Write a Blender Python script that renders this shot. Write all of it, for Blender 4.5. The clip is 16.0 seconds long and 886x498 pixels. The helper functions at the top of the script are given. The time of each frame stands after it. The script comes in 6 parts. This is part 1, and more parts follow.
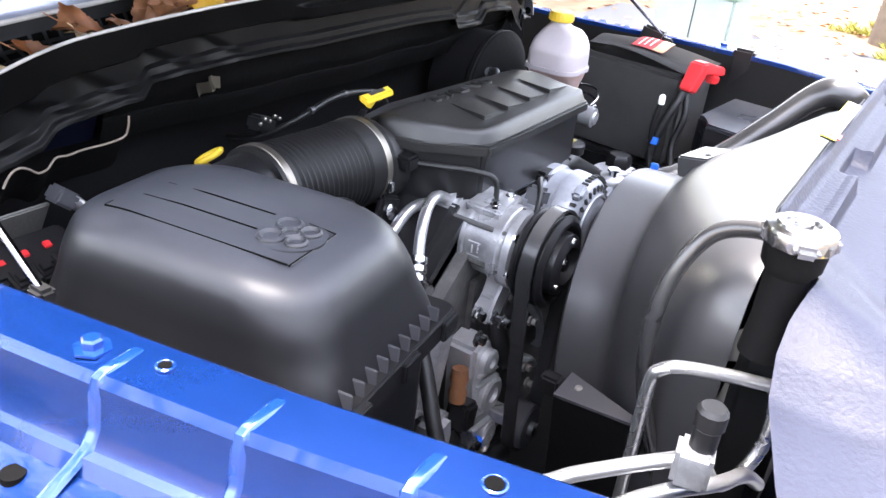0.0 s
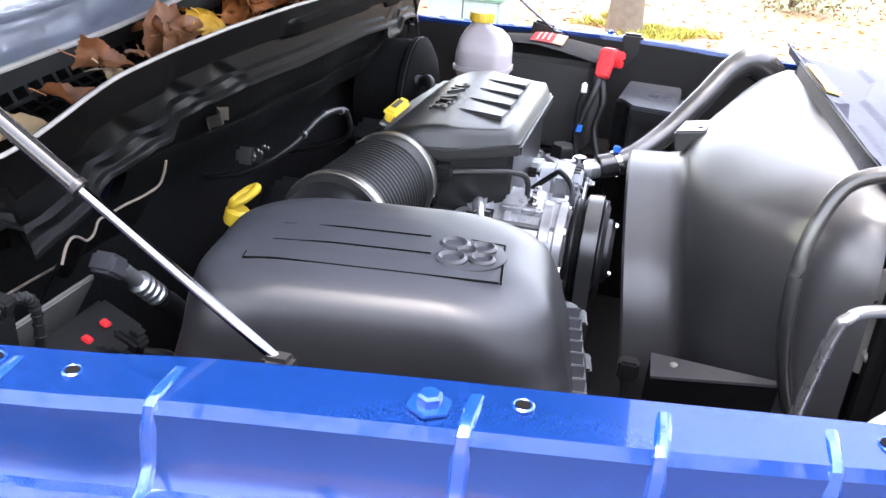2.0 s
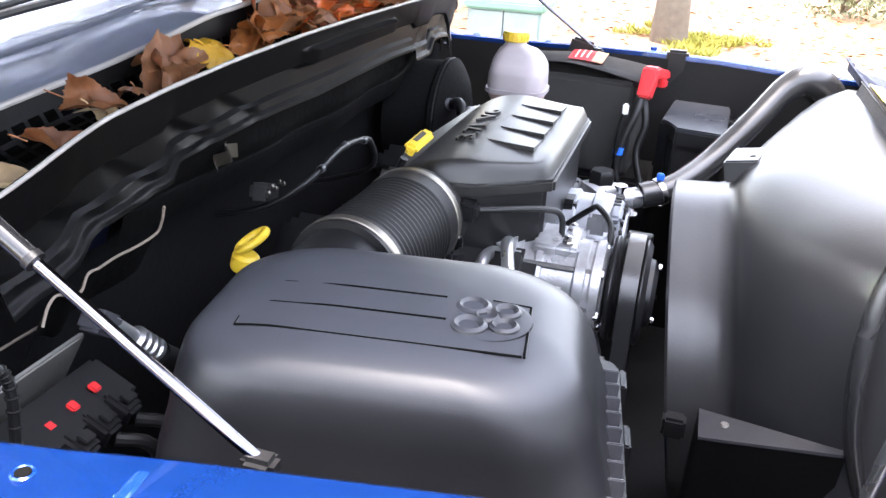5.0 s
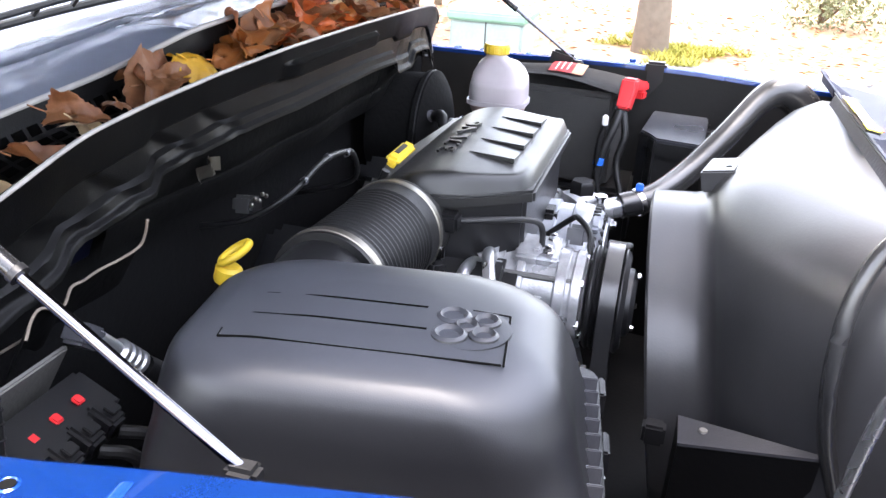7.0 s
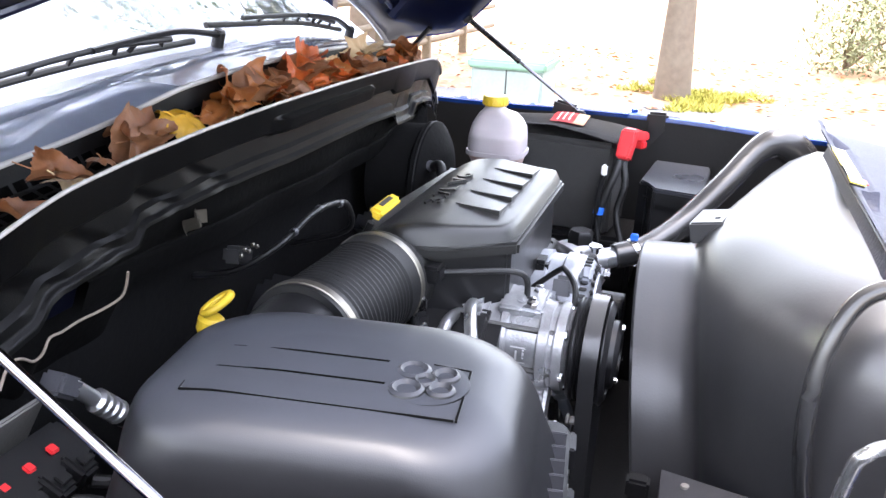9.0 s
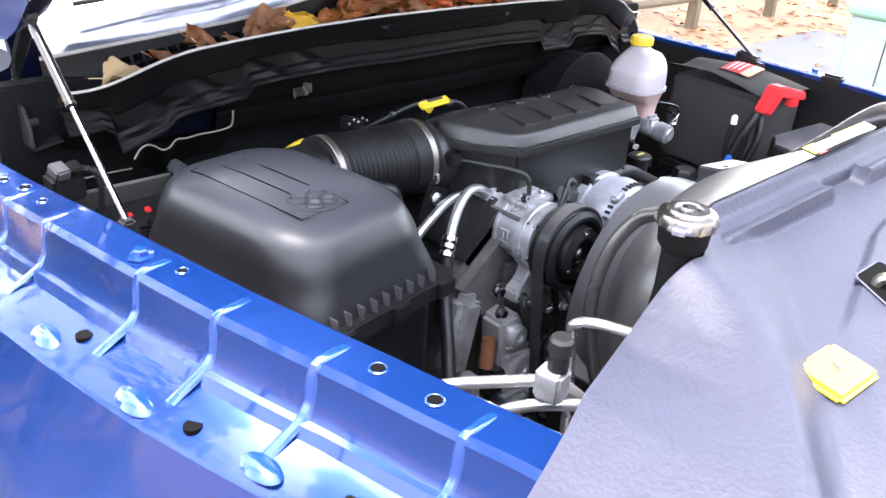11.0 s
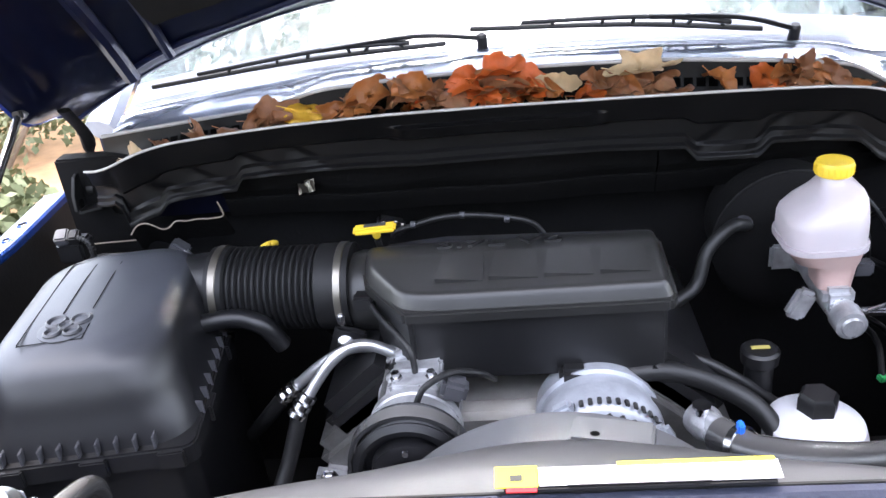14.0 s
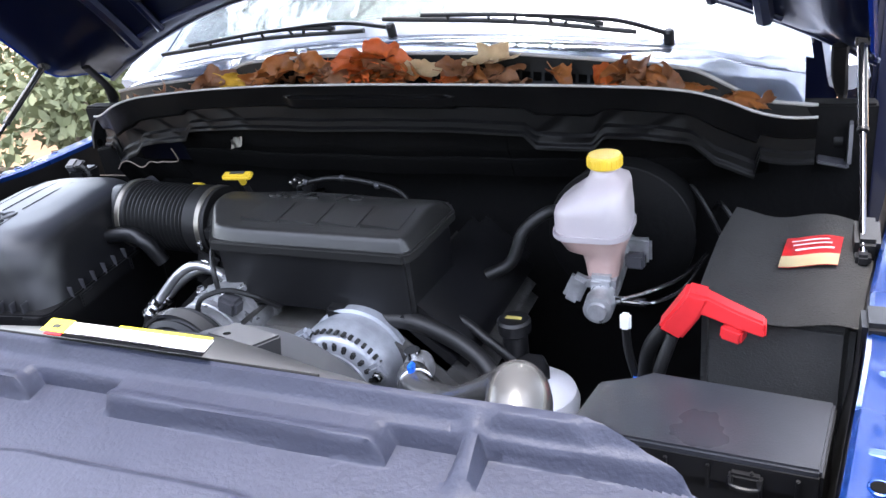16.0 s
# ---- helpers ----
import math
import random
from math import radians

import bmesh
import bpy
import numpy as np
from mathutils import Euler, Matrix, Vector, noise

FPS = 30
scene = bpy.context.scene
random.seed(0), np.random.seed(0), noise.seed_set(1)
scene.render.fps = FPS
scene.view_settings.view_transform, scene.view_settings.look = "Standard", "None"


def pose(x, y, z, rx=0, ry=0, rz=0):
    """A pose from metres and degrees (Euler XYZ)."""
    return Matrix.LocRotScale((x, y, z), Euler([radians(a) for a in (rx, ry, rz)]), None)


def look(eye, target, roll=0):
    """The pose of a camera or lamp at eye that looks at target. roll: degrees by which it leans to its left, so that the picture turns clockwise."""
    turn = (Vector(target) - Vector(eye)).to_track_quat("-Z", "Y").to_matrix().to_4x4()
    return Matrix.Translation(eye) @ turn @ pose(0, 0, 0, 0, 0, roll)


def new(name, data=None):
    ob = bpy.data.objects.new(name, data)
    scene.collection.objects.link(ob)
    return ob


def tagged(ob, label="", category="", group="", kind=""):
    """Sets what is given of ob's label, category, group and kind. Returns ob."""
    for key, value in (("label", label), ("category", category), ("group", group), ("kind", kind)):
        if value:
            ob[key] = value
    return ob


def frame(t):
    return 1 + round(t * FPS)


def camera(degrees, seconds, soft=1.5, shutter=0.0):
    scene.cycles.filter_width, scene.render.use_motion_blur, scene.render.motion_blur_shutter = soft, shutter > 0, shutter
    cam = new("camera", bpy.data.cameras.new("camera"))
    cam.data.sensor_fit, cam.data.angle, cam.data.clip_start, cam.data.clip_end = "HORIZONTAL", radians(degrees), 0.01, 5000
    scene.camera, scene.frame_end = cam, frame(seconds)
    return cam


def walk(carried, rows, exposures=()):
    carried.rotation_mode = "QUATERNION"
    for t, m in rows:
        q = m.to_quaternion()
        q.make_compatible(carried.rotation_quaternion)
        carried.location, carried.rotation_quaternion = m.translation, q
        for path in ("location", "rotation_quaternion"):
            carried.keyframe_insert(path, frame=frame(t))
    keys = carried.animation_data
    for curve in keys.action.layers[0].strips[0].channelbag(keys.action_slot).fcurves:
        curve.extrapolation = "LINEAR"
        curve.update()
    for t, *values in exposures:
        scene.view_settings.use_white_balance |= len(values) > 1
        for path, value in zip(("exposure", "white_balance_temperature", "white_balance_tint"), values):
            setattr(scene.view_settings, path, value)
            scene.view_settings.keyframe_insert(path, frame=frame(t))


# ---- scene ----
cam = camera(56.6, 16.0)
PATH = [
    (0, (-1.124, -0.105, 1.519), (0.406, 0.804, 0.606), 6.4),
    (0.5, (-1.034, 0.0, 1.497), (0.53, 0.841, 0.577), 1.8),
    (1, (-1.033, 0.112, 1.485), (0.573, 0.87, 0.564), 2.8),
    (1.5, (-1.187, 0.237, 1.453), (0.546, 0.82, 0.644), 1.5),
    (2, (-1.254, 0.285, 1.452), (0.522, 0.691, 0.627), 4.3),
    (2.5, (-1.239, 0.301, 1.459), (0.548, 0.75, 0.681), 5.3),
    (3, (-1.189, 0.311, 1.456), (0.562, 0.854, 0.655), 3.1),
    (3.5, (-1.149, 0.319, 1.459), (0.588, 0.9, 0.656), 3.1),
    (4, (-1.143, 0.313, 1.459), (0.608, 0.875, 0.673), 3.5),
    (4.5, (-1.144, 0.302, 1.46), (0.612, 0.824, 0.658), 3.0),
    (5, (-1.149, 0.29, 1.458), (0.607, 0.8, 0.647), 2.9),
    (7.5, (-1.166, 0.28, 1.469), (0.612, 0.756, 0.688), 2.9),
    (8, (-1.18, 0.276, 1.474), (0.598, 0.785, 0.712), 2.2),
    (8.2, (-1.18, 0.279, 1.473), (0.634, 0.756, 0.778), 2.9),
    (10.3, (-1.082, -0.118, 1.532), (0.45, 0.914, 0.768), 0.6),
    (10.5, (-1.089, -0.202, 1.544), (0.351, 0.948, 0.769), 0.5),
    (11, (-1.141, -0.441, 1.582), (0.109, 0.835, 0.682), 4.0),
    (11.5, (-0.9, -0.621, 1.668), (0.173, 0.837, 0.818), 2.2),
    (12, (-0.604, -0.645, 1.671), (0.103, 0.979, 0.742), 3.0),
    (12.5, (-0.451, -0.523, 1.677), (0.291, 1.101, 0.776), 6.8),
    (13, (-0.279, -0.487, 1.664), (0.119, 1.223, 0.705), 2.1),
    (13.5, (-0.066, -0.491, 1.645), (-0.049, 1.268, 0.693), -1.9),
    (14, (0.075, -0.484, 1.664), (-0.127, 1.291, 0.764), -6.6),
    (14.5, (0.26, -0.59, 1.631), (-0.127, 1.175, 0.774), -5.4),
    (15, (0.439, -0.694, 1.644), (-0.031, 1.078, 0.844), -3.5),
    (15.5, (0.609, -0.637, 1.631), (0.065, 1.112, 0.83), -6.4),
    (16, (0.782, -0.529, 1.602), (0.007, 1.12, 0.776), -7.0),
]
walk(cam, [(t, look(eye, target, roll)) for t, eye, target, roll in PATH], [(0, 4.54, 6800, 15), (8.2, 4.54, 6800, 15), (11, 4.5, 6800, 15), (12, 4.25, 6750, 14), (14, 4.35, 6700, 14), (15, 4.38, 6400, 13), (16, 4.0, 6450, 13)])

# ---- world, sun, exposure ----
world = bpy.data.worlds.new("sky")
world.use_nodes = True
scene.world = world
wn, wl = world.node_tree.nodes, world.node_tree.links
sky = wn.new("ShaderNodeTexSky")
sky.sky_type, sky.sun_disc = "NISHITA", False
sky.sun_elevation, sky.sun_rotation = radians(84), radians(330)
sky.dust_density, sky.air_density = 2.0, 1.0
haze = wn.new("ShaderNodeHueSaturation")
haze.inputs["Saturation"].default_value = 0.55
wl.new(sky.outputs["Color"], haze.inputs["Color"])
wl.new(haze.outputs["Color"], wn["Background"].inputs["Color"])
wn["Background"].inputs["Strength"].default_value = 0.112
sun = new("sun", bpy.data.lights.new("sun", "SUN"))
sun.data.energy, sun.data.angle, sun.data.color = 0.95, radians(24), (1.0, 0.97, 0.93)
sun.matrix_world = look((-0.45, 0.8, 8.8), (0, 0, 0))


# ---- materials ----
def mat(name, base, rough=0.5, metal=0.0, var=0.15, scale=40.0, bump=0.0, bump_scale=200.0, coat=0.0, second=None,
        second_scale=6.0, second_amount=0.5, trans=0.0, subsurface=0.0, spec=0.5, rough_var=0.05, ior=1.45, dust_sheen=None, dust_sheen_amount=0.7):
    """A surface with fine grain, broad stains and relief."""
    m = bpy.data.materials.new(name)
    m.use_nodes = True
    n, l = m.node_tree.nodes, m.node_tree.links
    b = n["Principled BSDF"]
    tc = n.new("ShaderNodeTexCoord")
    fine = n.new("ShaderNodeTexNoise")
    fine.inputs["Scale"].default_value, fine.inputs["Detail"].default_value = scale, 6
    broad = n.new("ShaderNodeTexNoise")
    broad.inputs["Scale"].default_value, broad.inputs["Detail"].default_value = second_scale, 4
    for t in (fine, broad):
        l.new(tc.outputs["Object"], t.inputs["Vector"])
    grain = n.new("ShaderNodeMix")
    grain.data_type = "RGBA"
    dark = [c * (1 - var) for c in base]
    light = [min(1, c * (1 + var)) for c in base]
    grain.inputs["A"].default_value, grain.inputs["B"].default_value = (*dark, 1), (*light, 1)
    l.new(fine.outputs["Fac"], grain.inputs["Factor"])
    stain = n.new("ShaderNodeMix")
    stain.data_type = "RGBA"
    ramp = n.new("ShaderNodeMapRange")
    ramp.inputs["From Min"].default_value, ramp.inputs["From Max"].default_value = 0.36, 0.8
    ramp.inputs["To Max"].default_value = second_amount
    l.new(broad.outputs["Fac"], ramp.inputs["Value"])
    l.new(ramp.outputs["Result"], stain.inputs["Factor"])
    l.new(grain.outputs["Result"], stain.inputs["A"])
    stain.inputs["B"].default_value = (*(second or [min(1, c * 1.35 + 0.004) for c in base]), 1)
    colour = stain
    if dust_sheen:
        # settled dusty film on upward faces, in streaks; on the lid also painted sky sheen
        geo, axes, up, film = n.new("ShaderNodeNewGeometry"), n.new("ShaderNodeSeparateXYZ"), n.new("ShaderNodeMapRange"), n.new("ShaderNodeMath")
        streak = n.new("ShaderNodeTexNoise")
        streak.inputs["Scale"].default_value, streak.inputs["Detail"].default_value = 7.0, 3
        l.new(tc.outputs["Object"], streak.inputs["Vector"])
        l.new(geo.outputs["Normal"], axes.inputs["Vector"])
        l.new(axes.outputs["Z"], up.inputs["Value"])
        up.inputs["From Min"].default_value, up.inputs["From Max"].default_value, up.inputs["To Max"].default_value = 0.55, 1.0, dust_sheen_amount
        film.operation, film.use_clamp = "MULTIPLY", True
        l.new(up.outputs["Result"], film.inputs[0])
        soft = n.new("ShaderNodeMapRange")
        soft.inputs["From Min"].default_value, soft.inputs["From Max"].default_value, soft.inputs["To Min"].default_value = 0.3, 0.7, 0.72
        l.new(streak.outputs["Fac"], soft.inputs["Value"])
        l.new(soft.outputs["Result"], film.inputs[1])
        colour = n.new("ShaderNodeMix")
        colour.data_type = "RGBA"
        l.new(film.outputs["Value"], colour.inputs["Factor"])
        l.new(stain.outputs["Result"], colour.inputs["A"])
        colour.inputs["B"].default_value = (*dust_sheen, 1)
    l.new(colour.outputs["Result"], b.inputs["Base Color"])
    rr = n.new("ShaderNodeMapRange")
    rr.inputs["From Min"].default_value, rr.inputs["From Max"].default_value = 0.3, 0.7
    rr.inputs["To Min"].default_value, rr.inputs["To Max"].default_value = max(0.02, rough - rough_var), min(1, rough + rough_var)
    l.new(broad.outputs["Fac"], rr.inputs["Value"])
    l.new(rr.outputs["Result"], b.inputs["Roughness"])
    b.inputs["Metallic"].default_value, b.inputs["Coat Weight"].default_value = metal, coat
    b.inputs["Coat Roughness"].default_value = 0.04
    b.inputs["Transmission Weight"].default_value, b.inputs["Specular IOR Level"].default_value = trans, spec
    b.inputs["Subsurface Weight"].default_value, b.inputs["IOR"].default_value = subsurface, ior
    b.inputs["Subsurface Radius"].default_value = (0.02, 0.02, 0.02)
    if bump:
        rel = n.new("ShaderNodeTexNoise")
        rel.inputs["Scale"].default_value, rel.inputs["Detail"].default_value = bump_scale, 3
        l.new(tc.outputs["Object"], rel.inputs["Vector"])
        bp = n.new("ShaderNodeBump")
        bp.inputs["Strength"].default_value, bp.inputs["Distance"].default_value = bump, 0.002
        l.new(rel.outputs["Fac"], bp.inputs["Height"])
        l.new(bp.outputs["Normal"], b.inputs["Normal"])
    return m


BLACK = mat("black_plastic", (0.007, 0.007, 0.008), 0.36, bump=0.15, bump_scale=900, second=(0.024, 0.023, 0.021), second_amount=0.35, spec=0.45)
# the lid's bluish top film paints in sky sheen along with dusty streaks
LID = mat("satin_black_plastic", (0.008, 0.008, 0.0095), 0.37, bump=0.07, bump_scale=900, second=(0.018, 0.018, 0.018), second_amount=0.3, second_scale=3, spec=0.5, rough_var=0.05, dust_sheen=(0.1, 0.106, 0.125), dust_sheen_amount=0.42)
COVER = mat("charcoal_plastic", (0.011, 0.011, 0.011), 0.36, bump=0.12, bump_scale=1100, spec=0.55, second=(0.028, 0.027, 0.026), second_amount=0.35, dust_sheen=(0.08, 0.076, 0.07), dust_sheen_amount=0.16)
SHROUD = mat("moulded_black_plastic", (0.031, 0.031, 0.034), 0.33, bump=0.06, bump_scale=300, second=(0.055, 0.052, 0.048), second_amount=0.4, second_scale=3, spec=0.75, rough_var=0.03, dust_sheen=(0.2, 0.2, 0.205), dust_sheen_amount=0.5)
SHIELD = mat("leather_grain_grey_plastic", (0.055, 0.061, 0.095), 0.48, bump=0.5, bump_scale=170, second=(0.066, 0.072, 0.112), second_amount=0.3, spec=0.5, rough_var=0.03)
DARK = mat("black_underbody_paint", (0.004, 0.004, 0.0045), 0.55, bump=0.2, bump_scale=120, second=(0.011, 0.01, 0.009), second_amount=0.4, spec=0.3)
FELT = mat("black_felt_liner", (0.008, 0.008, 0.008), 0.9, bump=0.6, bump_scale=500)
BLUE = mat("metallic_blue_paint", (0.005, 0.041, 0.215), 0.26, metal=0.5, var=0.12, scale=900, coat=1.0, second=(0.006, 0.05, 0.29), second_scale=2, second_amount=0.5, rough_var=0.05)
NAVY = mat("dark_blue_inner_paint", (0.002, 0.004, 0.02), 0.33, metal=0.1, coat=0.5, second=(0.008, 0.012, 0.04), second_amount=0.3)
RUBBER = mat("black_rubber", (0.009, 0.009, 0.0095), 0.45, bump=0.2, bump_scale=500, second=(0.02, 0.019, 0.018), second_amount=0.3)
HOSE = mat("moulded_rubber_hose", (0.022, 0.022, 0.023), 0.24, bump=0.1, bump_scale=600, second=(0.04, 0.04, 0.04), second_amount=0.3, spec=0.8, rough_var=0.03, dust_sheen=(0.22, 0.21, 0.2), dust_sheen_amount=0.45)
ALU = mat("cast_aluminium", (0.5, 0.505, 0.52), 0.33, metal=0.6, var=0.35, scale=60, bump=0.35, bump_scale=260, second=(0.13, 0.125, 0.12), second_scale=22, second_amount=0.85, rough_var=0.08)
STEEL = mat("bright_steel", (0.55, 0.55, 0.56), 0.2, metal=1.0, second=(0.3, 0.29, 0.28), second_scale=20, second_amount=0.6)
TUBE = mat("brushed_aluminium_tube", (0.52, 0.525, 0.53), 0.3, metal=0.85, bump=0.1, bump_scale=400, second=(0.45, 0.45, 0.46), second_amount=0.5)
HOUSING = mat("pale_cast_housing", (0.4, 0.42, 0.46), 0.36, metal=0.4, var=0.25, scale=50, bump=0.3, bump_scale=260, second=(0.2, 0.2, 0.21), second_scale=20, second_amount=0.7)
ZINC = mat("dull_zinc", (0.45, 0.44, 0.42), 0.45, metal=0.8, second=(0.25, 0.22, 0.18), second_scale=15, second_amount=0.6)
RUST = mat("rusty_iron", (0.16, 0.07, 0.035), 0.8, metal=0.2, bump=0.5, bump_scale=150, second=(0.3, 0.12, 0.04), second_scale=20)
YELLOW = mat("yellow_plastic", (0.62, 0.43, 0.035), 0.38, second=(0.52, 0.34, 0.02), second_amount=0.4)
RED = mat("red_plastic", (0.62, 0.025, 0.03), 0.4, second=(0.5, 0.02, 0.02), second_amount=0.4)
BLUEP = mat("blue_plastic", (0.02, 0.16, 0.75), 0.4)
MILK = mat("milky_plastic", (0.37, 0.34, 0.355), 0.38, var=0.05, subsurface=0.3, second=(0.44, 0.36, 0.37), second_scale=12, second_amount=0.5)
BOTTLE = mat("white_translucent_plastic", (0.6, 0.6, 0.63), 0.36, var=0.05, subsurface=0.2, second=(0.52, 0.51, 0.53), second_scale=14, second_amount=0.4)
FLUID = mat("brown_fluid_seen_through_plastic", (0.46, 0.32, 0.29), 0.35, var=0.1, subsurface=0.3, second=(0.62, 0.45, 0.4), second_scale=14)
WHITE = mat("white_plastic", (0.8, 0.8, 0.78), 0.4, second=(0.65, 0.65, 0.62))
JACKET = mat("dark_grey_felt_jacket", (0.036, 0.0355, 0.035), 0.85, bump=0.7, bump_scale=350, second=(0.075, 0.073, 0.07))
PAPER = mat("white_label_paper", (0.8, 0.8, 0.8), 0.4, second=(0.7, 0.7, 0.7))
LYELLOW = mat("yellow_label_ink", (0.85, 0.75, 0.05), 0.4)
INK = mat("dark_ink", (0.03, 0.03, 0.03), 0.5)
# flat black that stands for shade inside holes, cells and grooves
VOID = mat("painted_shade_black", (0.002, 0.002, 0.002), 0.9, spec=0.05)
GLOSS = mat("gloss_black_paint", (0.01, 0.01, 0.011), 0.18, coat=0.5, rough_var=0.05)
LIP = mat("pale_worn_rubber", (0.3, 0.29, 0.28), 0.5, second=(0.18, 0.17, 0.16), second_scale=30, second_amount=0.7)
CHROME = mat("polished_steel", (0.13, 0.13, 0.15), 0.1, metal=1.0, rough_var=0.03)
# black deadening darkened further, with the shade behind the cowl in its colour
WALL = mat("black_deadening_with_shade", (0.004, 0.004, 0.0042), 0.85, bump=0.5, bump_scale=90, second=(0.009, 0.008, 0.008), second_amount=0.4, spec=0.12)
FOAM = mat("tan_torn_foam", (0.17, 0.14, 0.115), 0.9, bump=0.6, bump_scale=300, second=(0.16, 0.11, 0.08), second_scale=40)
BAND = mat("dull_steel_band", (0.25, 0.235, 0.205), 0.35, metal=0.9, second=(0.14, 0.12, 0.1), second_scale=14, second_amount=0.8)
# navy panel made pale: the reflected sky is put into its base colour
SCREENPANEL = mat("sky_glare_navy_panel", (0.34, 0.38, 0.47), 0.14, metal=0.5, coat=1.0, spec=1.0, rough_var=0.05)
# blue body paint near black: the recess's shade is put into the colour
RECESS = mat("shaded_blue_paint", (0.0009, 0.0014, 0.007), 0.5, second=(0.002, 0.0025, 0.009), spec=0.25)
CAP = mat("pressed_zinc_cap", (0.4, 0.395, 0.39), 0.26, metal=1.0, second=(0.26, 0.25, 0.24), second_scale=22, second_amount=0.7)
CAST = mat("bright_casting", (0.5, 0.505, 0.52), 0.36, metal=0.6, var=0.2, scale=60, bump=0.3, bump_scale=260, second=(0.42, 0.4, 0.38), second_scale=18, second_amount=0.6)
COWL = mat("dull_black_cowl_plastic", (0.0045, 0.0045, 0.005), 0.42, bump=0.2, bump_scale=700, second=(0.012, 0.0115, 0.011), second_amount=0.35, spec=0.3)
GRIME = mat("grimy_aluminium", (0.13, 0.128, 0.125), 0.5, metal=0.5, var=0.3, scale=40, bump=0.5, bump_scale=200, second=(0.04, 0.036, 0.032), second_scale=18, second_amount=0.8)
PLATE = mat("dusty_grey_steel", (0.13, 0.125, 0.115), 0.55, bump=0.3, bump_scale=200, second=(0.08, 0.075, 0.07), second_scale=12)
BELLOWS = mat("dull_ribbed_rubber", (0.007, 0.007, 0.0075), 0.5, bump=0.2, bump_scale=500, second=(0.016, 0.015, 0.014), second_amount=0.3, spec=0.28)
FUSELID = mat("smooth_dark_grey_plastic", (0.032, 0.034, 0.041), 0.3, bump=0.15, bump_scale=500, second=(0.03, 0.03, 0.032), second_amount=0.3, spec=0.6)
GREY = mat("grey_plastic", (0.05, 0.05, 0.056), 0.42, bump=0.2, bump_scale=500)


def glass(name):
    m = bpy.data.materials.new(name)
    m.use_nodes = True
    b = m.node_tree.nodes["Principled BSDF"]
    b.inputs["Base Color"].default_value = (0.85, 0.93, 0.9, 1)
    b.inputs["Roughness"].default_value, b.inputs["Transmission Weight"].default_value = 0.02, 1.0
    b.inputs["IOR"].default_value = 1.5
    return m


GLASS = glass("windscreen_glass")


# ---- mesh helpers ----
def finish(name, bm, material, parent=None, label="", angle=32):
    me = bpy.data.meshes.new(name)
    bmesh.ops.recalc_face_normals(bm, faces=bm.faces)
    bm.to_mesh(me)
    bm.free()
    for p in me.polygons:
        p.use_smooth = True
    me.set_sharp_from_angle(angle=radians(angle))
    me.materials.append(material)
    ob = new(name, me)
    if parent:
        ob.parent = parent
        ob.matrix_parent_inverse = parent.matrix_world.inverted()
    if label:
        ob["label"] = label
    return ob


def part(name, bm, material, parent, label="", angle=32):
    return finish(name, bm, material, parent, label, angle)


def thing(name, at, label, category, group="", kind=""):
    e = new(name)
    e.empty_display_size = 0.03
    e.location = at
    bpy.context.view_layer.update()
    return tagged(e, label, category, group, kind)


def box(c, s, bevel=0.004, rot=None, segs=2, bm=None):
    """A bevelled box with its middle at c and full sizes s."""
    own = bmesh.new()
    bmesh.ops.create_cube(own, size=1)
    for v in own.verts:
        v.co = Vector((v.co.x * s[0], v.co.y * s[1], v.co.z * s[2]))
    if bevel:
        bmesh.ops.bevel(own, geom=own.edges[:], offset=min(bevel, min(s) * 0.45), segments=segs, affect="EDGES")
    m = Matrix.Translation(c) @ (rot.to_4x4() if rot else Matrix())
    bmesh.ops.transform(own, matrix=m, verts=own.verts)
    return join(bm, own)


def join(bm, own):
    """Adds own to bm, if there is one."""
    if bm is None:
        return own
    me = bpy.data.meshes.new("tmp")
    own.to_mesh(me)
    own.free()
    bm.from_mesh(me)
    bpy.data.meshes.remove(me)
    return bm


def turn(rx=0, ry=0, rz=0):
    return Euler((radians(rx), radians(ry), radians(rz))).to_matrix()


def loft(rings, cap=True, closed=True, bm=None):
    """Skins rings of the same number of points."""
    own = bmesh.new()
    rows = [[own.verts.new(p) for p in ring] for ring in rings]
    n = len(rows[0])
    for a, b in zip(rows, rows[1:]):
        for i in range(n if closed else n - 1):
            j = (i + 1) % n
            own.faces.new((a[i], a[j], b[j], b[i]))
    if cap and closed:
        own.faces.new(rows[0])
        own.faces.new(rows[-1])
    return join(bm, own)


def lathe(profile, at, axis=(0, 0, 1), segs=32, bm=None, cap=True):
    """Turns a profile of (radius, along) about an axis."""
    q = Vector((0, 0, 1)).rotation_difference(Vector(axis).normalized()).to_matrix()
    rings = []
    for r, h in profile:
        rings.append([Vector(at) + q @ Vector((max(r, 1e-4) * math.cos(2 * math.pi * i / segs), max(r, 1e-4) * math.sin(2 * math.pi * i / segs), h)) for i in range(segs)])
    return loft(rings, cap, True, bm)


def smooth_line(points, steps=8):
    """A Catmull-Rom line through the points."""
    p = [Vector(q) for q in points]
    p = [2 * p[0] - p[1], *p, 2 * p[-1] - p[-2]]
    out = []
    for a, b, c, d in zip(p, p[1:], p[2:], p[3:]):
        for k in range(steps):
            t = k / steps
            out.append(0.5 * (2 * b + (c - a) * t + (2 * a - 5 * b + 4 * c - d) * t * t + (3 * b - a - 3 * c + d) * t ** 3))
    return [*out, p[-2]]


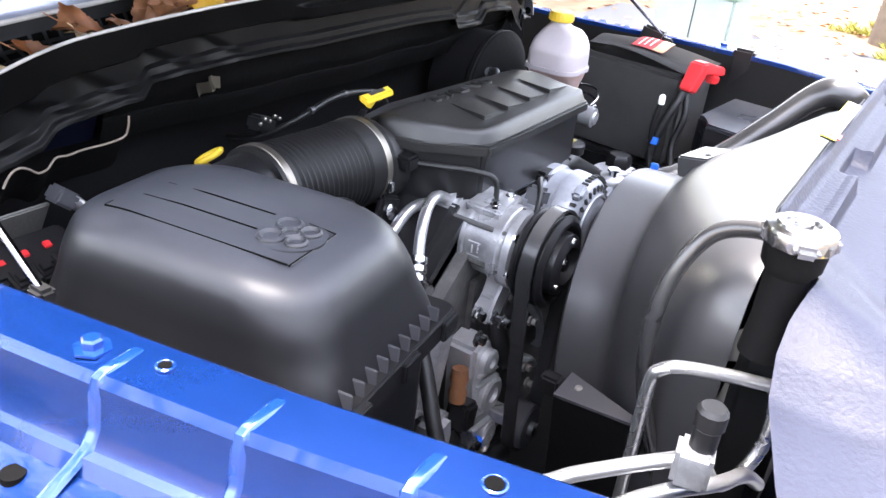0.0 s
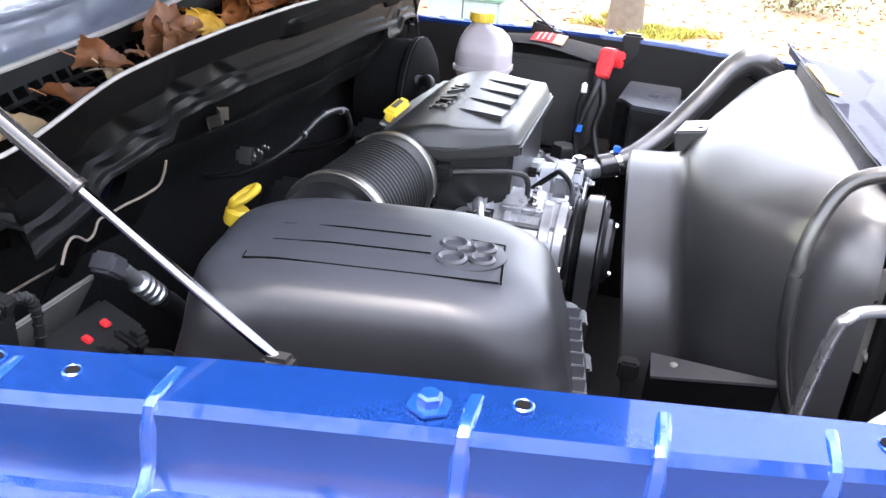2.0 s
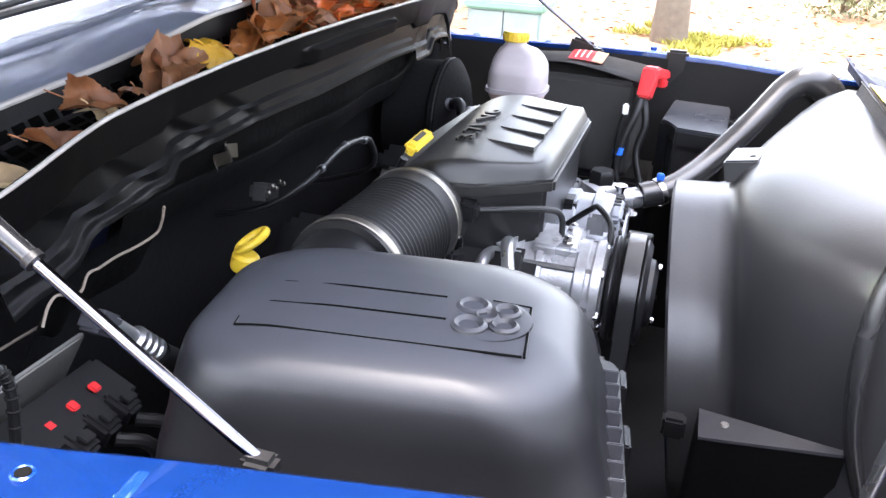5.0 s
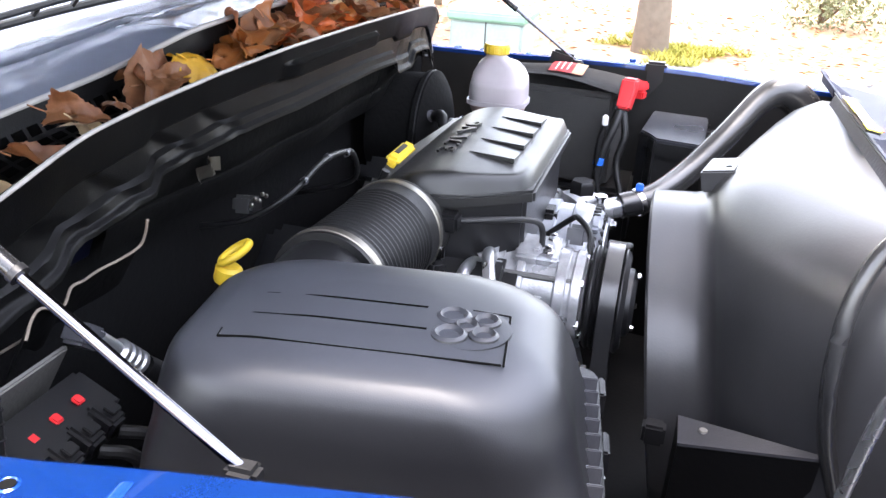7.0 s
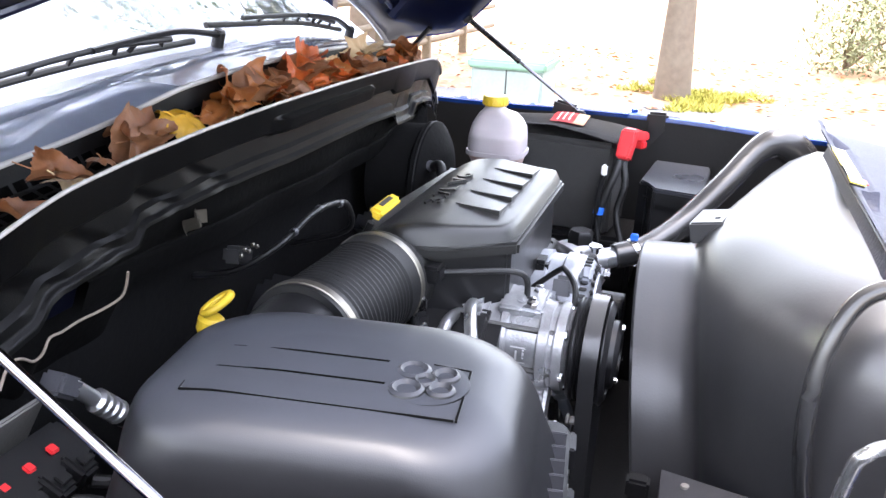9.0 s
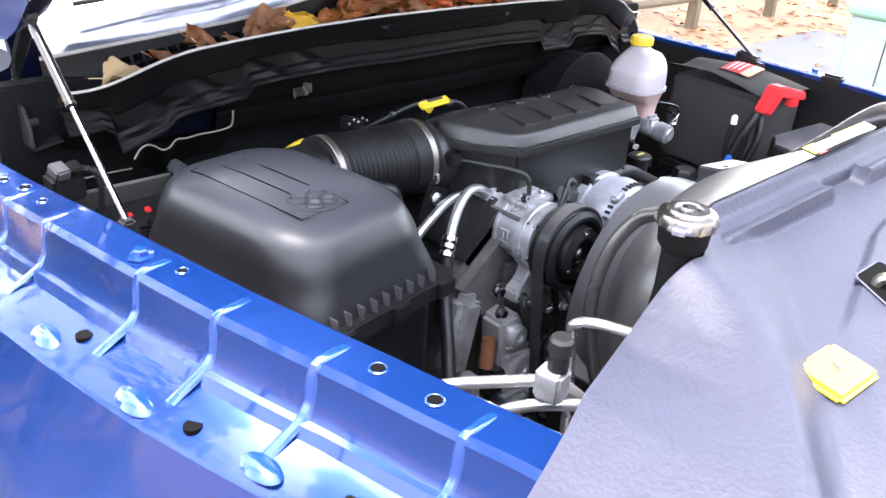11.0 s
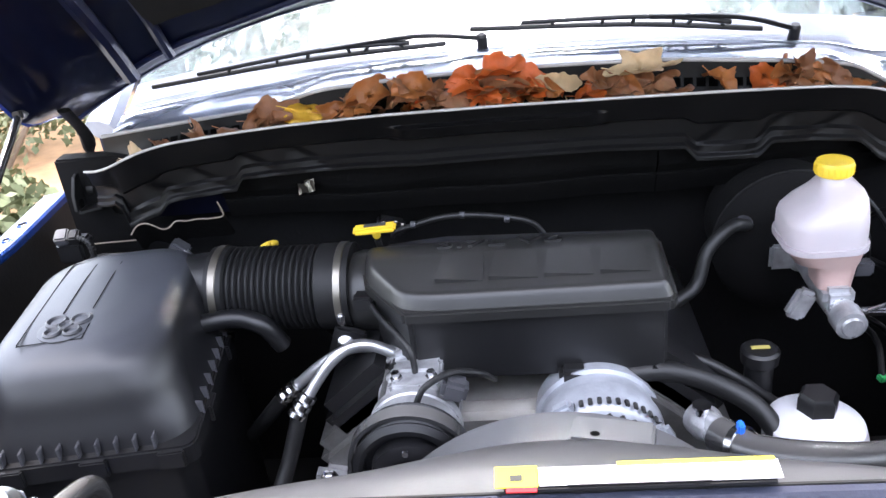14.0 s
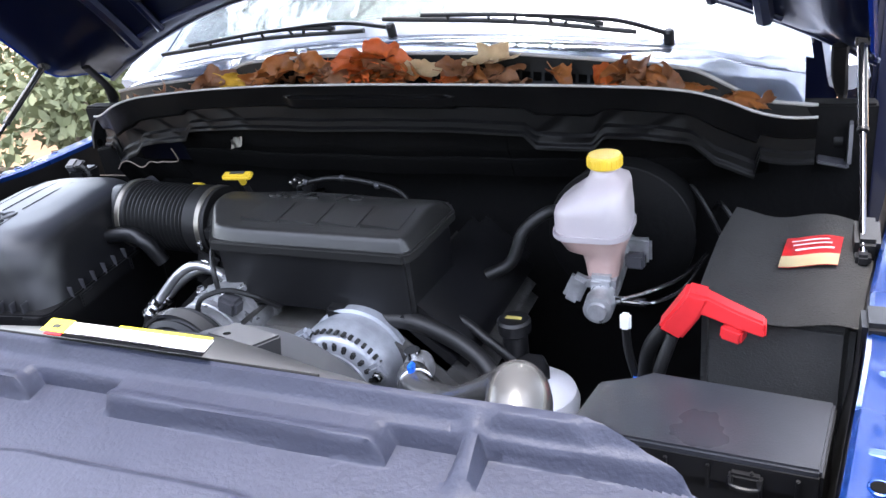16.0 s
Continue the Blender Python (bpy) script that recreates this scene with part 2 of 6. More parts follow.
def tube(points, radius, segs=12, steps=8, bm=None, flat=1.0, radii=None):
    """A pipe along a smooth line; radii: a function of 0..1."""
    line = smooth_line(points, steps) if steps > 1 else [Vector(p) for p in points]
    rings, up = [], Vector((0, 0, 1))
    for i, p in enumerate(line):
        d = (line[min(i + 1, len(line) - 1)] - line[max(i - 1, 0)]).normalized()
        side = d.cross(up)
        if side.length < 0.15:
            side = d.cross(Vector((0, 1, 0)))
        side.normalize()
        if i and side.dot(last) < 0:
            side = -side
        last = side
        top = side.cross(d).normalized()
        r = radius * (radii(i / (len(line) - 1)) if radii else 1)
        rings.append([p + r * (math.cos(2 * math.pi * k / segs) * side + flat * math.sin(2 * math.pi * k / segs) * top) for k in range(segs)])
    return loft(rings, True, True, bm)


def prism(outline, z0, z1, bevel=0.0, segs=2, m=None, bm=None):
    """An outline (x, y) drawn up from z0 to z1."""
    own = bmesh.new()
    low = [own.verts.new((x, y, z0)) for x, y in outline]
    high = [own.verts.new((x, y, z1)) for x, y in outline]
    n = len(low)
    for i in range(n):
        j = (i + 1) % n
        own.faces.new((low[i], low[j], high[j], high[i]))
    own.faces.new(low)
    own.faces.new(high)
    if bevel:
        edges = [e for e in own.edges if abs(e.verts[0].co.z - z1) < 1e-6 and abs(e.verts[1].co.z - z1) < 1e-6] + [e for e in own.edges if abs(e.verts[0].co.z - e.verts[1].co.z) > 1e-6]
        bmesh.ops.bevel(own, geom=edges, offset=bevel, segments=segs, affect="EDGES")
    if m is not None:
        bmesh.ops.transform(own, matrix=m, verts=own.verts)
    return join(bm, own)


def sheet(fn, nu, nv, thick=0.0, bm=None):
    """A surface fn(u, v), u and v from 0 to 1, given a thickness along its normal."""
    own = bmesh.new()
    rows = [[own.verts.new(fn(i / nu, j / nv)) for j in range(nv + 1)] for i in range(nu + 1)]
    for i in range(nu):
        for j in range(nv):
            own.faces.new((rows[i][j], rows[i + 1][j], rows[i + 1][j + 1], rows[i][j + 1]))
    if thick:
        bmesh.ops.solidify(own, geom=own.faces[:], thickness=thick)
    return join(bm, own)


def lerp(a, b, t):
    return a + (b - a) * t


def along(table, s):
    """Straight-line reading of a table of (key, value, ...) at s."""
    rows = sorted(table)
    if s <= rows[0][0]:
        return rows[0][1:]
    for a, b in zip(rows, rows[1:]):
        if s <= b[0]:
            t = (s - a[0]) / (b[0] - a[0])
            return tuple(lerp(p, q, t) for p, q in zip(a[1:], b[1:]))
    return rows[-1][1:]


def ease(t):
    t = max(0, min(1, t))
    return t * t * (3 - 2 * t)


MID = 0.05  # the truck's middle line

# ---- outdoors ----
LITTER = mat("leaf_litter", (0.24, 0.14, 0.075), 0.9, var=0.6, scale=9, bump=0.8, bump_scale=14, second=(0.4, 0.28, 0.16), second_scale=1.3, second_amount=0.7)
ASPHALT = mat("damp_asphalt", (0.09, 0.09, 0.092), 0.75, var=0.3, scale=60, bump=0.5, bump_scale=150, second=(0.16, 0.155, 0.15), second_scale=0.8)
BARK = mat("bark", (0.13, 0.10, 0.075), 0.9, var=0.4, scale=14, bump=1.0, bump_scale=25, second=(0.2, 0.17, 0.13), second_scale=4)
GRASS = mat("mossy_grass", (0.26, 0.25, 0.04), 0.85, var=0.4, scale=30, second=(0.42, 0.34, 0.09), second_scale=4)
FOLIAGE = mat("foliage", (0.09, 0.115, 0.055), 0.6, var=0.5, scale=5, second=(0.2, 0.2, 0.1), second_scale=1.2, second_amount=0.8)
PINE = mat("pine_foliage", (0.03, 0.07, 0.045), 0.7, var=0.4, scale=6, second=(0.06, 0.1, 0.06), second_scale=2)
WOOD = mat("weathered_fence_wood", (0.15, 0.115, 0.075), 0.8, var=0.3, scale=20, bump=0.4, bump_scale=60, second=(0.1, 0.08, 0.05), second_scale=5)


def drive():
    left = [(-8 + 1.2 * math.sin(0.2 * k), -12 + 1.52 * k) for k in range(11)]
    right = [(6.5 + 1.2 * math.sin(0.2 * k), -12 + 1.52 * k) for k in range(11)]
    d = finish("driveway", prism([*right, *reversed(left)], -0.02, 0.015), ASPHALT)
    tagged(d, "grey damp asphalt driveway scattered with leaves", "driveway", kind="structure")


def tufts(name, centre, rx, ry, n, h, material, label, seed):
    rnd = random.Random(seed)
    bm = bmesh.new()
    for _ in range(n):
        a, r = rnd.uniform(0, 6.28), math.sqrt(rnd.random())
        p = Vector((centre[0] + rx * r * math.cos(a), centre[1] + ry * r * math.sin(a), 0.01))
        if noise.noise(p * 1.7) + 0.45 * noise.noise(p * 6) < r * 0.9 - 0.45:
            continue
        b = rnd.uniform(0, 6.28)
        w = Vector((math.cos(b), math.sin(b), 0)) * 0.012
        t = p + Vector((rnd.uniform(-1, 1) * 0.08, rnd.uniform(-1, 1) * 0.08, h * rnd.uniform(0.5, 1.2)))
        bm.faces.new([bm.verts.new(q) for q in (p - w, p + w, t)])
    g = finish(name, bm, material)
    tagged(g, label, "grass", kind="stuff")


def clumps(bm, centre, radius, n, size, rnd, squash=1.0):
    """Many small leaves about a point."""
    for _ in range(n):
        v = Vector((rnd.gauss(0, 1), rnd.gauss(0, 1), rnd.gauss(0, 1))).normalized() * radius * rnd.random() ** 0.4
        c = Vector(centre) + Vector((v.x, v.y, v.z * squash))
        d = Vector((rnd.uniform(-1, 1), rnd.uniform(-1, 1), rnd.uniform(-1, 1))).normalized()
        e = d.orthogonal().normalized()
        s = size * rnd.uniform(0.5, 1.3)
        bm.faces.new([bm.verts.new(c + q) for q in (d * s, e * s * 0.5, -d * s, -e * s * 0.5)])


def tree(at, h, girth, seed, material, label, crown_from=0.4, conifer=False, leaves_per=60):
    rnd = random.Random(seed)
    at = Vector(at)
    t = thing("tree", at, label, "tree")
    top = at + Vector((rnd.uniform(-0.3, 0.3), rnd.uniform(-0.3, 0.3), h))
    bm = tube([at - Vector((0, 0, 0.1)), lerp(at, top, 0.3) + Vector((0.05, 0.03, 0)), lerp(at, top, 0.7), top], girth, 14, 6, radii=lambda s: (1.25 - s * 3 if s < 0.08 else 1.0 - 0.85 * s))
    crown = bmesh.new()
    for k in range(16):
        s = lerp(crown_from, 0.97, k / 15)
        p = lerp(at, top, s)
        a = k * 2.4 + rnd.uniform(-0.4, 0.4)
        ln = (1 - s) * h * (0.35 if conifer else 0.5) + 0.5
        q = p + Vector((math.cos(a) * ln, math.sin(a) * ln, -0.15 * ln if conifer else 0.5 * ln))
        tube([p, lerp(p, q, 0.5) + Vector((0, 0, 0.1)), q], girth * 0.3 * (1.1 - s), 7, 3, bm=bm, radii=lambda w: 1 - 0.8 * w)
        for m in (0.45, 0.75, 1.0):
            clumps(crown, lerp(p, q, m), 0.25 * ln + 0.25, leaves_per, 0.14, rnd, 0.5 if conifer else 0.8)
    part("trunk", bm, BARK, t)
    part("crown", crown, material, t)


def bush(at, r, seed, material, label):
    rnd = random.Random(seed)
    b = thing("bush", at, label, "bush", "bushes")
    bm = bmesh.new()
    for k in range(9):
        c = Vector(at) + Vector((rnd.uniform(-r, r), rnd.uniform(-r, r), rnd.uniform(0.3, 1.3) * r))
        part("stem", tube([Vector(at), lerp(Vector(at), c, 0.5) + Vector((0, 0, 0.1)), c], 0.02, 6, 3), BARK, b)
        clumps(bm, c, 0.55 * r, 520, 0.04, rnd)
    part("foliage", bm, material, b)


def fence():
    for k in range(6):
        a, b = Vector((3.4 + 1.5 * k, 4.05 - 0.05 * k, 0)), Vector((3.4 + 1.5 * (k + 1), 4.05 - 0.05 * (k + 1), 0))
        f = thing("fence_section", a, "weathered wooden post and rail fence section", "fence", "fence sections")
        part("post", box(a + Vector((0, 0, 0.5)), (0.1, 0.1, 1.1), 0.01), WOOD, f)
        for z in (0.3, 0.6, 0.9):
            part("rail", tube([a + Vector((0, 0, z)), lerp(a, b, 0.5) + Vector((0, 0, z - 0.01)), b + Vector((0, 0, z))], 0.04, 8, 2), WOOD, f)
    u = thing("utility_box", (5.95, 1.85, 0), "pale grey-green utility cabinet with a darker lid", "utility box")
    part("body", box((5.95, 1.85, 0.27), (0.6, 0.62, 0.54), 0.02), mat("pale_green_paint", (0.24, 0.29, 0.26), 0.5), u)
    part("lid", box((5.95, 1.85, 0.57), (0.66, 0.68, 0.08), 0.02), mat("green_paint", (0.16, 0.28, 0.2), 0.5), u)
    part("seam", box((5.648, 1.85, 0.28), (0.006, 0.01, 0.5), 0), INK, u)


def outdoors():
    ground()
    drive()
    tree((8.3, 0.6, 0), 11, 0.17, 3, FOLIAGE, "tall tree with a pale grey trunk by the driveway", 0.45)
    tufts("moss_patch", (8.4, 0.35), 1.2, 1.0, 7000, 0.07, GRASS, "mossy yellow grass at the foot of the tree", 4)
    # ring mostly out of view; last five conifers added to block low front light
    spots = [(10, 5, 12, 0), (7.2, 6.5, 11, 0), (5.2, 4.5, 10, 0), (6.3, 4.9, 11, 0), (11, 10, 13, 0), (6.0, 9.0, 12, 1), (13, -5, 13, 0), (4, 14, 13, 1), (-2, 15, 14, 1), (-7, 12, 14, 1), (-13, 6, 13, 0), (-15, -2, 13, 0), (-14, -8, 14, 0), (-5, -20, 12, 1), (0, -20, 12, 0), (6, -19, 12, 1), (11, -14, 13, 0),
             (-18, 2, 14, 0), (-10, -19, 13, 0), (3, -23, 14, 1), (-5.5, -9.5, 9, 1), (-1.5, -11, 9, 1), (2.5, -10.5, 9, 1), (6.5, -10, 9, 1), (-9, -6.5, 10, 1)]
    for k, (x, y, h, c) in enumerate(spots):
        tree((x, y, 0), h, 0.2, 20 + k, PINE if c else FOLIAGE, "tall dark conifer in the tree ring added round the yard" if c else "broadleaf tree thinning in autumn", 0.15 if c else 0.3, bool(c), 24 if x < -6 else 60)
    for k, (x, y, r) in enumerate(((-3.2, 4.2, 0.8), (-4.2, 5.6, 1.0), (-3.6, 7.2, 1.0), (-5.6, 4.0, 1.1), (-2.9, 2.9, 0.55), (12.2, -1.6, 1.2), (12.6, -3.6, 1.2))):
        bush((x, y, 0), r, 40 + k, FOLIAGE, "dense yellow-green bush beside the yard")
    tree((-4.3, 4.2, 0), 13, 0.16, 77, PINE, "tall thin conifer leaning over the yard", 0.5, True, 60)
    scattered_leaves()
    fence()


# ---- ground ----
def ground():
    own = bmesh.new()
    bmesh.ops.create_grid(own, x_segments=60, y_segments=60, size=150)
    for v in own.verts:
        d = max(0, v.co.length - 12)
        v.co.z = -0.002 * d + 0.3 * noise.noise(v.co * 0.05) * min(1, d / 20)
    g = finish("ground", own, LITTER)
    tagged(g, "ground covered with brown fallen leaves", "ground", kind="structure")


# ---- body of the truck ----
FENDER = [(-0.45, 0.58), (-0.10, 0.643), (0.01, 0.671), (0.074, 0.687), (0.15, 0.718), (0.232, 0.747), (0.332, 0.768), (0.392, 0.78), (0.55, 0.80), (0.648, 0.803), (0.75, 0.812), (1.0, 0.84)]
CROWN = [(-0.45, -0.004), (0.0, -0.004), (0.074, -0.001), (0.15, 0.01), (0.232, 0.019), (0.39, 0.022), (0.55, 0.015), (0.648, 0.0), (0.75, -0.008), (1.0, -0.015)]  # rise of the fender flange along its length
DRIVER_FENDER = [(-0.45, 0.76), (-0.1, 0.812), (0.07, 0.836), (0.27, 0.861), (0.408, 0.872), (0.5, 0.884), (0.73, 0.92), (1.0, 0.945)]
SECTION = [(-0.004, 0.85), (-0.004, 1.095), (-0.002, 1.109), (0.003, 1.112), (0.05, 1.106), (0.056, 1.098), (0.06, 1.06), (0.068, 1.045), (0.076, 1.043), (0.083, 1.03),
           (0.142, 1.008), (0.147, 1.004), (0.151, 0.994), (0.185, 0.92), (0.22, 0.84), (0.25, 0.73), (0.262, 0.6), (0.265, 0.45)]


def fender_point(side, y, off, z):
    inner = along(FENDER if side < 0 else DRIVER_FENDER, y)[0]
    x = -inner - off
    crown = along(CROWN, y)[0] * (1 if side < 0 else 0.4) * min(1, max(0, (z - 0.6) / 0.4))
    return Vector((x if side < 0 else -x, y, crown + (z - 0.3 * max(0, -0.24 - y) if z > 0.9 else z)))


def fender(side, label):
    f = thing("front_fender", fender_point(side, 0.4, 0.27, 0.5), label, "fender")
    ys = [-0.42 + 1.42 * i / 48 for i in range(49)]
    rings = [[fender_point(side, y, o, z) for o, z in SECTION] for y in ys]
    bm = loft(rings, False, False)
    bmesh.ops.solidify(bm, geom=bm.faces[:], thickness=-0.002 if side < 0 else 0.002)
    part("panel", bm, BLUE, f, angle=24)
    # pressed cross ribs over the rain channel
    for y in (-0.044, 0.118, 0.235, 0.36, 0.57, 0.70):
        line = [(0.01, 1.1112), (0.046, 1.1062), (0.0535, 1.102), (0.0575, 1.088), (0.06, 1.06), (0.068, 1.046), (0.08, 1.038), (0.112, 1.0195)]

        def rib(u, v):
            o, z = along([(k / 7, p[0], p[1]) for k, p in enumerate(line)], v)
            h = 0.0024 * ease((1 - abs(2 * u - 1)) / 0.5) * ease(min(v, 1 - v) / 0.1) - 0.0004
            return fender_point(side, y + (u - 0.5) * 0.013, o + h * 0.7, z + h)

        part("pressed_rib", sheet(rib, 10, 21), BLUE, f)
    # black discs laid on the flange paint in the shade of holes
    for y, o, r in ((0.006, 0.03, 0.0075), (0.075, 0.026, 0.0075), (0.328, 0.022, 0.0052), (0.648, 0.026, 0.0052), (0.717, 0.02, 0.0078), (0.77, 0.026, 0.006), (0.84, 0.026, 0.008)):
        p = fender_point(side, y, o, along(sorted(SECTION[2:5]), o)[0] + 0.0015)
        part("hole", lathe([(r, -0.006), (r, 0.0008), (0.0001, 0.0008)], p, segs=18), VOID, f, "black disc painted as a shaded hole")
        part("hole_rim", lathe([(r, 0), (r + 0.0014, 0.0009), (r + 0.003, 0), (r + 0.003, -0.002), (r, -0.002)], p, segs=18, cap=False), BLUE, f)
    # further black discs, painted shade of the holes low in the channel
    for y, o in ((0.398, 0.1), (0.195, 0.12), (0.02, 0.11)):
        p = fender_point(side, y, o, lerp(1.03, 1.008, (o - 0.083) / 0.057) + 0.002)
        part("hole", lathe([(0.01, -0.006), (0.01, 0.0008), (0.0001, 0.0008)], p, segs=18), VOID, f, "black disc painted as a shaded hole")
    for y, o in ((0.27, 0.125), (0.117, 0.12), (0.44, 0.12)):
        p = fender_point(side, y, o, lerp(1.03, 1.008, (o - 0.083) / 0.057) - 0.003)
        dim = lathe([(0.022, 0), (0.018, 0.005), (0.01, 0.008), (0.0001, 0.009)], (0, 0, 0), segs=20)
        bmesh.ops.transform(dim, matrix=Matrix.Translation(p) @ Matrix.Diagonal((0.8, 1.5, 1, 1)), verts=dim.verts)
        part("pressed_dimple", dim, BLUE, f)
    p = fender_point(side, 0.388, 0.03, 1.108)
    part("bolt", lathe([(0.016, 0), (0.016, 0.002), (0.009, 0.003), (0.009, 0.009), (0.007, 0.011), (0.0001, 0.011)], p, segs=6), BLUE, f, "blue painted hexagon bolt")
    return f


def inner_liner(side):
    rings = []
    for y in [-0.1 + 1.12 * i / 20 for i in range(21)]:
        rings.append([fender_point(side, y, o, z) for o, z in ((-0.006, 1.10), (-0.012, 1.0), (-0.03, 0.85), (-0.06, 0.7), (-0.08, 0.4), (0.0, 0.4))])
    w = finish("inner_fender", loft(rings, True, True), DARK)
    tagged(w, "black inner fender panel below the fender flange", "inner fender", kind="structure")


SEAL = [(-0.80, 0.90, 1.178), (-0.72, 0.868, 1.181), (-0.68, 0.843, 1.187), (-0.64, 0.826, 1.2), (-0.6, 0.813, 1.22), (-0.56, 0.81, 1.232), (-0.52, 0.81, 1.24), (-0.42, 0.806, 1.25), (-0.3, 0.796, 1.26), (-0.15, 0.786, 1.267), (0.05, 0.782, 1.268), (0.25, 0.785, 1.264),
        (0.42, 0.793, 1.258), (0.56, 0.804, 1.25), (0.63, 0.812, 1.24), (0.68, 0.82, 1.222), (0.72, 0.83, 1.2), (0.77, 0.85, 1.185), (0.9, 0.90, 1.178)]  # x, y and z of the sealing lip
RIM_BACK = [(-0.80, 0.985, 1.2), (-0.7, 0.952, 1.218), (-0.64, 0.928, 1.23), (-0.6, 0.92, 1.236), (-0.55, 0.912, 1.242), (-0.5, 0.908, 1.248), (-0.44, 0.904, 1.254), (-0.38, 0.906, 1.258), (-0.32, 0.884, 1.275), (-0.26, 0.858, 1.297), (-0.1, 0.862, 1.304), (0.1, 0.862, 1.305), (0.3, 0.86, 1.3),
            (0.5, 0.865, 1.28), (0.62, 0.872, 1.262), (0.72, 0.90, 1.2), (0.9, 0.95, 1.17)]  # rear rim of the trough


def seal_y(x):
    return (along(SEAL, x - 0.02)[0] + along(SEAL, x)[0] * 2 + along(SEAL, x + 0.02)[0]) / 4


def seal_z(x):
    return (along(SEAL, x - 0.02)[1] + along(SEAL, x)[1] * 2 + along(SEAL, x + 0.02)[1]) / 4


def rim_back(x):
    y, z = [(a + 2 * b + d) / 4 for a, b, d in zip(along(RIM_BACK, x - 0.02), along(RIM_BACK, x), along(RIM_BACK, x + 0.02))]
    return Vector((x, y, z))


def cowl():
    c = thing("cowl_panel", (MID, 0.85, 1.1), "black plastic cowl panel below the windscreen with a pale sealing lip", "cowl panel")
    n = 96
    xs = [MID - 0.76 + 1.52 * i / n for i in range(n + 1)]
    steps = [(-0.72, 0.10), (-0.66, 0.10), (-0.65, 0.12), (-0.57, 0.12), (-0.55, 0.105), (-0.42, 0.105), (-0.405, 0.085), (-0.2, 0.088), (-0.1, 0.092), (0.2, 0.088), (0.34, 0.092), (0.36, 0.115), (0.46, 0.115), (0.48, 0.09), (0.62, 0.09), (0.66, 0.115), (0.8, 0.115)]

    def face(u, v):
        x = MID - 0.76 + 1.52 * u
        drop = along(steps, x)[0] * (1.0 if seal_z(x) > 1.2 else 0.7)
        prof = [(0, 0.0, 0), (0.1, 0.003, 0.09), (0.45, 0.013, 0.45), (0.5, 0.019, 0.49), (0.75, 0.019, 0.75), (0.8, 0.013, 0.8), (1.0, 0.012, 1.0)]
        dy, dz = along(prof, v)
        facet = 0.0
        for tip in (-0.612, -0.525, -0.44, -0.343, -0.248, 0.348, 0.443, 0.54):
            # a slanted crease that steps back and runs out below
            w = (x - tip) / 0.082 + 1 if tip < 0 else (tip - x) / 0.082 + 1
            below = v - lerp(0.3, 0.8, w)
            facet += 0.0045 * ease(w / 0.4) * ease((1.06 - w) / 0.12) * ease(below / 0.12) * (1 - ease((below - 0.12) / 0.3))
        facet -= 0.014 * ease((x + 0.14) / 0.03) * ease((0.22 - x) / 0.03) * ease((v - 0.22) / 0.05) * ease((0.55 - v) / 0.05)
        facet -= 0.006 * ease((v - 0.9) / 0.05)
        return Vector((x, seal_y(x) + dy + facet, seal_z(x) - drop * dz))

    part("front_face", sheet(face, 220, 60, 0.004), COWL, c, angle=40)
    part("lip", tube([(x, seal_y(x) - 0.002, seal_z(x) + 0.002) for x in xs[::2]], 0.0024, 8, 2), LIP, c, "pale worn rubber lip")

    def trough(u, v):
        x = MID - 0.76 + 1.52 * u
        rim = rim_back(x)
        prof = [(0, 0.0), (0.12, -0.03), (0.5, -0.036), (0.72, -0.03), (0.9, -0.012), (1, 0)]
        return Vector((x, lerp(seal_y(x) + 0.006, rim.y, along([(0, 0.0), (0.6, 0.7), (0.8, 0.93), (1, 1.0)], v)[0]), lerp(seal_z(x), rim.z, max(0, v - 0.5) * 2) + along(prof, v)[0]))

    part("trough", sheet(trough, 60, 12, 0.004), COWL, c)
    part("rear_lip", tube([rim_back(x) + Vector((0, 0, 0.002)) for x in xs[::2]], 0.0035, 8, 2), LIP, c, "pale rear edge of the cowl")

    def shelf(u, v):
        a = rim_back(MID - 0.74 + 1.48 * u) + Vector((0, 0.003, 0))
        b = pane(0.5 + 0.985 * (u - 0.5), 0.02)
        q = lerp(a, b, v)
        return Vector((q.x, q.y, q.z + 0.006 * math.sin(math.pi * v) - 0.004 * ease(1 - abs(v - 0.55) / 0.05)))

    # pale base colour stands for sky mirrored in the dark panel
    part("rear_shelf", sheet(shelf, 48, 24, 0.004), SCREENPANEL, c, "glossy dark blue panel below the glass, paled by painted-in sky reflection")
    # black tiles over the closed trough paint in shade of the grille cells
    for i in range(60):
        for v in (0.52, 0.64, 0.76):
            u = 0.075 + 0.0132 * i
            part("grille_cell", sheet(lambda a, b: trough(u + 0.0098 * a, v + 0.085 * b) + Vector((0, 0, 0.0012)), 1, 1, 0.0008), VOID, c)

    def lower(x, v):
        drop = along(steps, x)[0] * (1.0 if seal_z(x) > 1.2 else 0.7)
        dy, z = along([(0, 0.030, seal_z(x) - drop + 0.002), (0.25, 0.036, 1.135), (0.5, 0.05, 1.115), (0.6, 0.046, 1.112), (1.0, 0.062, 1.075)], v)
        return Vector((x, seal_y(x) + dy - 0.004 * math.sin(x * 23), min(z, seal_z(x) - 0.05)))

    # blacker than the face above: shade of the void put into the colour
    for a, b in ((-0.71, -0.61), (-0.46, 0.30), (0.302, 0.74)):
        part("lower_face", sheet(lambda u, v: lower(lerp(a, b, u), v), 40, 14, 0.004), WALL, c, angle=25)
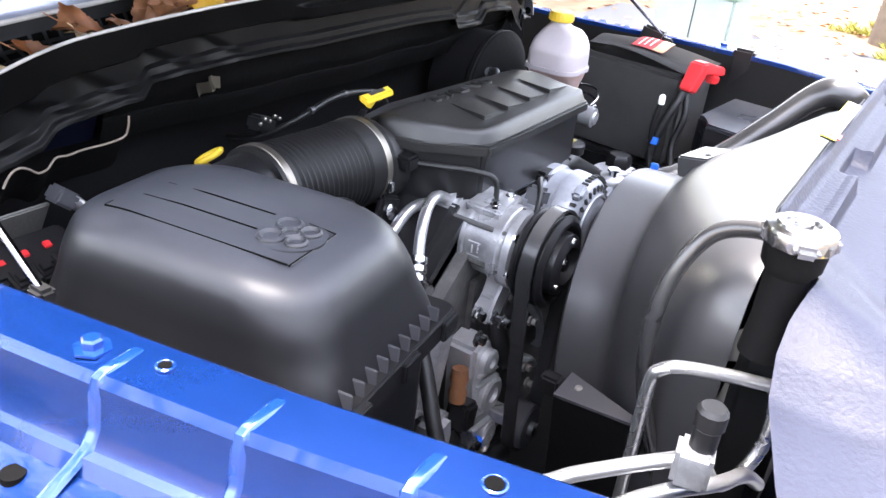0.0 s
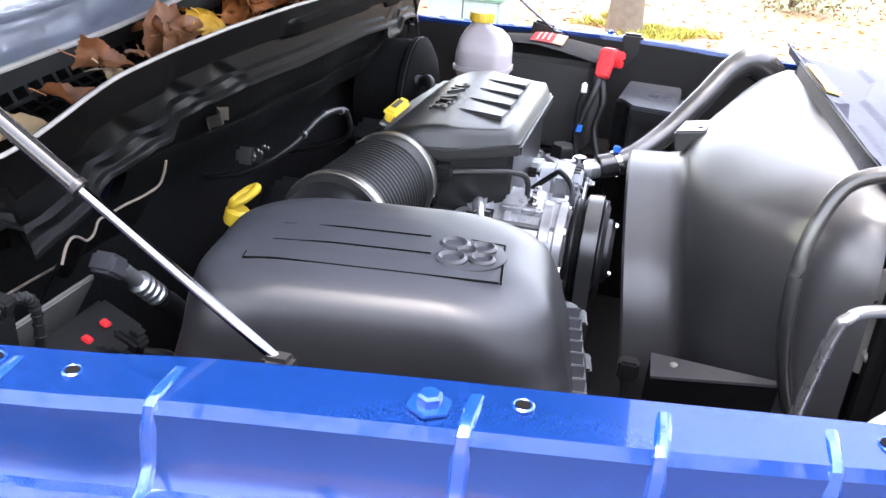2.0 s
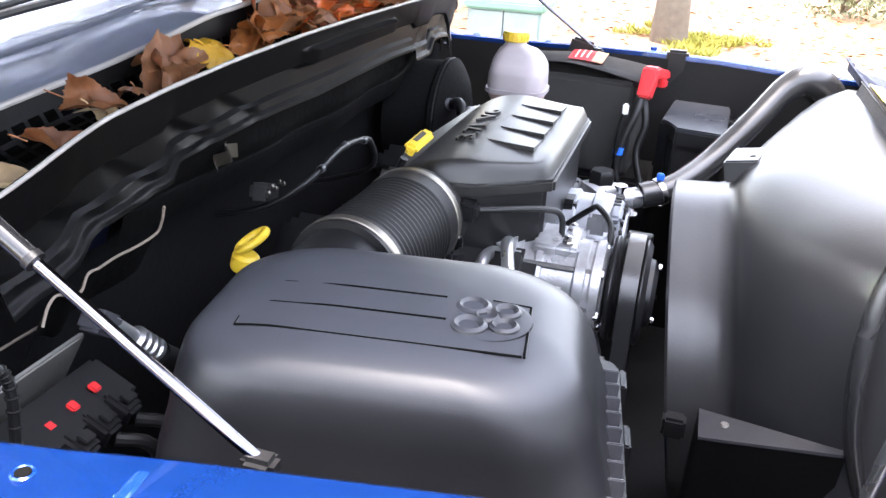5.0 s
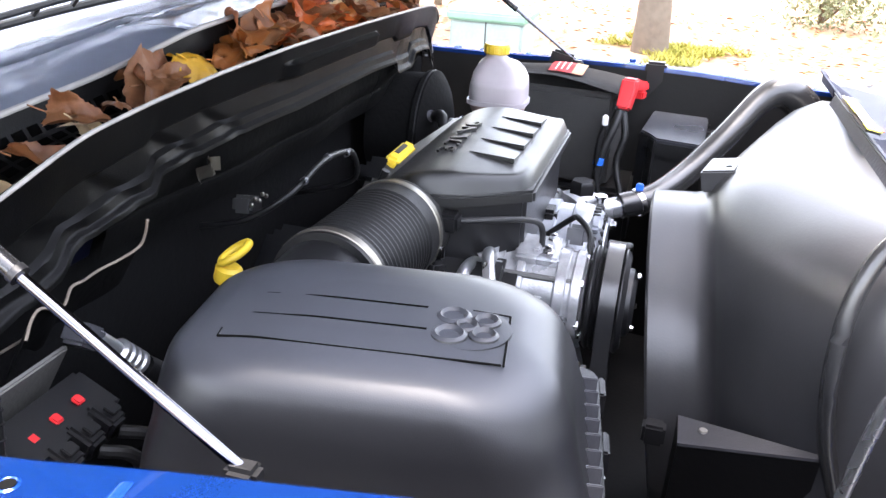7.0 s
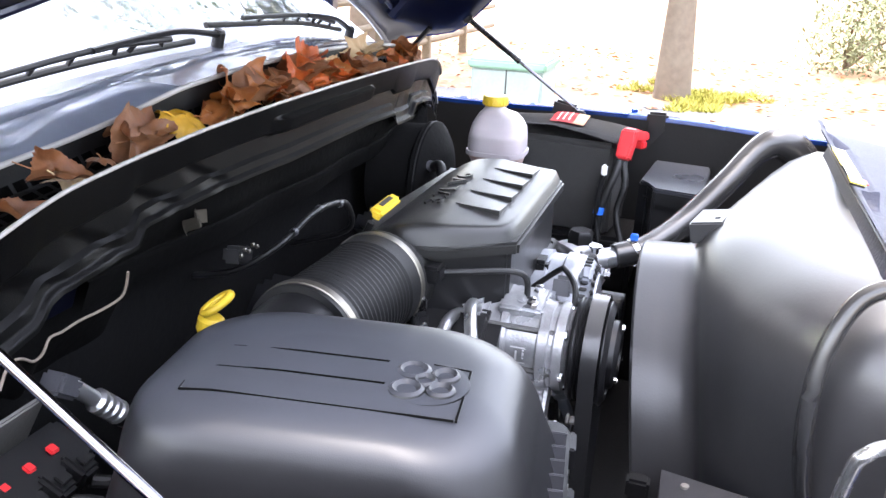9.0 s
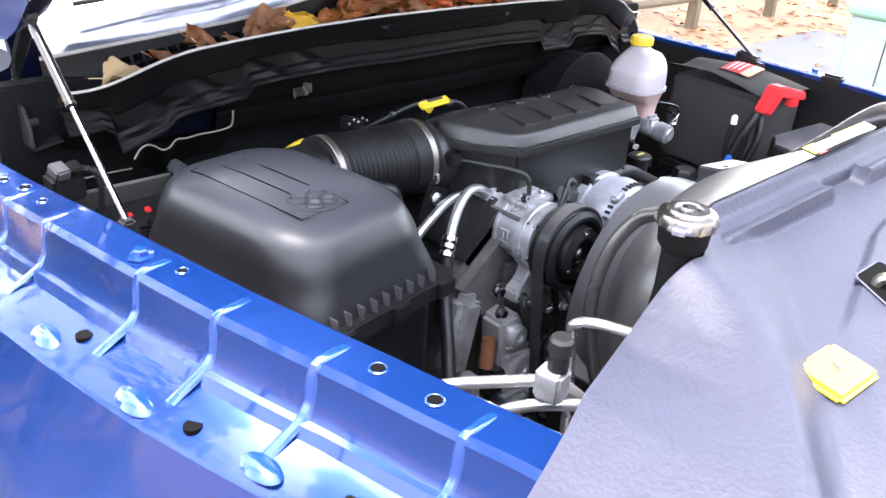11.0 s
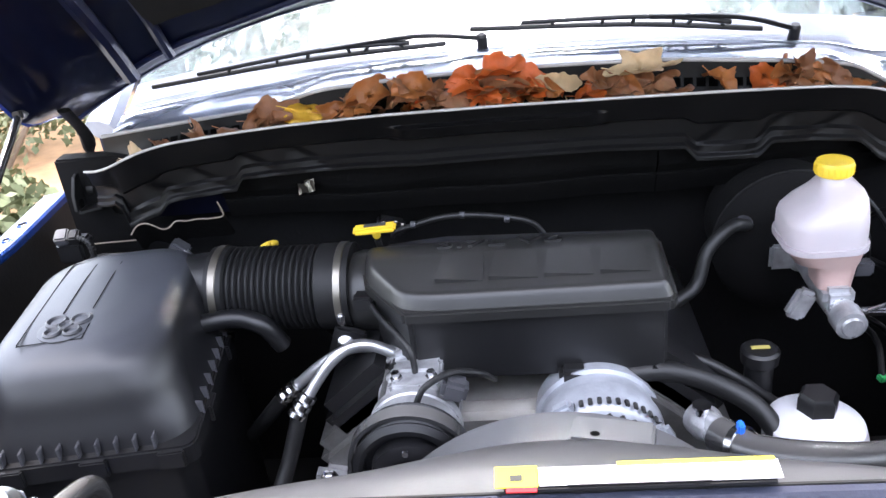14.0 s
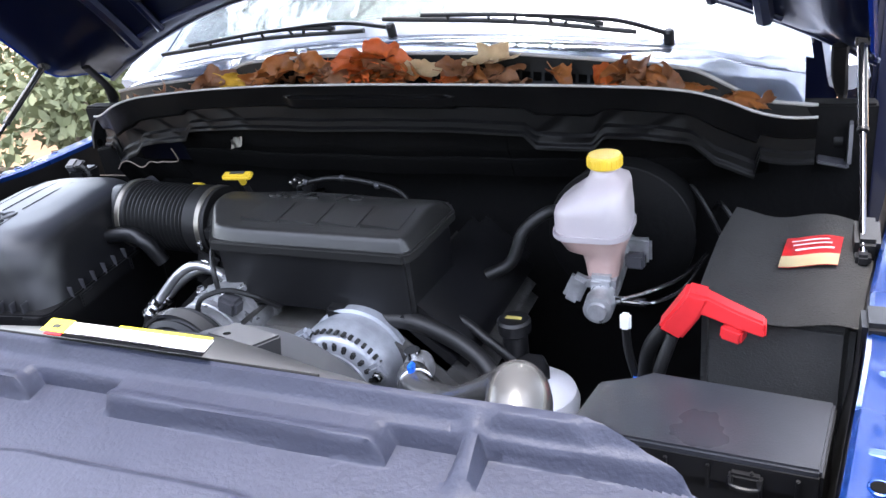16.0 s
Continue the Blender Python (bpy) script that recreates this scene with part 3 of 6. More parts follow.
    # end brackets and the cut-out with blue paint behind it, coloured as dark as its shade
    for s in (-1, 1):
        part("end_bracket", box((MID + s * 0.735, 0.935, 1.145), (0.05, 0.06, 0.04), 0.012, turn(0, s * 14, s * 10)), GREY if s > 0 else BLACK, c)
    part("blue_recess", box((-0.535, 0.868, 1.115), (0.155, 0.01, 0.08), 0.004, turn(22, 0, 0)), RECESS, c, "blue body panel behind the cut-out, shade put into its colour")
    torn = [(-0.632, 0.812, 1.076), (-0.62, 0.814, 1.09), (-0.606, 0.817, 1.094), (-0.592, 0.82, 1.088), (-0.578, 0.823, 1.078), (-0.564, 0.824, 1.08), (-0.55, 0.827, 1.09), (-0.53, 0.829, 1.088), (-0.51, 0.825, 1.092), (-0.48, 0.819, 1.094), (-0.456, 0.813, 1.1), (-0.453, 0.807, 1.114), (-0.455, 0.801, 1.132)]
    part("torn_edge", tube(torn, 0.0015, 8, 4), FOAM, c, "pale torn foam edge")
    part("foam_backing", sheet(lambda u, v: smooth_line(torn, 4)[round(44 * u)] + Vector((0, 0.002 + 0.03 * v, -0.001 - 0.05 * v)), 44, 3, 0.003), WALL, c)
    return c


def firewall():
    # firewall colour also carries the shade under the cowl
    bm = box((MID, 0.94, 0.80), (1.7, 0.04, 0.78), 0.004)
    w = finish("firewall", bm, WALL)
    tagged(w, "black firewall behind the engine", "firewall", kind="structure")


def pane(u, v):
    """A point of the windscreen, from its foot to the roof."""
    x = (u - 0.5) * lerp(1.5, 1.25, v)
    return Vector((MID + x, 0.985 + 0.09 * (x / 0.75) ** 2 + 0.75 * v, 1.305 - 0.075 * (x / 0.75) ** 2 + 0.5 * v))


def windscreen():
    w = thing("windscreen", (MID, 1.0, 1.25), "raked windscreen reflecting a white sky", "windscreen")

    part("pane", sheet(pane, 32, 12, 0.006), GLASS, w)
    # blue pillars and the black band share the colour with painted-in reflection
    for s in (-1, 1):
        pts = [pane(0.5 + s * 0.515, v) + Vector((s * 0.03, 0.01, 0.0)) for v in (-0.05, 0.3, 0.6, 1.0)]
        part("pillar", tube(pts, 0.035, 10, 4), SCREENPANEL, w, "blue screen pillar paled by painted-in sky reflection")
    part("glare_band", sheet(lambda u, v: pane(u, v * 0.07) + Vector((0, -0.004, 0.003)), 32, 2, 0.001), SCREENPANEL, w)
    own = sheet(lambda u, v: pane(u, 1.0) + Vector((0, v * 1.6, 0.03 + 0.05 * math.sin(v * 3))), 16, 6, 0.03)
    part("roof", own, BLUE, w)
    # the dark cabin
    def dash(u, v):
        x = (u - 0.5) * 1.5
        return Vector((MID + x, 1.13 + 0.12 * (x / 0.75) ** 2 + 0.35 * v, 1.22 + 0.02 * math.sin(v * 3)))
    part("dashboard", sheet(dash, 16, 4, 0.02), DARK, w)
    cab = bmesh.new()
    for c, s in (((MID, 2.6, 1.2), (1.7, 0.05, 1.2)), ((MID - 0.88, 1.9, 1.0), (0.05, 1.4, 1.1)), ((MID + 0.88, 1.9, 1.0), (0.05, 1.4, 1.1)), ((MID, 1.9, 0.45), (1.7, 1.5, 0.05))):
        box(c, s, 0.01, bm=cab)
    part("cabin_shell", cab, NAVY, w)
    return w


HOOD_TILT = 46


def hood():
    h = thing("hood", (MID, 1.0, 1.24), "dark blue engine hood standing open with a black liner", "hood")
    tilt = radians(HOOD_TILT)
    ahead = Vector((0, -math.cos(tilt), math.sin(tilt)))
    down = Vector((0, -math.sin(tilt), -math.cos(tilt)))
    long, half, deep = 1.2, 0.85, 0.115

    def skin(u, v):
        w = 2 * u - 1
        x = MID + w * half * lerp(1.0, 0.84, v)
        y = 1.0 + 0.04 * w * w
        return Vector((x, y, hood_arch(w))) + ahead * (long * v) + down * (0.10 * v * v)

    def drop(v):
        return 0.012 + (deep - 0.012) * ease(long * v / 0.20)

    def under(u, v):
        w = abs(2 * u - 1)
        rim = min(v * long, (1 - v) * long)
        d = 0.014 + 0.030 * ease(rim / 0.05)
        side = ease((w - 0.84) / 0.12)
        d = lerp(d, drop(v), side)
        d += 0.010 * math.sin(w * 15) * math.sin(v * 17) * (1 - side) * ease(rim / 0.1)
        return skin(0.5 + (u - 0.5) * 0.992, v) + down * d

    part("outer_skin", sheet(skin, 40, 20, 0.003), BLUE, h)
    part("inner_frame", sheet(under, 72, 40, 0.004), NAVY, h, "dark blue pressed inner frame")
    for s in (0.0, 1.0):
        part("side_skirt", sheet(lambda u, v: skin(s, u) + down * (drop(u) * v), 30, 5, 0.004), BLUE, h, "blue downturned side of the hood")
    part("liner", sheet(lambda u, v: under(0.15 + 0.70 * u, 0.12 + 0.78 * v) + down * 0.016, 20, 16, 0.012), FELT, h, "black felt sound liner")
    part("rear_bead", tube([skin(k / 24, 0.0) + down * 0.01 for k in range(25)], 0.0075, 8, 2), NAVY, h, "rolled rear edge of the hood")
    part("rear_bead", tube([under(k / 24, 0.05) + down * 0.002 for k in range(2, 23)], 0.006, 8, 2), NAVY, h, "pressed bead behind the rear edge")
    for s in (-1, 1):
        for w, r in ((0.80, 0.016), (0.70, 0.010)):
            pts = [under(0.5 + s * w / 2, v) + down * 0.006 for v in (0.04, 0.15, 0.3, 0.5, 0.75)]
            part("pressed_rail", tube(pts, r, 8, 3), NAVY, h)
    return h


def strut(side):
    x = 0.777
    a = Vector((-0.772 if side < 0 else 2 * MID + x - 0.01, 0.51, 1.112 if side < 0 else 1.108))
    b = Vector((-0.76 if side < 0 else 2 * MID + 0.76, 0.81, 1.316))
    s = thing("hood_strut", a, "black gas strut with a polished steel rod holding the hood open", "gas strut", "hood struts")
    m = lerp(a, b, 0.55)
    part("rod", tube([a, m], 0.0042, 20, 1), CHROME, s, "polished steel rod")
    part("cylinder", tube([m, b], 0.007, 14, 1), GLOSS, s, "black painted cylinder")
    part("collar", tube([lerp(a, b, 0.545), lerp(a, b, 0.56)], 0.0078, 14, 1), BLACK, s)
    part("ball_socket", box(a + Vector((0, 0.004, 0)), (0.018, 0.024, 0.016), 0.004), BLACK, s)
    part("ball_socket", box(b, (0.02, 0.024, 0.02), 0.004), BLACK, s)


def shield_z(x, y):
    """Height of the shield: a steep rear face, two flat pads with upright fronts, a gentle field, a raised front plateau and a wing by the filler cap."""
    u = abs(x - MID) if x < MID else max(0, x - MID - 0.25)
    field = 1.145 - 0.16 * max(0, -0.012 - y)
    # steep rear face with a short step below it
    step = along([(-0.60, 0), (-0.03, 0), (-0.0125, 0.0), (-0.0095, 0.02), (0.0, 0.026), (0.008, 0.04), (0.014, 0.042), (0.04, 0.046)], y)[0]
    z = field + step
    pad = 0.0
    for x0, x1 in ((-0.268, 0.042), (0.148, 0.47)):
        pad = max(pad, ease((x - x0) / 0.01) * ease((x1 - x) / 0.01))
    flat = along([(-0.05, 1.1655), (-0.03, 1.1665), (-0.022, 1.1645), (-0.002, 1.168), (0.001, 1.172), (0.008, 1.186), (0.014, 1.187), (0.04, 1.188)], y)[0]
    z = lerp(z, max(z, flat), pad * ease((y + 0.0405) / 0.0055))
    # the raised plateau round the latches
    bound = -0.111 + 0.29 * (x + 0.011) if x < -0.011 else along([(-0.02, -0.111), (0.1, -0.095), (0.35, -0.09), (0.6, -0.16)], x)[0]
    z += 0.009 * ease((bound - y) / 0.014) * ease((x + 0.30) / 0.09)
    z -= 0.10 * ease((u - 0.42) / 0.42)
    # the wing falls from beside the filler cap to a soft ridge line
    d = 0.6 * (x + 0.45) - 0.8 * (y + 0.205)
    if d < 0.06 and x < MID:
        edge = along([(-0.85, 1.1), (-0.7, 1.112), (-0.6, 1.124), (-0.5, 1.126), (-0.45, 1.142), (-0.42, 1.162), (-0.38, 1.194), (-0.36, 1.199), (-0.3, 1.188)], x)[0]
        wing = lerp(along([(-0.85, 1.11), (-0.6, 1.138), (-0.45, 1.15), (-0.3, 1.152)], x)[0], edge, min(1, max(0, -d / 0.1)))
        z = max(z, lerp(wing, min(z, wing), ease((d + 0.004) / 0.06)))
    # a square block at the driver end, with a flared rib beside it
    rib = ease((x - 0.532) / 0.006) * ease((0.556 - x) / 0.006) * ease((y + 0.07) / 0.03)
    z = lerp(z, max(z, 1.187 - 0.62 * max(0, 0.012 - y)), rib)
    block = ease((x - 0.556) / 0.006) * ease((0.642 - x) / 0.01)
    return lerp(z, max(z, 1.187 - 0.12 * max(0, 0.013 - y) - 0.046 * ease((0.004 - y) / 0.018) - 0.2 * max(0, -0.014 - y)), block)


def shield():
    s = thing("radiator_shield", (MID, -0.1, 1.1), "grey leather-grained plastic shield over the radiator", "radiator shield")

    def top(u, v):
        x = MID + (u - 0.5) * 1.74
        d = abs(x - MID)
        if x < MID:
            back = along([(-0.82, -0.17), (-0.75, -0.145), (-0.65, -0.11), (-0.6, -0.09), (-0.5, -0.06), (-0.45, -0.05), (-0.42, -0.049), (-0.38, -0.056), (-0.36, -0.057), (-0.325, -0.04), (-0.30, -0.015), (-0.27, 0.004), (-0.22, 0.012), (MID, 0.014)], x)[0]
        else:
            back = along([(0, 0.014), (0.385, 0.013), (0.395, 0.010), (0.43, 0.002), (0.46, -0.008), (0.5, -0.02), (0.54, -0.035), (0.62, -0.09), (0.7, -0.15)], max(0, d - 0.2))[0]
        front = -0.37 + 0.06 * (d / 0.7) ** 2
        y = lerp(front, back, v)
        return Vector((x, y, shield_z(x, y)))

    part("panel", sheet(top, 240, 260, -0.004), SHIELD, s, angle=50)
    part("rear_skirt", sheet(lambda u, v: top(0.325 + 0.365 * u, 1.0) + Vector((0, 0.001 + 0.01 * v, -0.03 * v - 0.001)), 30, 3, 0.003), SHIELD, s)
    # dark tube drawn for the shaded gap between shield and shroud
    part("edge_gap_line", tube([top(0.325 + 0.365 * k / 20, 1.0) + Vector((0, 0.003, -0.001)) for k in range(21)], 0.0016, 8, 2), DARK, s, "black line drawn for the shaded gap along the rear edge")
    # rimmed flat black patches paint in the shade of two latch openings
    for x, y, w, d in ((-0.137, -0.19, 0.036, 0.04), (0.085, -0.19, 0.045, 0.026)):
        ex, ey = 0.02, 0.02
        slope = Vector(((shield_z(x - ex, y) - shield_z(x + ex, y)) / (2 * ex), (shield_z(x, y - ey) - shield_z(x, y + ey)) / (2 * ey), 1)).normalized()
        m = Matrix.Translation((x, y, shield_z(x, y) + 0.001)) @ slope.to_track_quat("Z", "Y").to_matrix().to_4x4() @ Matrix.Rotation(radians(-10), 4, "Z")
        out = [(px + 0.3 * py, py + 0.004 * math.sin(px * 60)) for px, py in rounded(w, d, 0.01, 6)]
        part("latch_opening", prism(out, -0.001, 0.0015, m=m), VOID, s, "black patch painted as a shaded latch opening")
        ring = [m @ Vector((px, py, 0.001)) for px, py in out]
        part("opening_rim", tube([*ring, ring[0]], 0.0013, 8, 1), SHIELD, s)
    return s


def grille():
    g = thing("grille_surround", (MID, -0.4, 0.9), "chrome topped grille surround at the nose", "grille")
    pts = [(MID + 0.72 * k, -0.38 + 0.06 * k * k, 1.075 - 0.03 * k * k) for k in (-1, -0.6, -0.2, 0.2, 0.6, 1)]
    part("chrome_edge", tube(pts, 0.02, 12, 6, flat=0.6), CHROME, g, "chrome top edge")
    part("front_panel", sheet(lambda u, v: Vector((MID + 1.44 * (u - 0.5), -0.39 + 0.06 * (2 * u - 1) ** 2, 1.06 - 0.03 * (2 * u - 1) ** 2 - 0.6 * v)), 20, 6, 0.02), BLUE, g)
    return g


# ---- cooling ----
RIM = (0.095, 0.79, 0.262)  # x, z and radius of the fan ring


def fan_shroud():
    s = thing("fan_shroud", (0.09, 0.1, 0.5), "smooth black moulded fan shroud behind the radiator", "fan shroud")
    n = 96
    cx, cz, rad = RIM
    hw, hh, mx, mz = 0.44, 0.307, 0.09, 0.86

    def shape(t, k, r):
        c, sn = math.cos(2 * math.pi * k / n), math.sin(2 * math.pi * k / n)
        p = 8.0
        q = (abs(c) ** p + abs(sn) ** p) ** (-1 / p)
        return lerp(cx + r * c, mx + hw * q * c, t), lerp(cz + r * sn, mz + hh * q * sn, t)

    rings = []
    for y, t, r in ((0.20, 0, rad - 0.012), (0.268, 0, rad - 0.012), (0.272, 0, rad - 0.004), (0.268, 0, rad), (0.235, 0, rad + 0.002), (0.205, 0, rad + 0.004), (0.192, 0.008, rad + 0.007), (0.183, 0.025, rad + 0.013), (0.177, 0.06, rad + 0.02), (0.168, 0.12, rad + 0.028),
                    (0.15, 0.24, rad + 0.035), (0.132, 0.37, rad + 0.04), (0.11, 0.52, rad + 0.045), (0.085, 0.7, rad + 0.05), (0.06, 0.86, rad + 0.05), (0.04, 0.95, rad), (0.02, 1, rad), (0.0, 1, rad)):
        ring = [shape(t, k, r) for k in range(n)]
        rings.append([Vector((x, y + (0.02 - 0.16 * (1.06 - z)) * ease(y / 0.2), z)) for x, z in ring])
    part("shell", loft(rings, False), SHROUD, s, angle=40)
    part("tab", box((0.15, 0.188, 1.085), (0.085, 0.052, 0.034), 0.003, turn(-12, 0, -12)), SHROUD, s)
    # black disc for the shade in the tab's hole
    part("tab_hole", lathe([(0.005, 0), (0.005, 0.0012), (0.0001, 0.0012)], (0.132, 0.183, 1.1035), (0, 0.2, 1), segs=14), VOID, s)
    inner, outer, tip = Vector((-0.198, 0.213, 0.853)), Vector((-0.256, 0.212, 0.851)), Vector((-0.327, 0.067, 0.918))
    end = tip + Vector((-0.004, 0.0, 0.0))
    part("bracket", loft([[inner, outer, end, tip], [p + Vector((0.03, 0, -0.17)) for p in (inner, outer, end, tip)]]), DARK, s, "black gusset bracket low on the shroud", 20)
    up = Vector((0, 0, 0.004))
    part("bracket_flange", loft([[inner, outer + Vector((-0.003, 0, 0)), end + Vector((-0.003, -0.004, 0)), tip], [p + up for p in (inner, outer + Vector((-0.003, 0, 0)), end + Vector((-0.003, -0.004, 0)), tip)]]), GREY, s, angle=20)
    part("bracket_screw", lathe([(0.006, 0), (0.005, 0.003), (0.0001, 0.004)], lerp(lerp(inner, outer, 0.45), tip, 0.2) + up, (0, 0, 1), 10), ZINC, s)
    part("bracket_lug", box((-0.2, 0.24, 0.825), (0.025, 0.03, 0.03), 0.004), BLACK, s)
    hub = lathe([(0.02, 0.0), (0.06, 0.0), (0.075, 0.02), (0.075, 0.05), (0.03, 0.06), (0.0001, 0.06)], (cx, 0.17, cz), (0, 1, 0))
    part("fan_hub", hub, ALU, s)
    for i in range(9):
        a = 2 * math.pi * i / 9
        d = Vector((math.cos(a), 0, math.sin(a)))
        p0, p1 = Vector((cx, 0.2, cz)) + 0.07 * d, Vector((cx, 0.2, cz)) + 0.205 * d
        w = Vector((-math.sin(a), 0.4, math.cos(a))).normalized()
        bm = sheet(lambda u, v: lerp(p0, p1, u) + w * (v - 0.5) * lerp(0.05, 0.08, u), 6, 3, 0.003)
        part("fan_blade", bm, BLACK, s)
    return s


def radiator():
    r = thing("radiator", (0.09, -0.03, 0.5), "radiator with black plastic side tanks behind the grille shield", "radiator")
    part("core", box((0.09, -0.03, 0.80), (0.80, 0.04, 0.62), 0.004), DARK, r)
    part("side_tank", box((-0.352, -0.04, 0.80), (0.045, 0.06, 0.62), 0.014, segs=3), WALL, r, "black plastic side tank")
    part("side_tank", box((0.555, -0.03, 0.80), (0.08, 0.07, 0.62), 0.014, segs=3), WALL, r, "black plastic side tank")
    part("top_rail", box((0.1, -0.03, 1.115), (0.82, 0.05, 0.03), 0.006), BLACK, r)
    part("filler_neck", lathe([(0.024, 1.09), (0.021, 1.13), (0.021, 1.18), (0.028, 1.19), (0.03, 1.213), (0.026, 1.216)], (-0.364, -0.03, 0)), WALL, r)
    for i in range(14):
        part("seam_clip", box((-0.333, -0.024 - 0.0002 * i, 0.92 + 0.016 * i), (0.006, 0.004, 0.008), 0.001), ZINC, r)
    cap = lathe([(0.028, 1.21), (0.0325, 1.212), (0.0335, 1.222), (0.0315, 1.227), (0.024, 1.229), (0.023, 1.232), (0.016, 1.232), (0.015, 1.229), (0.009, 1.229), (0.008, 1.233), (0.0001, 1.233)], (-0.364, -0.03, 0), segs=40)
    pc = part("cap", cap, CAP, r, "bright pressed steel radiator cap")
    for k in range(12):
        t = 2 * math.pi * k / 12
        part("cap_flute", box((-0.364 + 0.033 * math.cos(t), -0.03 + 0.033 * math.sin(t), 1.218), (0.005, 0.008, 0.012), 0.002, turn(0, 0, math.degrees(t))), CAP, pc)
    for s in (-1, 1):
        part("cap_ear", box((-0.364 + s * 0.033, -0.03 + s * 0.012, 1.219), (0.02, 0.024, 0.012), 0.005, turn(0, 0, 20)), CAP, pc)
    return r

# ---- engine ----
def engine():
    e = thing("engine_block", (0.05, 0.55, 0.5), "grimy cast aluminium engine block and front cover", "engine")
    part("front_cover", prism([(-0.14, 0.42), (0.24, 0.42), (0.24, 0.48), (-0.14, 0.48)], 0.5, 0.90, 0.01), GRIME, e)
    part("block", box((0.05, 0.62, 0.72), (0.34, 0.36, 0.44), 0.02), ZINC, e)
    for s in (-1, 1):
        part("cylinder_head", box((0.05 + s * 0.19, 0.62, 0.88), (0.2, 0.38, 0.14), 0.02, turn(0, s * 40, 0)), GRIME, e)
        part("valve_cover", box((0.05 + s * 0.22, 0.64, 0.945), (0.15, 0.38, 0.07), 0.02, turn(0, s * 40, 0)), BLACK, e, "black plastic valve cover")
    # the belt tensioner, a casting with ribs, bosses and a rusty peg
    arm = [(-0.175, 0.80), (-0.13, 0.81), (-0.10, 0.77), (-0.085, 0.70), (-0.07, 0.62), (-0.10, 0.57), (-0.14, 0.58), (-0.165, 0.66), (-0.17, 0.74)]
    body = prism(arm, 0.0, 0.05, 0.008)
    bmesh.ops.transform(body, matrix=Matrix.Translation((0, 0.43, 0)) @ Matrix.Rotation(radians(90), 4, "X"), verts=body.verts)
    t = part("tensioner", body, CAST, e, "silver cast belt tensioner")
    for x, z, r in ((-0.135, 0.765, 0.022), (-0.115, 0.69, 0.032), (-0.105, 0.60, 0.024)):
        part("boss", lathe([(r, 0), (r, 0.012), (r * 0.8, 0.016), (r * 0.45, 0.016), (r * 0.42, 0.01), (0.0001, 0.01)], (x, 0.382, z), (0, -1, 0), 22), CAST, t)
    for z in (0.63, 0.66, 0.72, 0.74):
        part("rib", box((-0.125, 0.378, z), (0.07, 0.012, 0.006), 0.002, turn(0, 8, 0)), CAST, t)
    part("rusty_peg", lathe([(0.0001, -0.03), (0.013, -0.028), (0.015, -0.01), (0.012, 0.0), (0.015, 0.012), (0.013, 0.03), (0.0001, 0.032)], (-0.193, 0.392, 0.742), (0.15, 0.1, 1), 16), RUST, e, "rusty brown sensor body")
    part("plug", box((-0.185, 0.385, 0.685), (0.04, 0.04, 0.05), 0.006, turn(0, 10, 0)), BLACK, e)
    part("side_casting", box((-0.235, 0.43, 0.78), (0.06, 0.05, 0.16), 0.016, turn(0, 12, 0)), ALU, e)
    part("side_casting", box((-0.225, 0.41, 0.665), (0.05, 0.05, 0.07), 0.012, turn(0, -10, 0)), ALU, e)
    part("link", tube([(-0.128, 0.372, 0.842), (-0.115, 0.37, 0.80), (-0.09, 0.372, 0.74)], 0.017, 12, 3, flat=0.6), BLACK, e, "black steel link plate")
    part("lift_eye", tube([Vector((-0.118, 0.37, 0.585)) + Vector((0.016 * math.cos(k), 0, 0.02 * math.sin(k))) for k in [2 * math.pi * j / 12 for j in range(13)]], 0.005, 8, 2), ZINC, e)
    part("wire_clip", box((-0.138, 0.372, 0.60), (0.02, 0.014, 0.02), 0.003), BLUEP, e, "blue wiring clip")
    for x, z in ((-0.213, 0.893), (-0.126, 0.838), (-0.088, 0.742), (-0.2, 0.845), (-0.165, 0.62), (-0.065, 0.80)):
        part("bolt", lathe([(0.013, 0), (0.013, 0.004), (0.008, 0.005), (0.008, 0.014), (0.0001, 0.015)], (x, 0.368, z), (0, -1, 0), 6), STEEL, e)
    for pts, r in (([(-0.24, 0.39, 0.62), (-0.2, 0.37, 0.57), (-0.13, 0.36, 0.53)], 0.012), ([(-0.03, 0.385, 0.83), (-0.02, 0.38, 0.76), (-0.05, 0.37, 0.70)], 0.008)):
        part("loom", tube(pts, r, 10, 4), RUBBER, e)
    pump = part("water_pump", lathe([(0.02, -0.05), (0.05, -0.045), (0.055, -0.02), (0.075, -0.012), (0.08, 0.0), (0.08, 0.03)], (0.03, 0.42, 0.77), (0, 1, 0), 32), GRIME, e, "grimy cast water pump housing")
    for k in range(6):
        a = radians(60 * k + 15)
        part("pump_bolt", lathe([(0.008, 0), (0.008, 0.006), (0.0001, 0.007)], (0.03 + 0.07 * math.cos(a), 0.408, 0.77 + 0.07 * math.sin(a)), (0, -1, 0), 6), ZINC, pump)
    for x0, z0, x1, z1 in ((-0.03, 0.84, 0.06, 0.70), (-0.04, 0.72, 0.05, 0.66), (-0.05, 0.86, 0.02, 0.82)):
        part("bracket_arm", tube([(x0, 0.375, z0), (lerp(x0, x1, 0.5), 0.37, lerp(z0, z1, 0.5) + 0.01), (x1, 0.38, z1)], 0.013, 10, 4, flat=0.6), HOUSING, e)
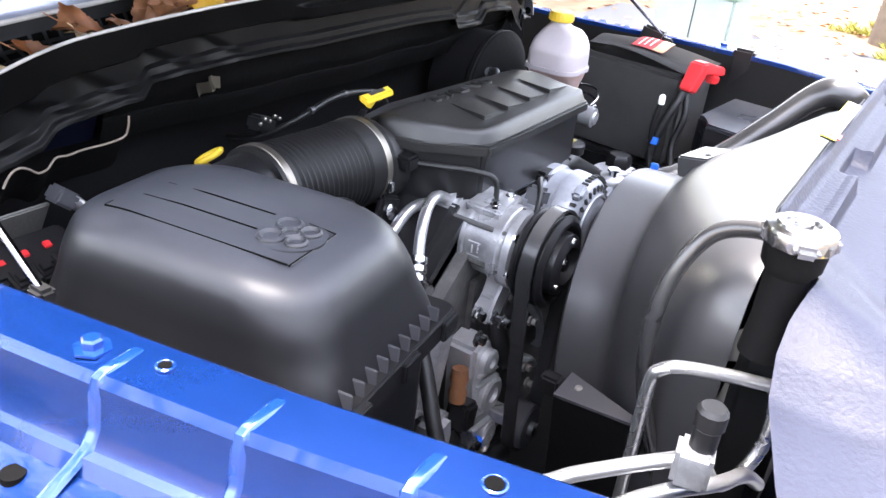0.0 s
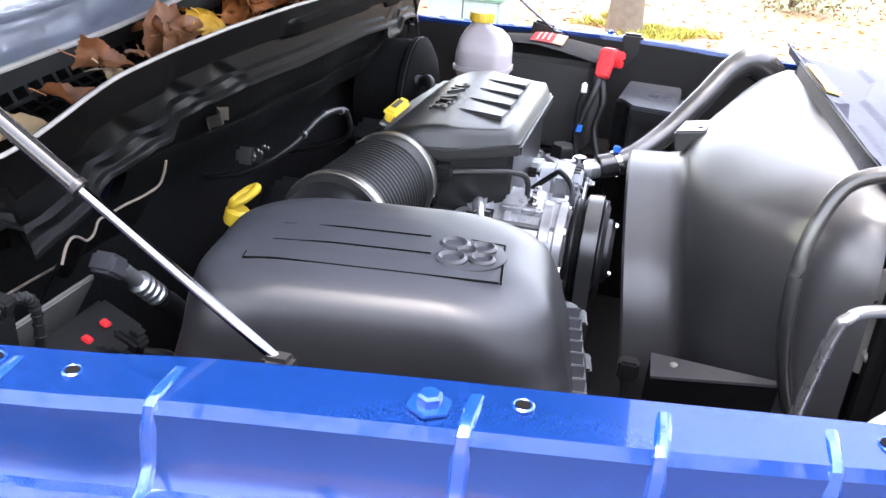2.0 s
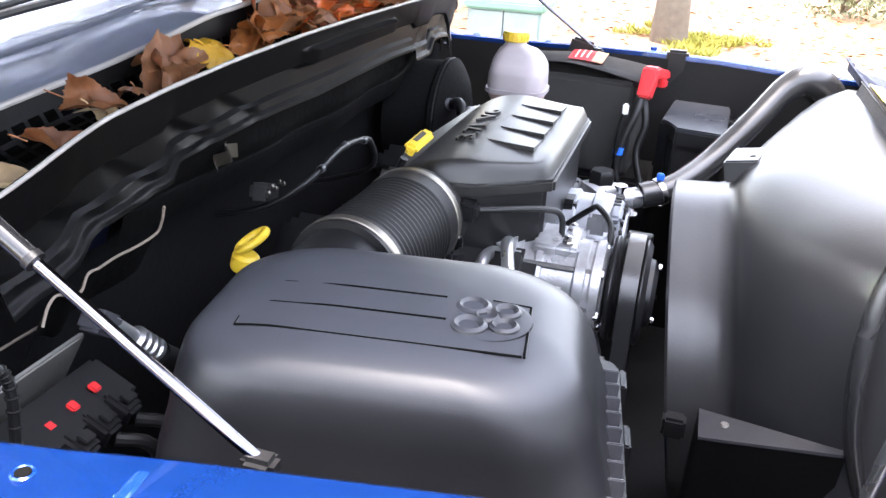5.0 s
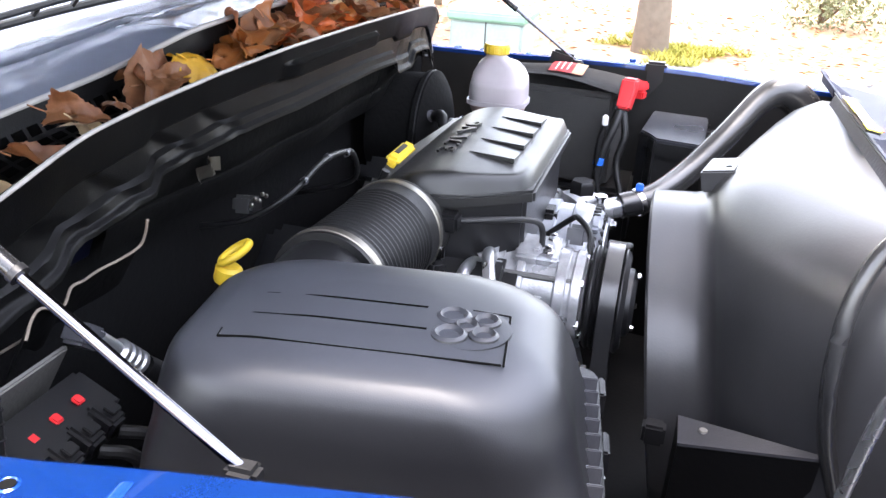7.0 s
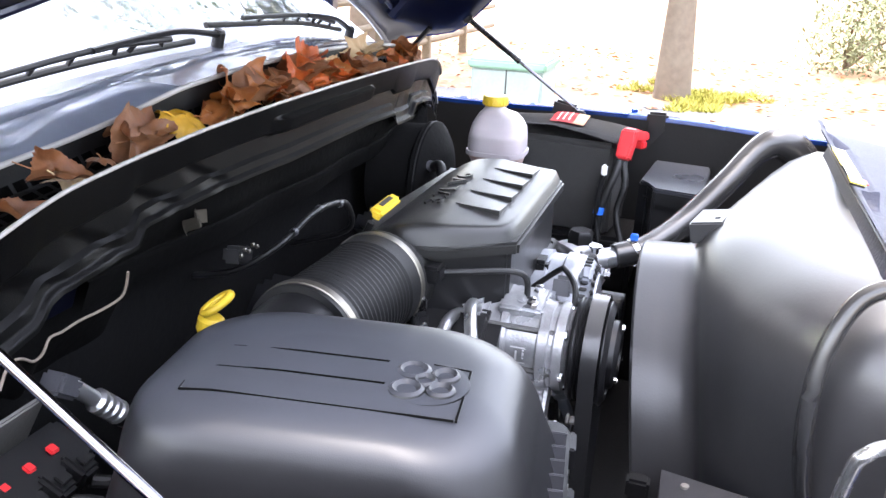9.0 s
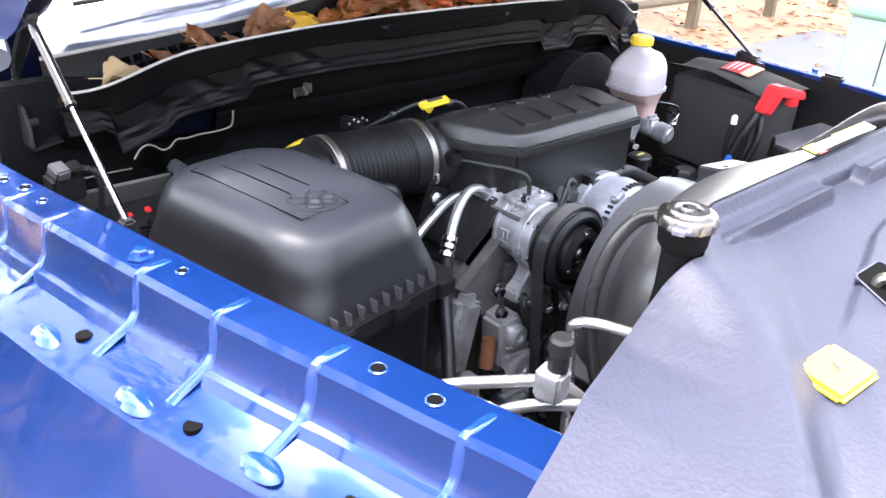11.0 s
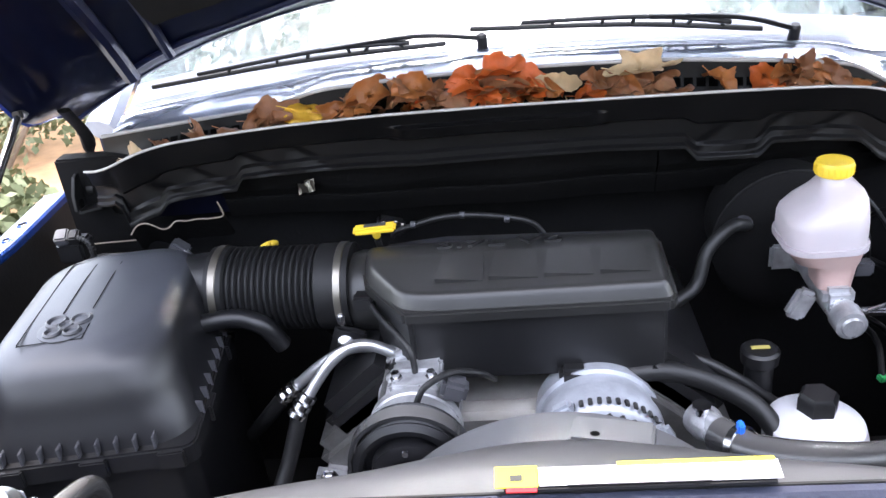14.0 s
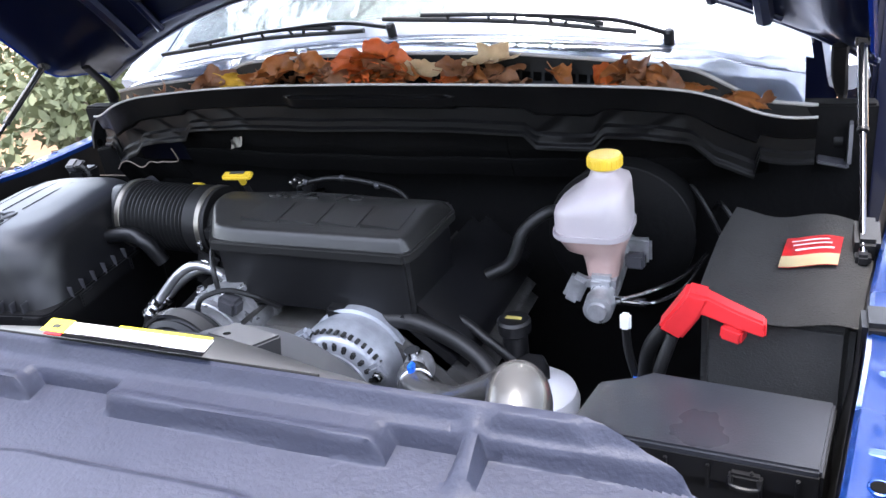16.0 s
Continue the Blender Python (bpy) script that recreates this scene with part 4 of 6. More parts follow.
    for x, z in ((-0.03, 0.80), (-0.02, 0.70), (0.0, 0.655)):
        part("arm_bolt", lathe([(0.01, 0), (0.01, 0.004), (0.0065, 0.006), (0.0065, 0.013), (0.0001, 0.014)], (x, 0.362, z), (0, -1, 0), 6), ZINC, e)
    part("crank_hose", tube([(-0.20, 0.40, 0.66), (-0.19, 0.38, 0.60), (-0.14, 0.36, 0.56), (-0.06, 0.36, 0.54)], 0.018, 12, 5), RUBBER, e)
    cross = box((MID, 0.36, 0.42), (1.66, 1.14, 0.06), 0.01)
    t = finish("splash_tray", cross, DARK)
    tagged(t, "black splash tray under the engine", "tray", kind="structure")
    return e


def cover_outline(grow=0.0):
    g = grow
    return [(-0.095 - g * 0.5, 0.443 - g), (0.258 + g, 0.443 - g), (0.268 + g, 0.46), (0.272 + g, 0.62), (0.25 + g, 0.655 + g), (-0.05, 0.675 + g), (-0.14 - g, 0.66 + g), (-0.175 - g, 0.60), (-0.16 - g, 0.535)]


def intake_cover():
    c = thing("intake_cover", (0.08, 0.57, 1.0), "charcoal plastic engine intake cover with raised lettering and ribs", "engine cover")
    # lower box blacker than the lid: its shade is put into the colour
    part("lower_box", prism(cover_outline(-0.012), 0.985, 1.086, 0.006), BLACK, c)
    part("rim", prism(cover_outline(0.0), 1.084, 1.1, 0.004), COVER, c)
    prof = [(0.462, 1.098), (0.464, 1.110), (0.468, 1.117), (0.474, 1.1205), (0.50, 1.1225), (0.54, 1.127), (0.548, 1.1285), (0.556, 1.129), (0.58, 1.1275), (0.605, 1.122), (0.628, 1.111), (0.642, 1.102), (0.65, 1.098)]

    def top(y):
        return along(prof[3:], y)[0]

    def outline(g):
        corners = cover_outline(g)
        pts = [lerp(Vector(a), Vector(b), k / 10) for a, b in zip(corners, corners[1:] + corners[:1]) for k in range(10)]
        for smoothing in range(3):
            pts = [(pts[k - 1] + pts[k] * 2 + pts[(k + 1) % len(pts)]) / 4 for k in range(len(pts))]
        return pts

    rings = [[(x, y, 1.098 + (top(y) - 1.098) * low) for x, y in outline(g)] for g, low in ((-0.004, 0.0), (-0.007, 0.3), (-0.010, 0.6), (-0.013, 0.84), (-0.016, 0.95), (-0.02, 0.99), (-0.024, 1.0))]
    middle = Vector((0.07, 0.56))
    for w in (0.1, 0.22, 0.36, 0.52, 0.7, 0.86, 0.97):
        rings.append([(p.x, p.y, top(p.y)) for p in (lerp(q, middle, w) for q in outline(-0.024))])
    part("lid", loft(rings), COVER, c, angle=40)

    # four louvres: each strip stands up along one edge and runs out towards the back
    for i in range(4):
        x0, x1 = -0.052 + i * 0.074, -0.052 + i * 0.074 + 0.066
        bm = bmesh.new()
        a, b, d = (x0, 0.484, top(0.484) + 0.007), (x0 + 0.008, 0.552, top(0.552) + 0.001), (x1, 0.484, top(0.484) + 0.001)
        low = [bm.verts.new(p) for p in ((x0, 0.484, top(0.484) - 0.003), (x0 + 0.008, 0.552, top(0.552) - 0.003), (x1, 0.552, top(0.552) - 0.003), (x1, 0.484, top(0.484) - 0.003))]
        high = [bm.verts.new(p) for p in (a, b, (x1, 0.552, top(0.552) + 0.001), d)]
        for k in range(4):
            j = (k + 1) % 4
            bm.faces.new((low[k], low[j], high[j], high[k]))
        bm.faces.new((high[0], high[1], high[2]))
        bm.faces.new((high[0], high[2], high[3]))
        part("louvre", bm, COVER, c, angle=10)
    words = bpy.data.curves.new("lettering", "FONT")
    words.body, words.size, words.extrude, words.align_x, words.align_y = "3.7L V6", 0.04, 0.0025, "CENTER", "CENTER"
    tmp = new("tmp_text", words)
    bpy.context.view_layer.update()
    me = bpy.data.meshes.new_from_object(tmp.evaluated_get(bpy.context.evaluated_depsgraph_get()))
    bpy.data.objects.remove(tmp)
    bm = bmesh.new()
    bm.from_mesh(me)
    bmesh.ops.transform(bm, matrix=pose(0.035, 0.584, 1.1272, -9, 0, 0) @ Matrix.Diagonal((1.5, 1.0, 1, 1)), verts=bm.verts)
    part("lettering", bm, BLACK, c, "raised black letters")
    part("snout", lathe([(0.062, 0), (0.062, 0.05), (0.055, 0.07)], (-0.13, 0.607, 1.045), (-1, 0.02, 0.08), 28), COVER, c)
    return c


def intake_hose():
    h = thing("intake_hose", (-0.3, 0.58, 1.0), "ribbed black rubber intake hose with steel clamps", "intake hose")
    prof = [(0.067, -0.005), (0.067, 0.022)]
    n = 14
    for i in range(n):
        p = 0.026 + 0.136 * i / n
        prof += [(0.0605, p), (0.0615, p + 0.002), (0.0655, p + 0.0045), (0.0655, p + 0.0065), (0.0615, p + 0.009)]
    prof += [(0.067, 0.165), (0.067, 0.215)]
    ax = (1, -0.03, -0.02)
    part("bellows", lathe(prof, (-0.405, 0.616, 1.061), ax, 40), BELLOWS, h, angle=50)
    for d in (0.008, 0.2):
        at = Vector((-0.405, 0.616, 1.061)) + Vector(ax).normalized() * d
        cl = part("clamp", lathe([(0.067, -0.006), (0.0685, -0.005), (0.0685, 0.005), (0.067, 0.006)], at, ax, 40, cap=False), BAND, h, "dull steel hose clamp")
        part("screw", box(at + Vector((0, -0.066, -0.02)), (0.012, 0.012, 0.02), 0.003), STEEL, cl)
    part("elbow", tube([(-0.50, 0.62, 1.04), (-0.45, 0.62, 1.055), (-0.39, 0.616, 1.061)], 0.06, 28, 5), BLACK, h, "smooth black elbow from the air box")
    return h


def rounded(hx, hy, r, n=8):
    pts = []
    for cx, cy, a0 in ((hx - r, hy - r, 0), (-hx + r, hy - r, 90), (-hx + r, -hy + r, 180), (hx - r, -hy + r, 270)):
        for i in range(n + 1):
            a = radians(a0 + 90 * i / n)
            pts.append((cx + r * math.cos(a), cy + r * math.sin(a)))
    return pts


def air_box():
    a = thing("air_filter_box", (-0.54, 0.47, 0.8), "satin black plastic air filter box with a domed lid", "air box")
    cx, cy = -0.538, 0.493
    q = turn(0, 0, 8)

    def put(x, y, z):
        return Vector((cx, cy, 0)) + q @ Vector((x * 0.9, y, 0)) + Vector((0, 0, z))

    def ring(z, hx, hy, r, oy=0.0):
        return [put(x, y + oy + 0.007, z) for x, y in rounded(hx + 0.005, hy + 0.007, min(r + 0.022, hx * 0.98), 14)]

    table = ((1.0, 0.154, 0.187, 0.035, 0.0), (1.02, 0.15, 0.183, 0.04, 0.002), (1.045, 0.144, 0.177, 0.05, 0.004), (1.07, 0.14, 0.172, 0.056, 0.006), (1.088, 0.1355, 0.166, 0.06, 0.008),
                                (1.101, 0.130, 0.160, 0.062, 0.01), (1.110, 0.122, 0.151, 0.062, 0.011), (1.117, 0.110, 0.137, 0.06, 0.011), (1.1225, 0.088, 0.113, 0.05, 0.011), (1.126, 0.04, 0.055, 0.03, 0.011))
    finer = []
    for k in range(len(table) - 1):
        for m in range(4):
            p, q0, q1, n = table[max(k - 1, 0)], table[k], table[k + 1], table[min(k + 2, len(table) - 1)]
            w = m / 4
            finer.append([0.5 * (2 * b + (c - a) * w + (2 * a - 5 * b + 4 * c - d) * w * w + (3 * b - a - 3 * c + d) * w ** 3) for a, b, c, d in zip(p, q0, q1, n)])
    rings = [ring(*k) for k in (*finer, table[-1])]
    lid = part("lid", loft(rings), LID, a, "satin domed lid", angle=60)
    part("flange", prism([put(x, y, 0)[:2] for x, y in rounded(0.166, 0.2, 0.02, 4)], 0.972, 1.0, 0.003), BLACK, a)
    part("tray", prism([put(x, y, 0)[:2] for x, y in rounded(0.146, 0.175, 0.03, 4)], 0.45, 0.974, 0.0), BLACK, a)
    for i in range(9):
        part("fin", box(put(-0.108 + 0.027 * i, -0.186, 1.006), (0.003, 0.02, 0.024), 0.001, q), GREY, lid)
        for side in (-1, 1):
            part("fin", box(put(side * 0.155, -0.128 + 0.032 * i, 1.006), (0.02, 0.003, 0.024), 0.001, q), GREY, lid)
    for x in (-0.1, 0.02, 0.13):
        part("clip", box(put(x, -0.203, 0.985), (0.035, 0.008, 0.026), 0.002, q), BLACK, a)
    for y in (-0.1, 0.05):
        part("clip", box(put(0.169, y, 0.985), (0.008, 0.035, 0.026), 0.002, q), BLACK, a)
    # lines on the lid with groove shade and glint laid on, a border and the badge as plain lobes
    def on(x, y):
        r = max(abs(x) / 0.04, abs(y - 0.011) / 0.055)
        if r <= 1:
            return put(x, y, 1.1262)
        for lo, hi in zip(table[::-1], table[-2::-1]):
            a0, a1 = max(abs(x) / lo[1], abs(y - lo[4]) / lo[2]), max(abs(x) / hi[1], abs(y - hi[4]) / hi[2])
            if a1 <= 1:
                return put(x, y, lerp(lo[0], hi[0], (a0 - 1) / max(1e-6, a0 - a1)) + 0.0004)
        return put(x, y, table[0][0])

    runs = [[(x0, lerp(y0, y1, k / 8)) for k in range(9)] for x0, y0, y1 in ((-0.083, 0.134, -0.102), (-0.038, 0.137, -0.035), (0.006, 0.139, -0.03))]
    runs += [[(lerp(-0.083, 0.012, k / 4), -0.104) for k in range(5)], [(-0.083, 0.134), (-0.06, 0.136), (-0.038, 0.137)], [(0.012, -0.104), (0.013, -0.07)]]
    # black tube paints the groove's shade, the grey one beside it the lit edge
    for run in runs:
        part("groove_shade", tube([on(x, y) for x, y in run], 0.0011, 6, 2), VOID, lid)
        part("groove_glint", tube([on(x + 0.0016, y - 0.0008) for x, y in run], 0.0006, 6, 2), GREY, lid)
    badge = part("badge", lathe([(0.039, -0.004), (0.038, 0.001), (0.034, 0.0016), (0.0001, 0.0016)], put(-0.022, -0.069, 1.1228), segs=32), LID, lid, "embossed round badge shapes")
    for dx, dy, r in ((-0.019, 0.014, 0.0165), (0.018, 0.014, 0.0165), (-0.015, -0.015, 0.0135), (0.014, -0.015, 0.0135), (0.0, 0.001, 0.012)):
        part("badge_lobe", lathe([(r, 0), (r * 0.95, 0.0025), (r * 0.75, 0.0045), (r * 0.5, 0.0012), (0.0001, 0.0012)], put(-0.022 + dx, -0.069 + dy, 1.1236), segs=20), LID, badge)
    part("breather_pipe", tube([put(0.14, 0.02, 1.05), put(0.2, 0.02, 1.052), (-0.32, 0.53, 1.042), (-0.30, 0.54, 1.0)], 0.0145, 14, 6), BLACK, a, "black breather pipe")
    return a


def compressor():
    c = thing("ac_compressor", (-0.075, 0.42, 0.88), "cast aluminium air conditioning compressor with a black clutch pulley", "compressor")
    ax, z = -0.088, 0.953
    body = lathe([(0.03, 0), (0.052, 0.003), (0.054, 0.006), (0.064, 0.008), (0.0645, 0.02), (0.061, 0.023), (0.061, 0.028), (0.0635, 0.03), (0.0635, 0.043), (0.057, 0.046), (0.056, 0.088), (0.060, 0.09), (0.0605, 0.099), (0.056, 0.101),
                  (0.0555, 0.135), (0.061, 0.137), (0.061, 0.152), (0.056, 0.155), (0.053, 0.174), (0.044, 0.182), (0.02, 0.184)], (ax, 0.355, z), (0, 1, 0), 48)
    part("body", body, ALU, c)
    for k in range(6):
        a = radians(20 + 60 * k)
        p = Vector((ax + 0.058 * math.cos(a), 0.36, z + 0.058 * math.sin(a)))
        part("body_bolt", tube([p, p + Vector((0, 0.145, 0))], 0.0045, 8, 1), GRIME, c)
        part("bolt_head", lathe([(0.0075, 0), (0.0075, 0.006), (0.0001, 0.007)], p + Vector((0, 0.006, 0)), (0, -1, 0), 6), STEEL, c)
    part("port_block", box((ax - 0.012, 0.50, z + 0.05), (0.07, 0.05, 0.034), 0.009, turn(0, -20, 0)), ALU, c)
    part("head_plate", box((ax + 0.004, 0.43, z + 0.0565), (0.07, 0.065, 0.016), 0.004, turn(0, -6, 0)), ALU, c)
    for dx in (-0.022, 0.026):
        part("port_bolt", lathe([(0.0085, 0), (0.0085, 0.004), (0.006, 0.005), (0.006, 0.011), (0.0001, 0.012)], (ax + dx, 0.415, z + 0.064), (-0.1, 0, 1), 6), STEEL, c)
    part("head_rib", box((ax + 0.004, 0.432, z + 0.066), (0.05, 0.01, 0.006), 0.002), ALU, c)
    for y0, y1, a0, a1 in ((0.403, 0.435, 3.3, 3.34), (0.403, 0.435, 2.9, 2.94), (0.403, 0.406, 2.9, 3.34), (0.415, 0.418, 2.95, 3.2), (0.425, 0.428, 3.0, 3.25)):
        part("label_bar", sheet(lambda u, v: Vector((ax + 0.0566 * math.cos(lerp(a0, a1, u)), lerp(y0, y1, v), z + 0.0566 * math.sin(lerp(a0, a1, u)))), 6, 2, 0.0006), PAPER, c, "white printed label marking")
    leg = [(-0.105, 0.905), (-0.07, 0.905), (-0.082, 0.87), (-0.10, 0.835), (-0.125, 0.825), (-0.145, 0.835), (-0.142, 0.855), (-0.12, 0.868)]
    foot = prism(leg, 0.0, 0.03, 0.005)
    bmesh.ops.transform(foot, matrix=Matrix.Translation((0, 0.412, 0)) @ Matrix.Rotation(radians(90), 4, "X"), verts=foot.verts)
    part("mounting_leg", foot, CAST, c, "bright cast mounting leg")
    part("leg_bolt", lathe([(0.011, 0), (0.011, 0.004), (0.007, 0.006), (0.007, 0.013), (0.0001, 0.014)], (-0.128, 0.382, 0.842), (0, -1, 0), 6), STEEL, c)
    part("rear_ear", box((ax - 0.05, 0.50, z - 0.055), (0.036, 0.04, 0.03), 0.009, turn(0, 35, 0)), ALU, c)
    part("ear_bolt", lathe([(0.012, 0), (0.012, 0.004), (0.008, 0.006), (0.008, 0.02), (0.0001, 0.021)], (ax - 0.066, 0.478, z - 0.066), (-0.5, -0.8, 0.1), 6), STEEL, c)
    rim = [(0.03, 0.056), (0.07, 0.056), (0.074, 0.052)]
    for i in range(6):
        rim += [(0.074, 0.05 - 0.006 * i), (0.0705, 0.047 - 0.006 * i)]
    rim += [(0.074, 0.012), (0.074, 0.01), (0.066, 0.004), (0.060, 0.004), (0.058, 0.014), (0.05, 0.014), (0.048, -0.002), (0.036, -0.008), (0.03, -0.008), (0.028, 0.008), (0.018, 0.008)]
    p = part("pulley", lathe(rim, (ax, 0.298, z), (0, 1, 0), 48), BLACK, c, "black grooved clutch pulley")
    part("hub", lathe([(0.018, 0.01), (0.018, 0.002), (0.012, -0.001), (0.009, 0.0), (0.008, -0.006), (0.0001, -0.007)], (ax, 0.298, z), (0, 1, 0), 20), STEEL, p, "bright steel hub bolt")
    for i in range(3):
        a = radians(90 + 120 * i)
        part("rivet", lathe([(0.005, 0), (0.004, 0.004), (0.0001, 0.004)], (ax + 0.042 * math.cos(a), 0.291, z + 0.042 * math.sin(a)), (0, -1, 0), 10), STEEL, p)
    for pts, r in (([(-0.11, 0.492, 0.995), (-0.135, 0.49, 1.015), (-0.16, 0.488, 1.026), (-0.185, 0.483, 1.026), (-0.212, 0.474, 1.01), (-0.235, 0.463, 0.985), (-0.25, 0.453, 0.966)], 0.0085),
                   ([(-0.11, 0.505, 0.985), (-0.14, 0.513, 1.0), (-0.19, 0.515, 1.004), (-0.24, 0.513, 0.978), (-0.283, 0.513, 0.943)], 0.0085)):
        t = part("line", tube(pts, r, 14, 6), TUBE, c, "silver aluminium refrigerant line")
        a, b = Vector(pts[-2]), Vector(pts[-1])
        d = (b - a).normalized()
        part("ferrule", lathe([(0.011, 0), (0.014, 0.002), (0.014, 0.01), (0.011, 0.012), (0.014, 0.016), (0.014, 0.024), (0.011, 0.027), (0.014, 0.031), (0.014, 0.038), (0.01, 0.04)], b - d * 0.005, d, 18), STEEL, t)
    part("hose", tube([(-0.263, 0.444, 0.946), (-0.285, 0.42, 0.88), (-0.31, 0.38, 0.82), (-0.34, 0.33, 0.74), (-0.36, 0.25, 0.6)], 0.012, 12, 6), RUBBER, c, "black rubber refrigerant hose")
    part("hose", tube([(-0.305, 0.513, 0.925), (-0.35, 0.53, 0.87), (-0.4, 0.58, 0.8)], 0.012, 12, 6), RUBBER, c)
    part("coil_plug", box((-0.03, 0.385, 1.02), (0.035, 0.03, 0.03), 0.006, turn(0, 20, 0)), GREY, c)
    part("wire", tube([(-0.08, 0.36, 1.012), (-0.065, 0.365, 1.038), (-0.03, 0.385, 1.045), (0.005, 0.40, 1.03), (0.02, 0.44, 0.99)], 0.0045, 8, 5), RUBBER, c)
    return c


def alternator():
    a = thing("alternator", (0.16, 0.4, 0.88), "silver cast alternator with radial cooling slots", "alternator")
    x, z = 0.158, 0.914
    part("housing", lathe([(0.03, -0.004), (0.046, -0.006), (0.074, 0.004), (0.079, 0.009), (0.085, 0.024), (0.087, 0.04), (0.087, 0.05), (0.082, 0.053), (0.082, 0.075), (0.087, 0.078), (0.085, 0.11), (0.07, 0.125), (0.02, 0.128)], (x, 0.36, z), (0, 1, 0), 48), HOUSING, a)
    part("front_ring", lathe([(0.05, 0.0), (0.052, -0.003), (0.056, -0.003), (0.057, 0.0)], (x, 0.357, z), (0, 1, 0), 40, cap=False), HOUSING, a)
    # dark blocks set on the housing for the shade inside its slots
    for i in range(26):
        t = 2 * math.pi * i / 26
        d = Vector((math.cos(t), 0, math.sin(t)))
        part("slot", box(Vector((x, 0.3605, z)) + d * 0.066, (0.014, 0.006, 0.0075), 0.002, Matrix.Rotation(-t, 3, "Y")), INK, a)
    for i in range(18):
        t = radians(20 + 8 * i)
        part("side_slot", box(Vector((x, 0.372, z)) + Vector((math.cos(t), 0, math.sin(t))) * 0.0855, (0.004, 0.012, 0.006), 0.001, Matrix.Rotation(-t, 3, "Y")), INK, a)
    part("pulley", lathe([(0.012, -0.01), (0.028, -0.01), (0.03, -0.006), (0.03, 0.03), (0.02, 0.034)], (x, 0.318, z), (0, 1, 0), 28), BLACK, a)
    for s in (-1, 1):
        part("mount_ear", box((x + s * 0.085, 0.385, z - 0.06), (0.04, 0.04, 0.04), 0.01), HOUSING, a)
    part("top_lug", box((x - 0.05, 0.37, z + 0.074), (0.03, 0.02, 0.018), 0.005, turn(0, -30, 0)), HOUSING, a)
    part("top_lug", box((x + 0.075, 0.365, z + 0.03), (0.03, 0.02, 0.03), 0.006, turn(0, 60, 0)), HOUSING, a)
    part("lug_bolt", lathe([(0.009, 0), (0.009, 0.004), (0.006, 0.005), (0.006, 0.01), (0.0001, 0.011)], (x + 0.08, 0.354, z + 0.03), (0, -1, 0), 6), STEEL, a)
    part("connector", box((x - 0.03, 0.455, z + 0.075), (0.04, 0.04, 0.022), 0.006), BLACK, a, "black wiring connector")
    return a


def belt():
    b = thing("drive_belt", (-0.08, 0.33, 0.62), "black ribbed rubber drive belt round the pulleys", "drive belt")
    circles = [(-0.088, 0.953, 0.0765), (-0.08, 0.632, 0.04)]
    pts = []
    for i in range(25):
        a = radians(-2 + 184 * i / 24)
        pts.append((circles[0][0] + 0.0765 * math.cos(a), circles[0][1] + 0.0765 * math.sin(a)))
    for i in range(17):
        a = radians(182 + 176 * i / 16)
        pts.append((circles[1][0] + 0.042 * math.cos(a), circles[1][1] + 0.042 * math.sin(a)))
    rings = []
    for k, (x, z) in enumerate(pts):
        px, pz = pts[k - 1]
        nx, nz = pts[(k + 1) % len(pts)]
        t = Vector((nx - px, 0, nz - pz)).normalized()
        nrm = Vector((t.z, 0, -t.x))
        o = Vector((x, 0, z))
        rings.append([o + Vector((0, y, 0)) + nrm * d for y, d in ((0.313, 0), (0.335, 0), (0.335, 0.005), (0.313, 0.005))])
    bm = loft([*rings, rings[0]], False)
    bmesh.ops.remove_doubles(bm, verts=bm.verts, dist=1e-6)
    part("band", bm, HOSE, b)
    part("idler", lathe([(0.0001, -0.008), (0.012, -0.008), (0.013, 0.0), (0.036, 0.0), (0.04, 0.004), (0.04, 0.034), (0.03, 0.038)], (-0.08, 0.306, 0.632), (0, 1, 0), 32), GREY, b, "grey idler pulley")
    part("idler_bolt", lathe([(0.012, 0), (0.012, 0.006), (0.007, 0.007), (0.0001, 0.008)], (-0.08, 0.3, 0.632), (0, -1, 0), 6), STEEL, b)
    part("idler_arm", box((-0.08, 0.37, 0.632), (0.03, 0.06, 0.03), 0.006), ALU, b)
    return b


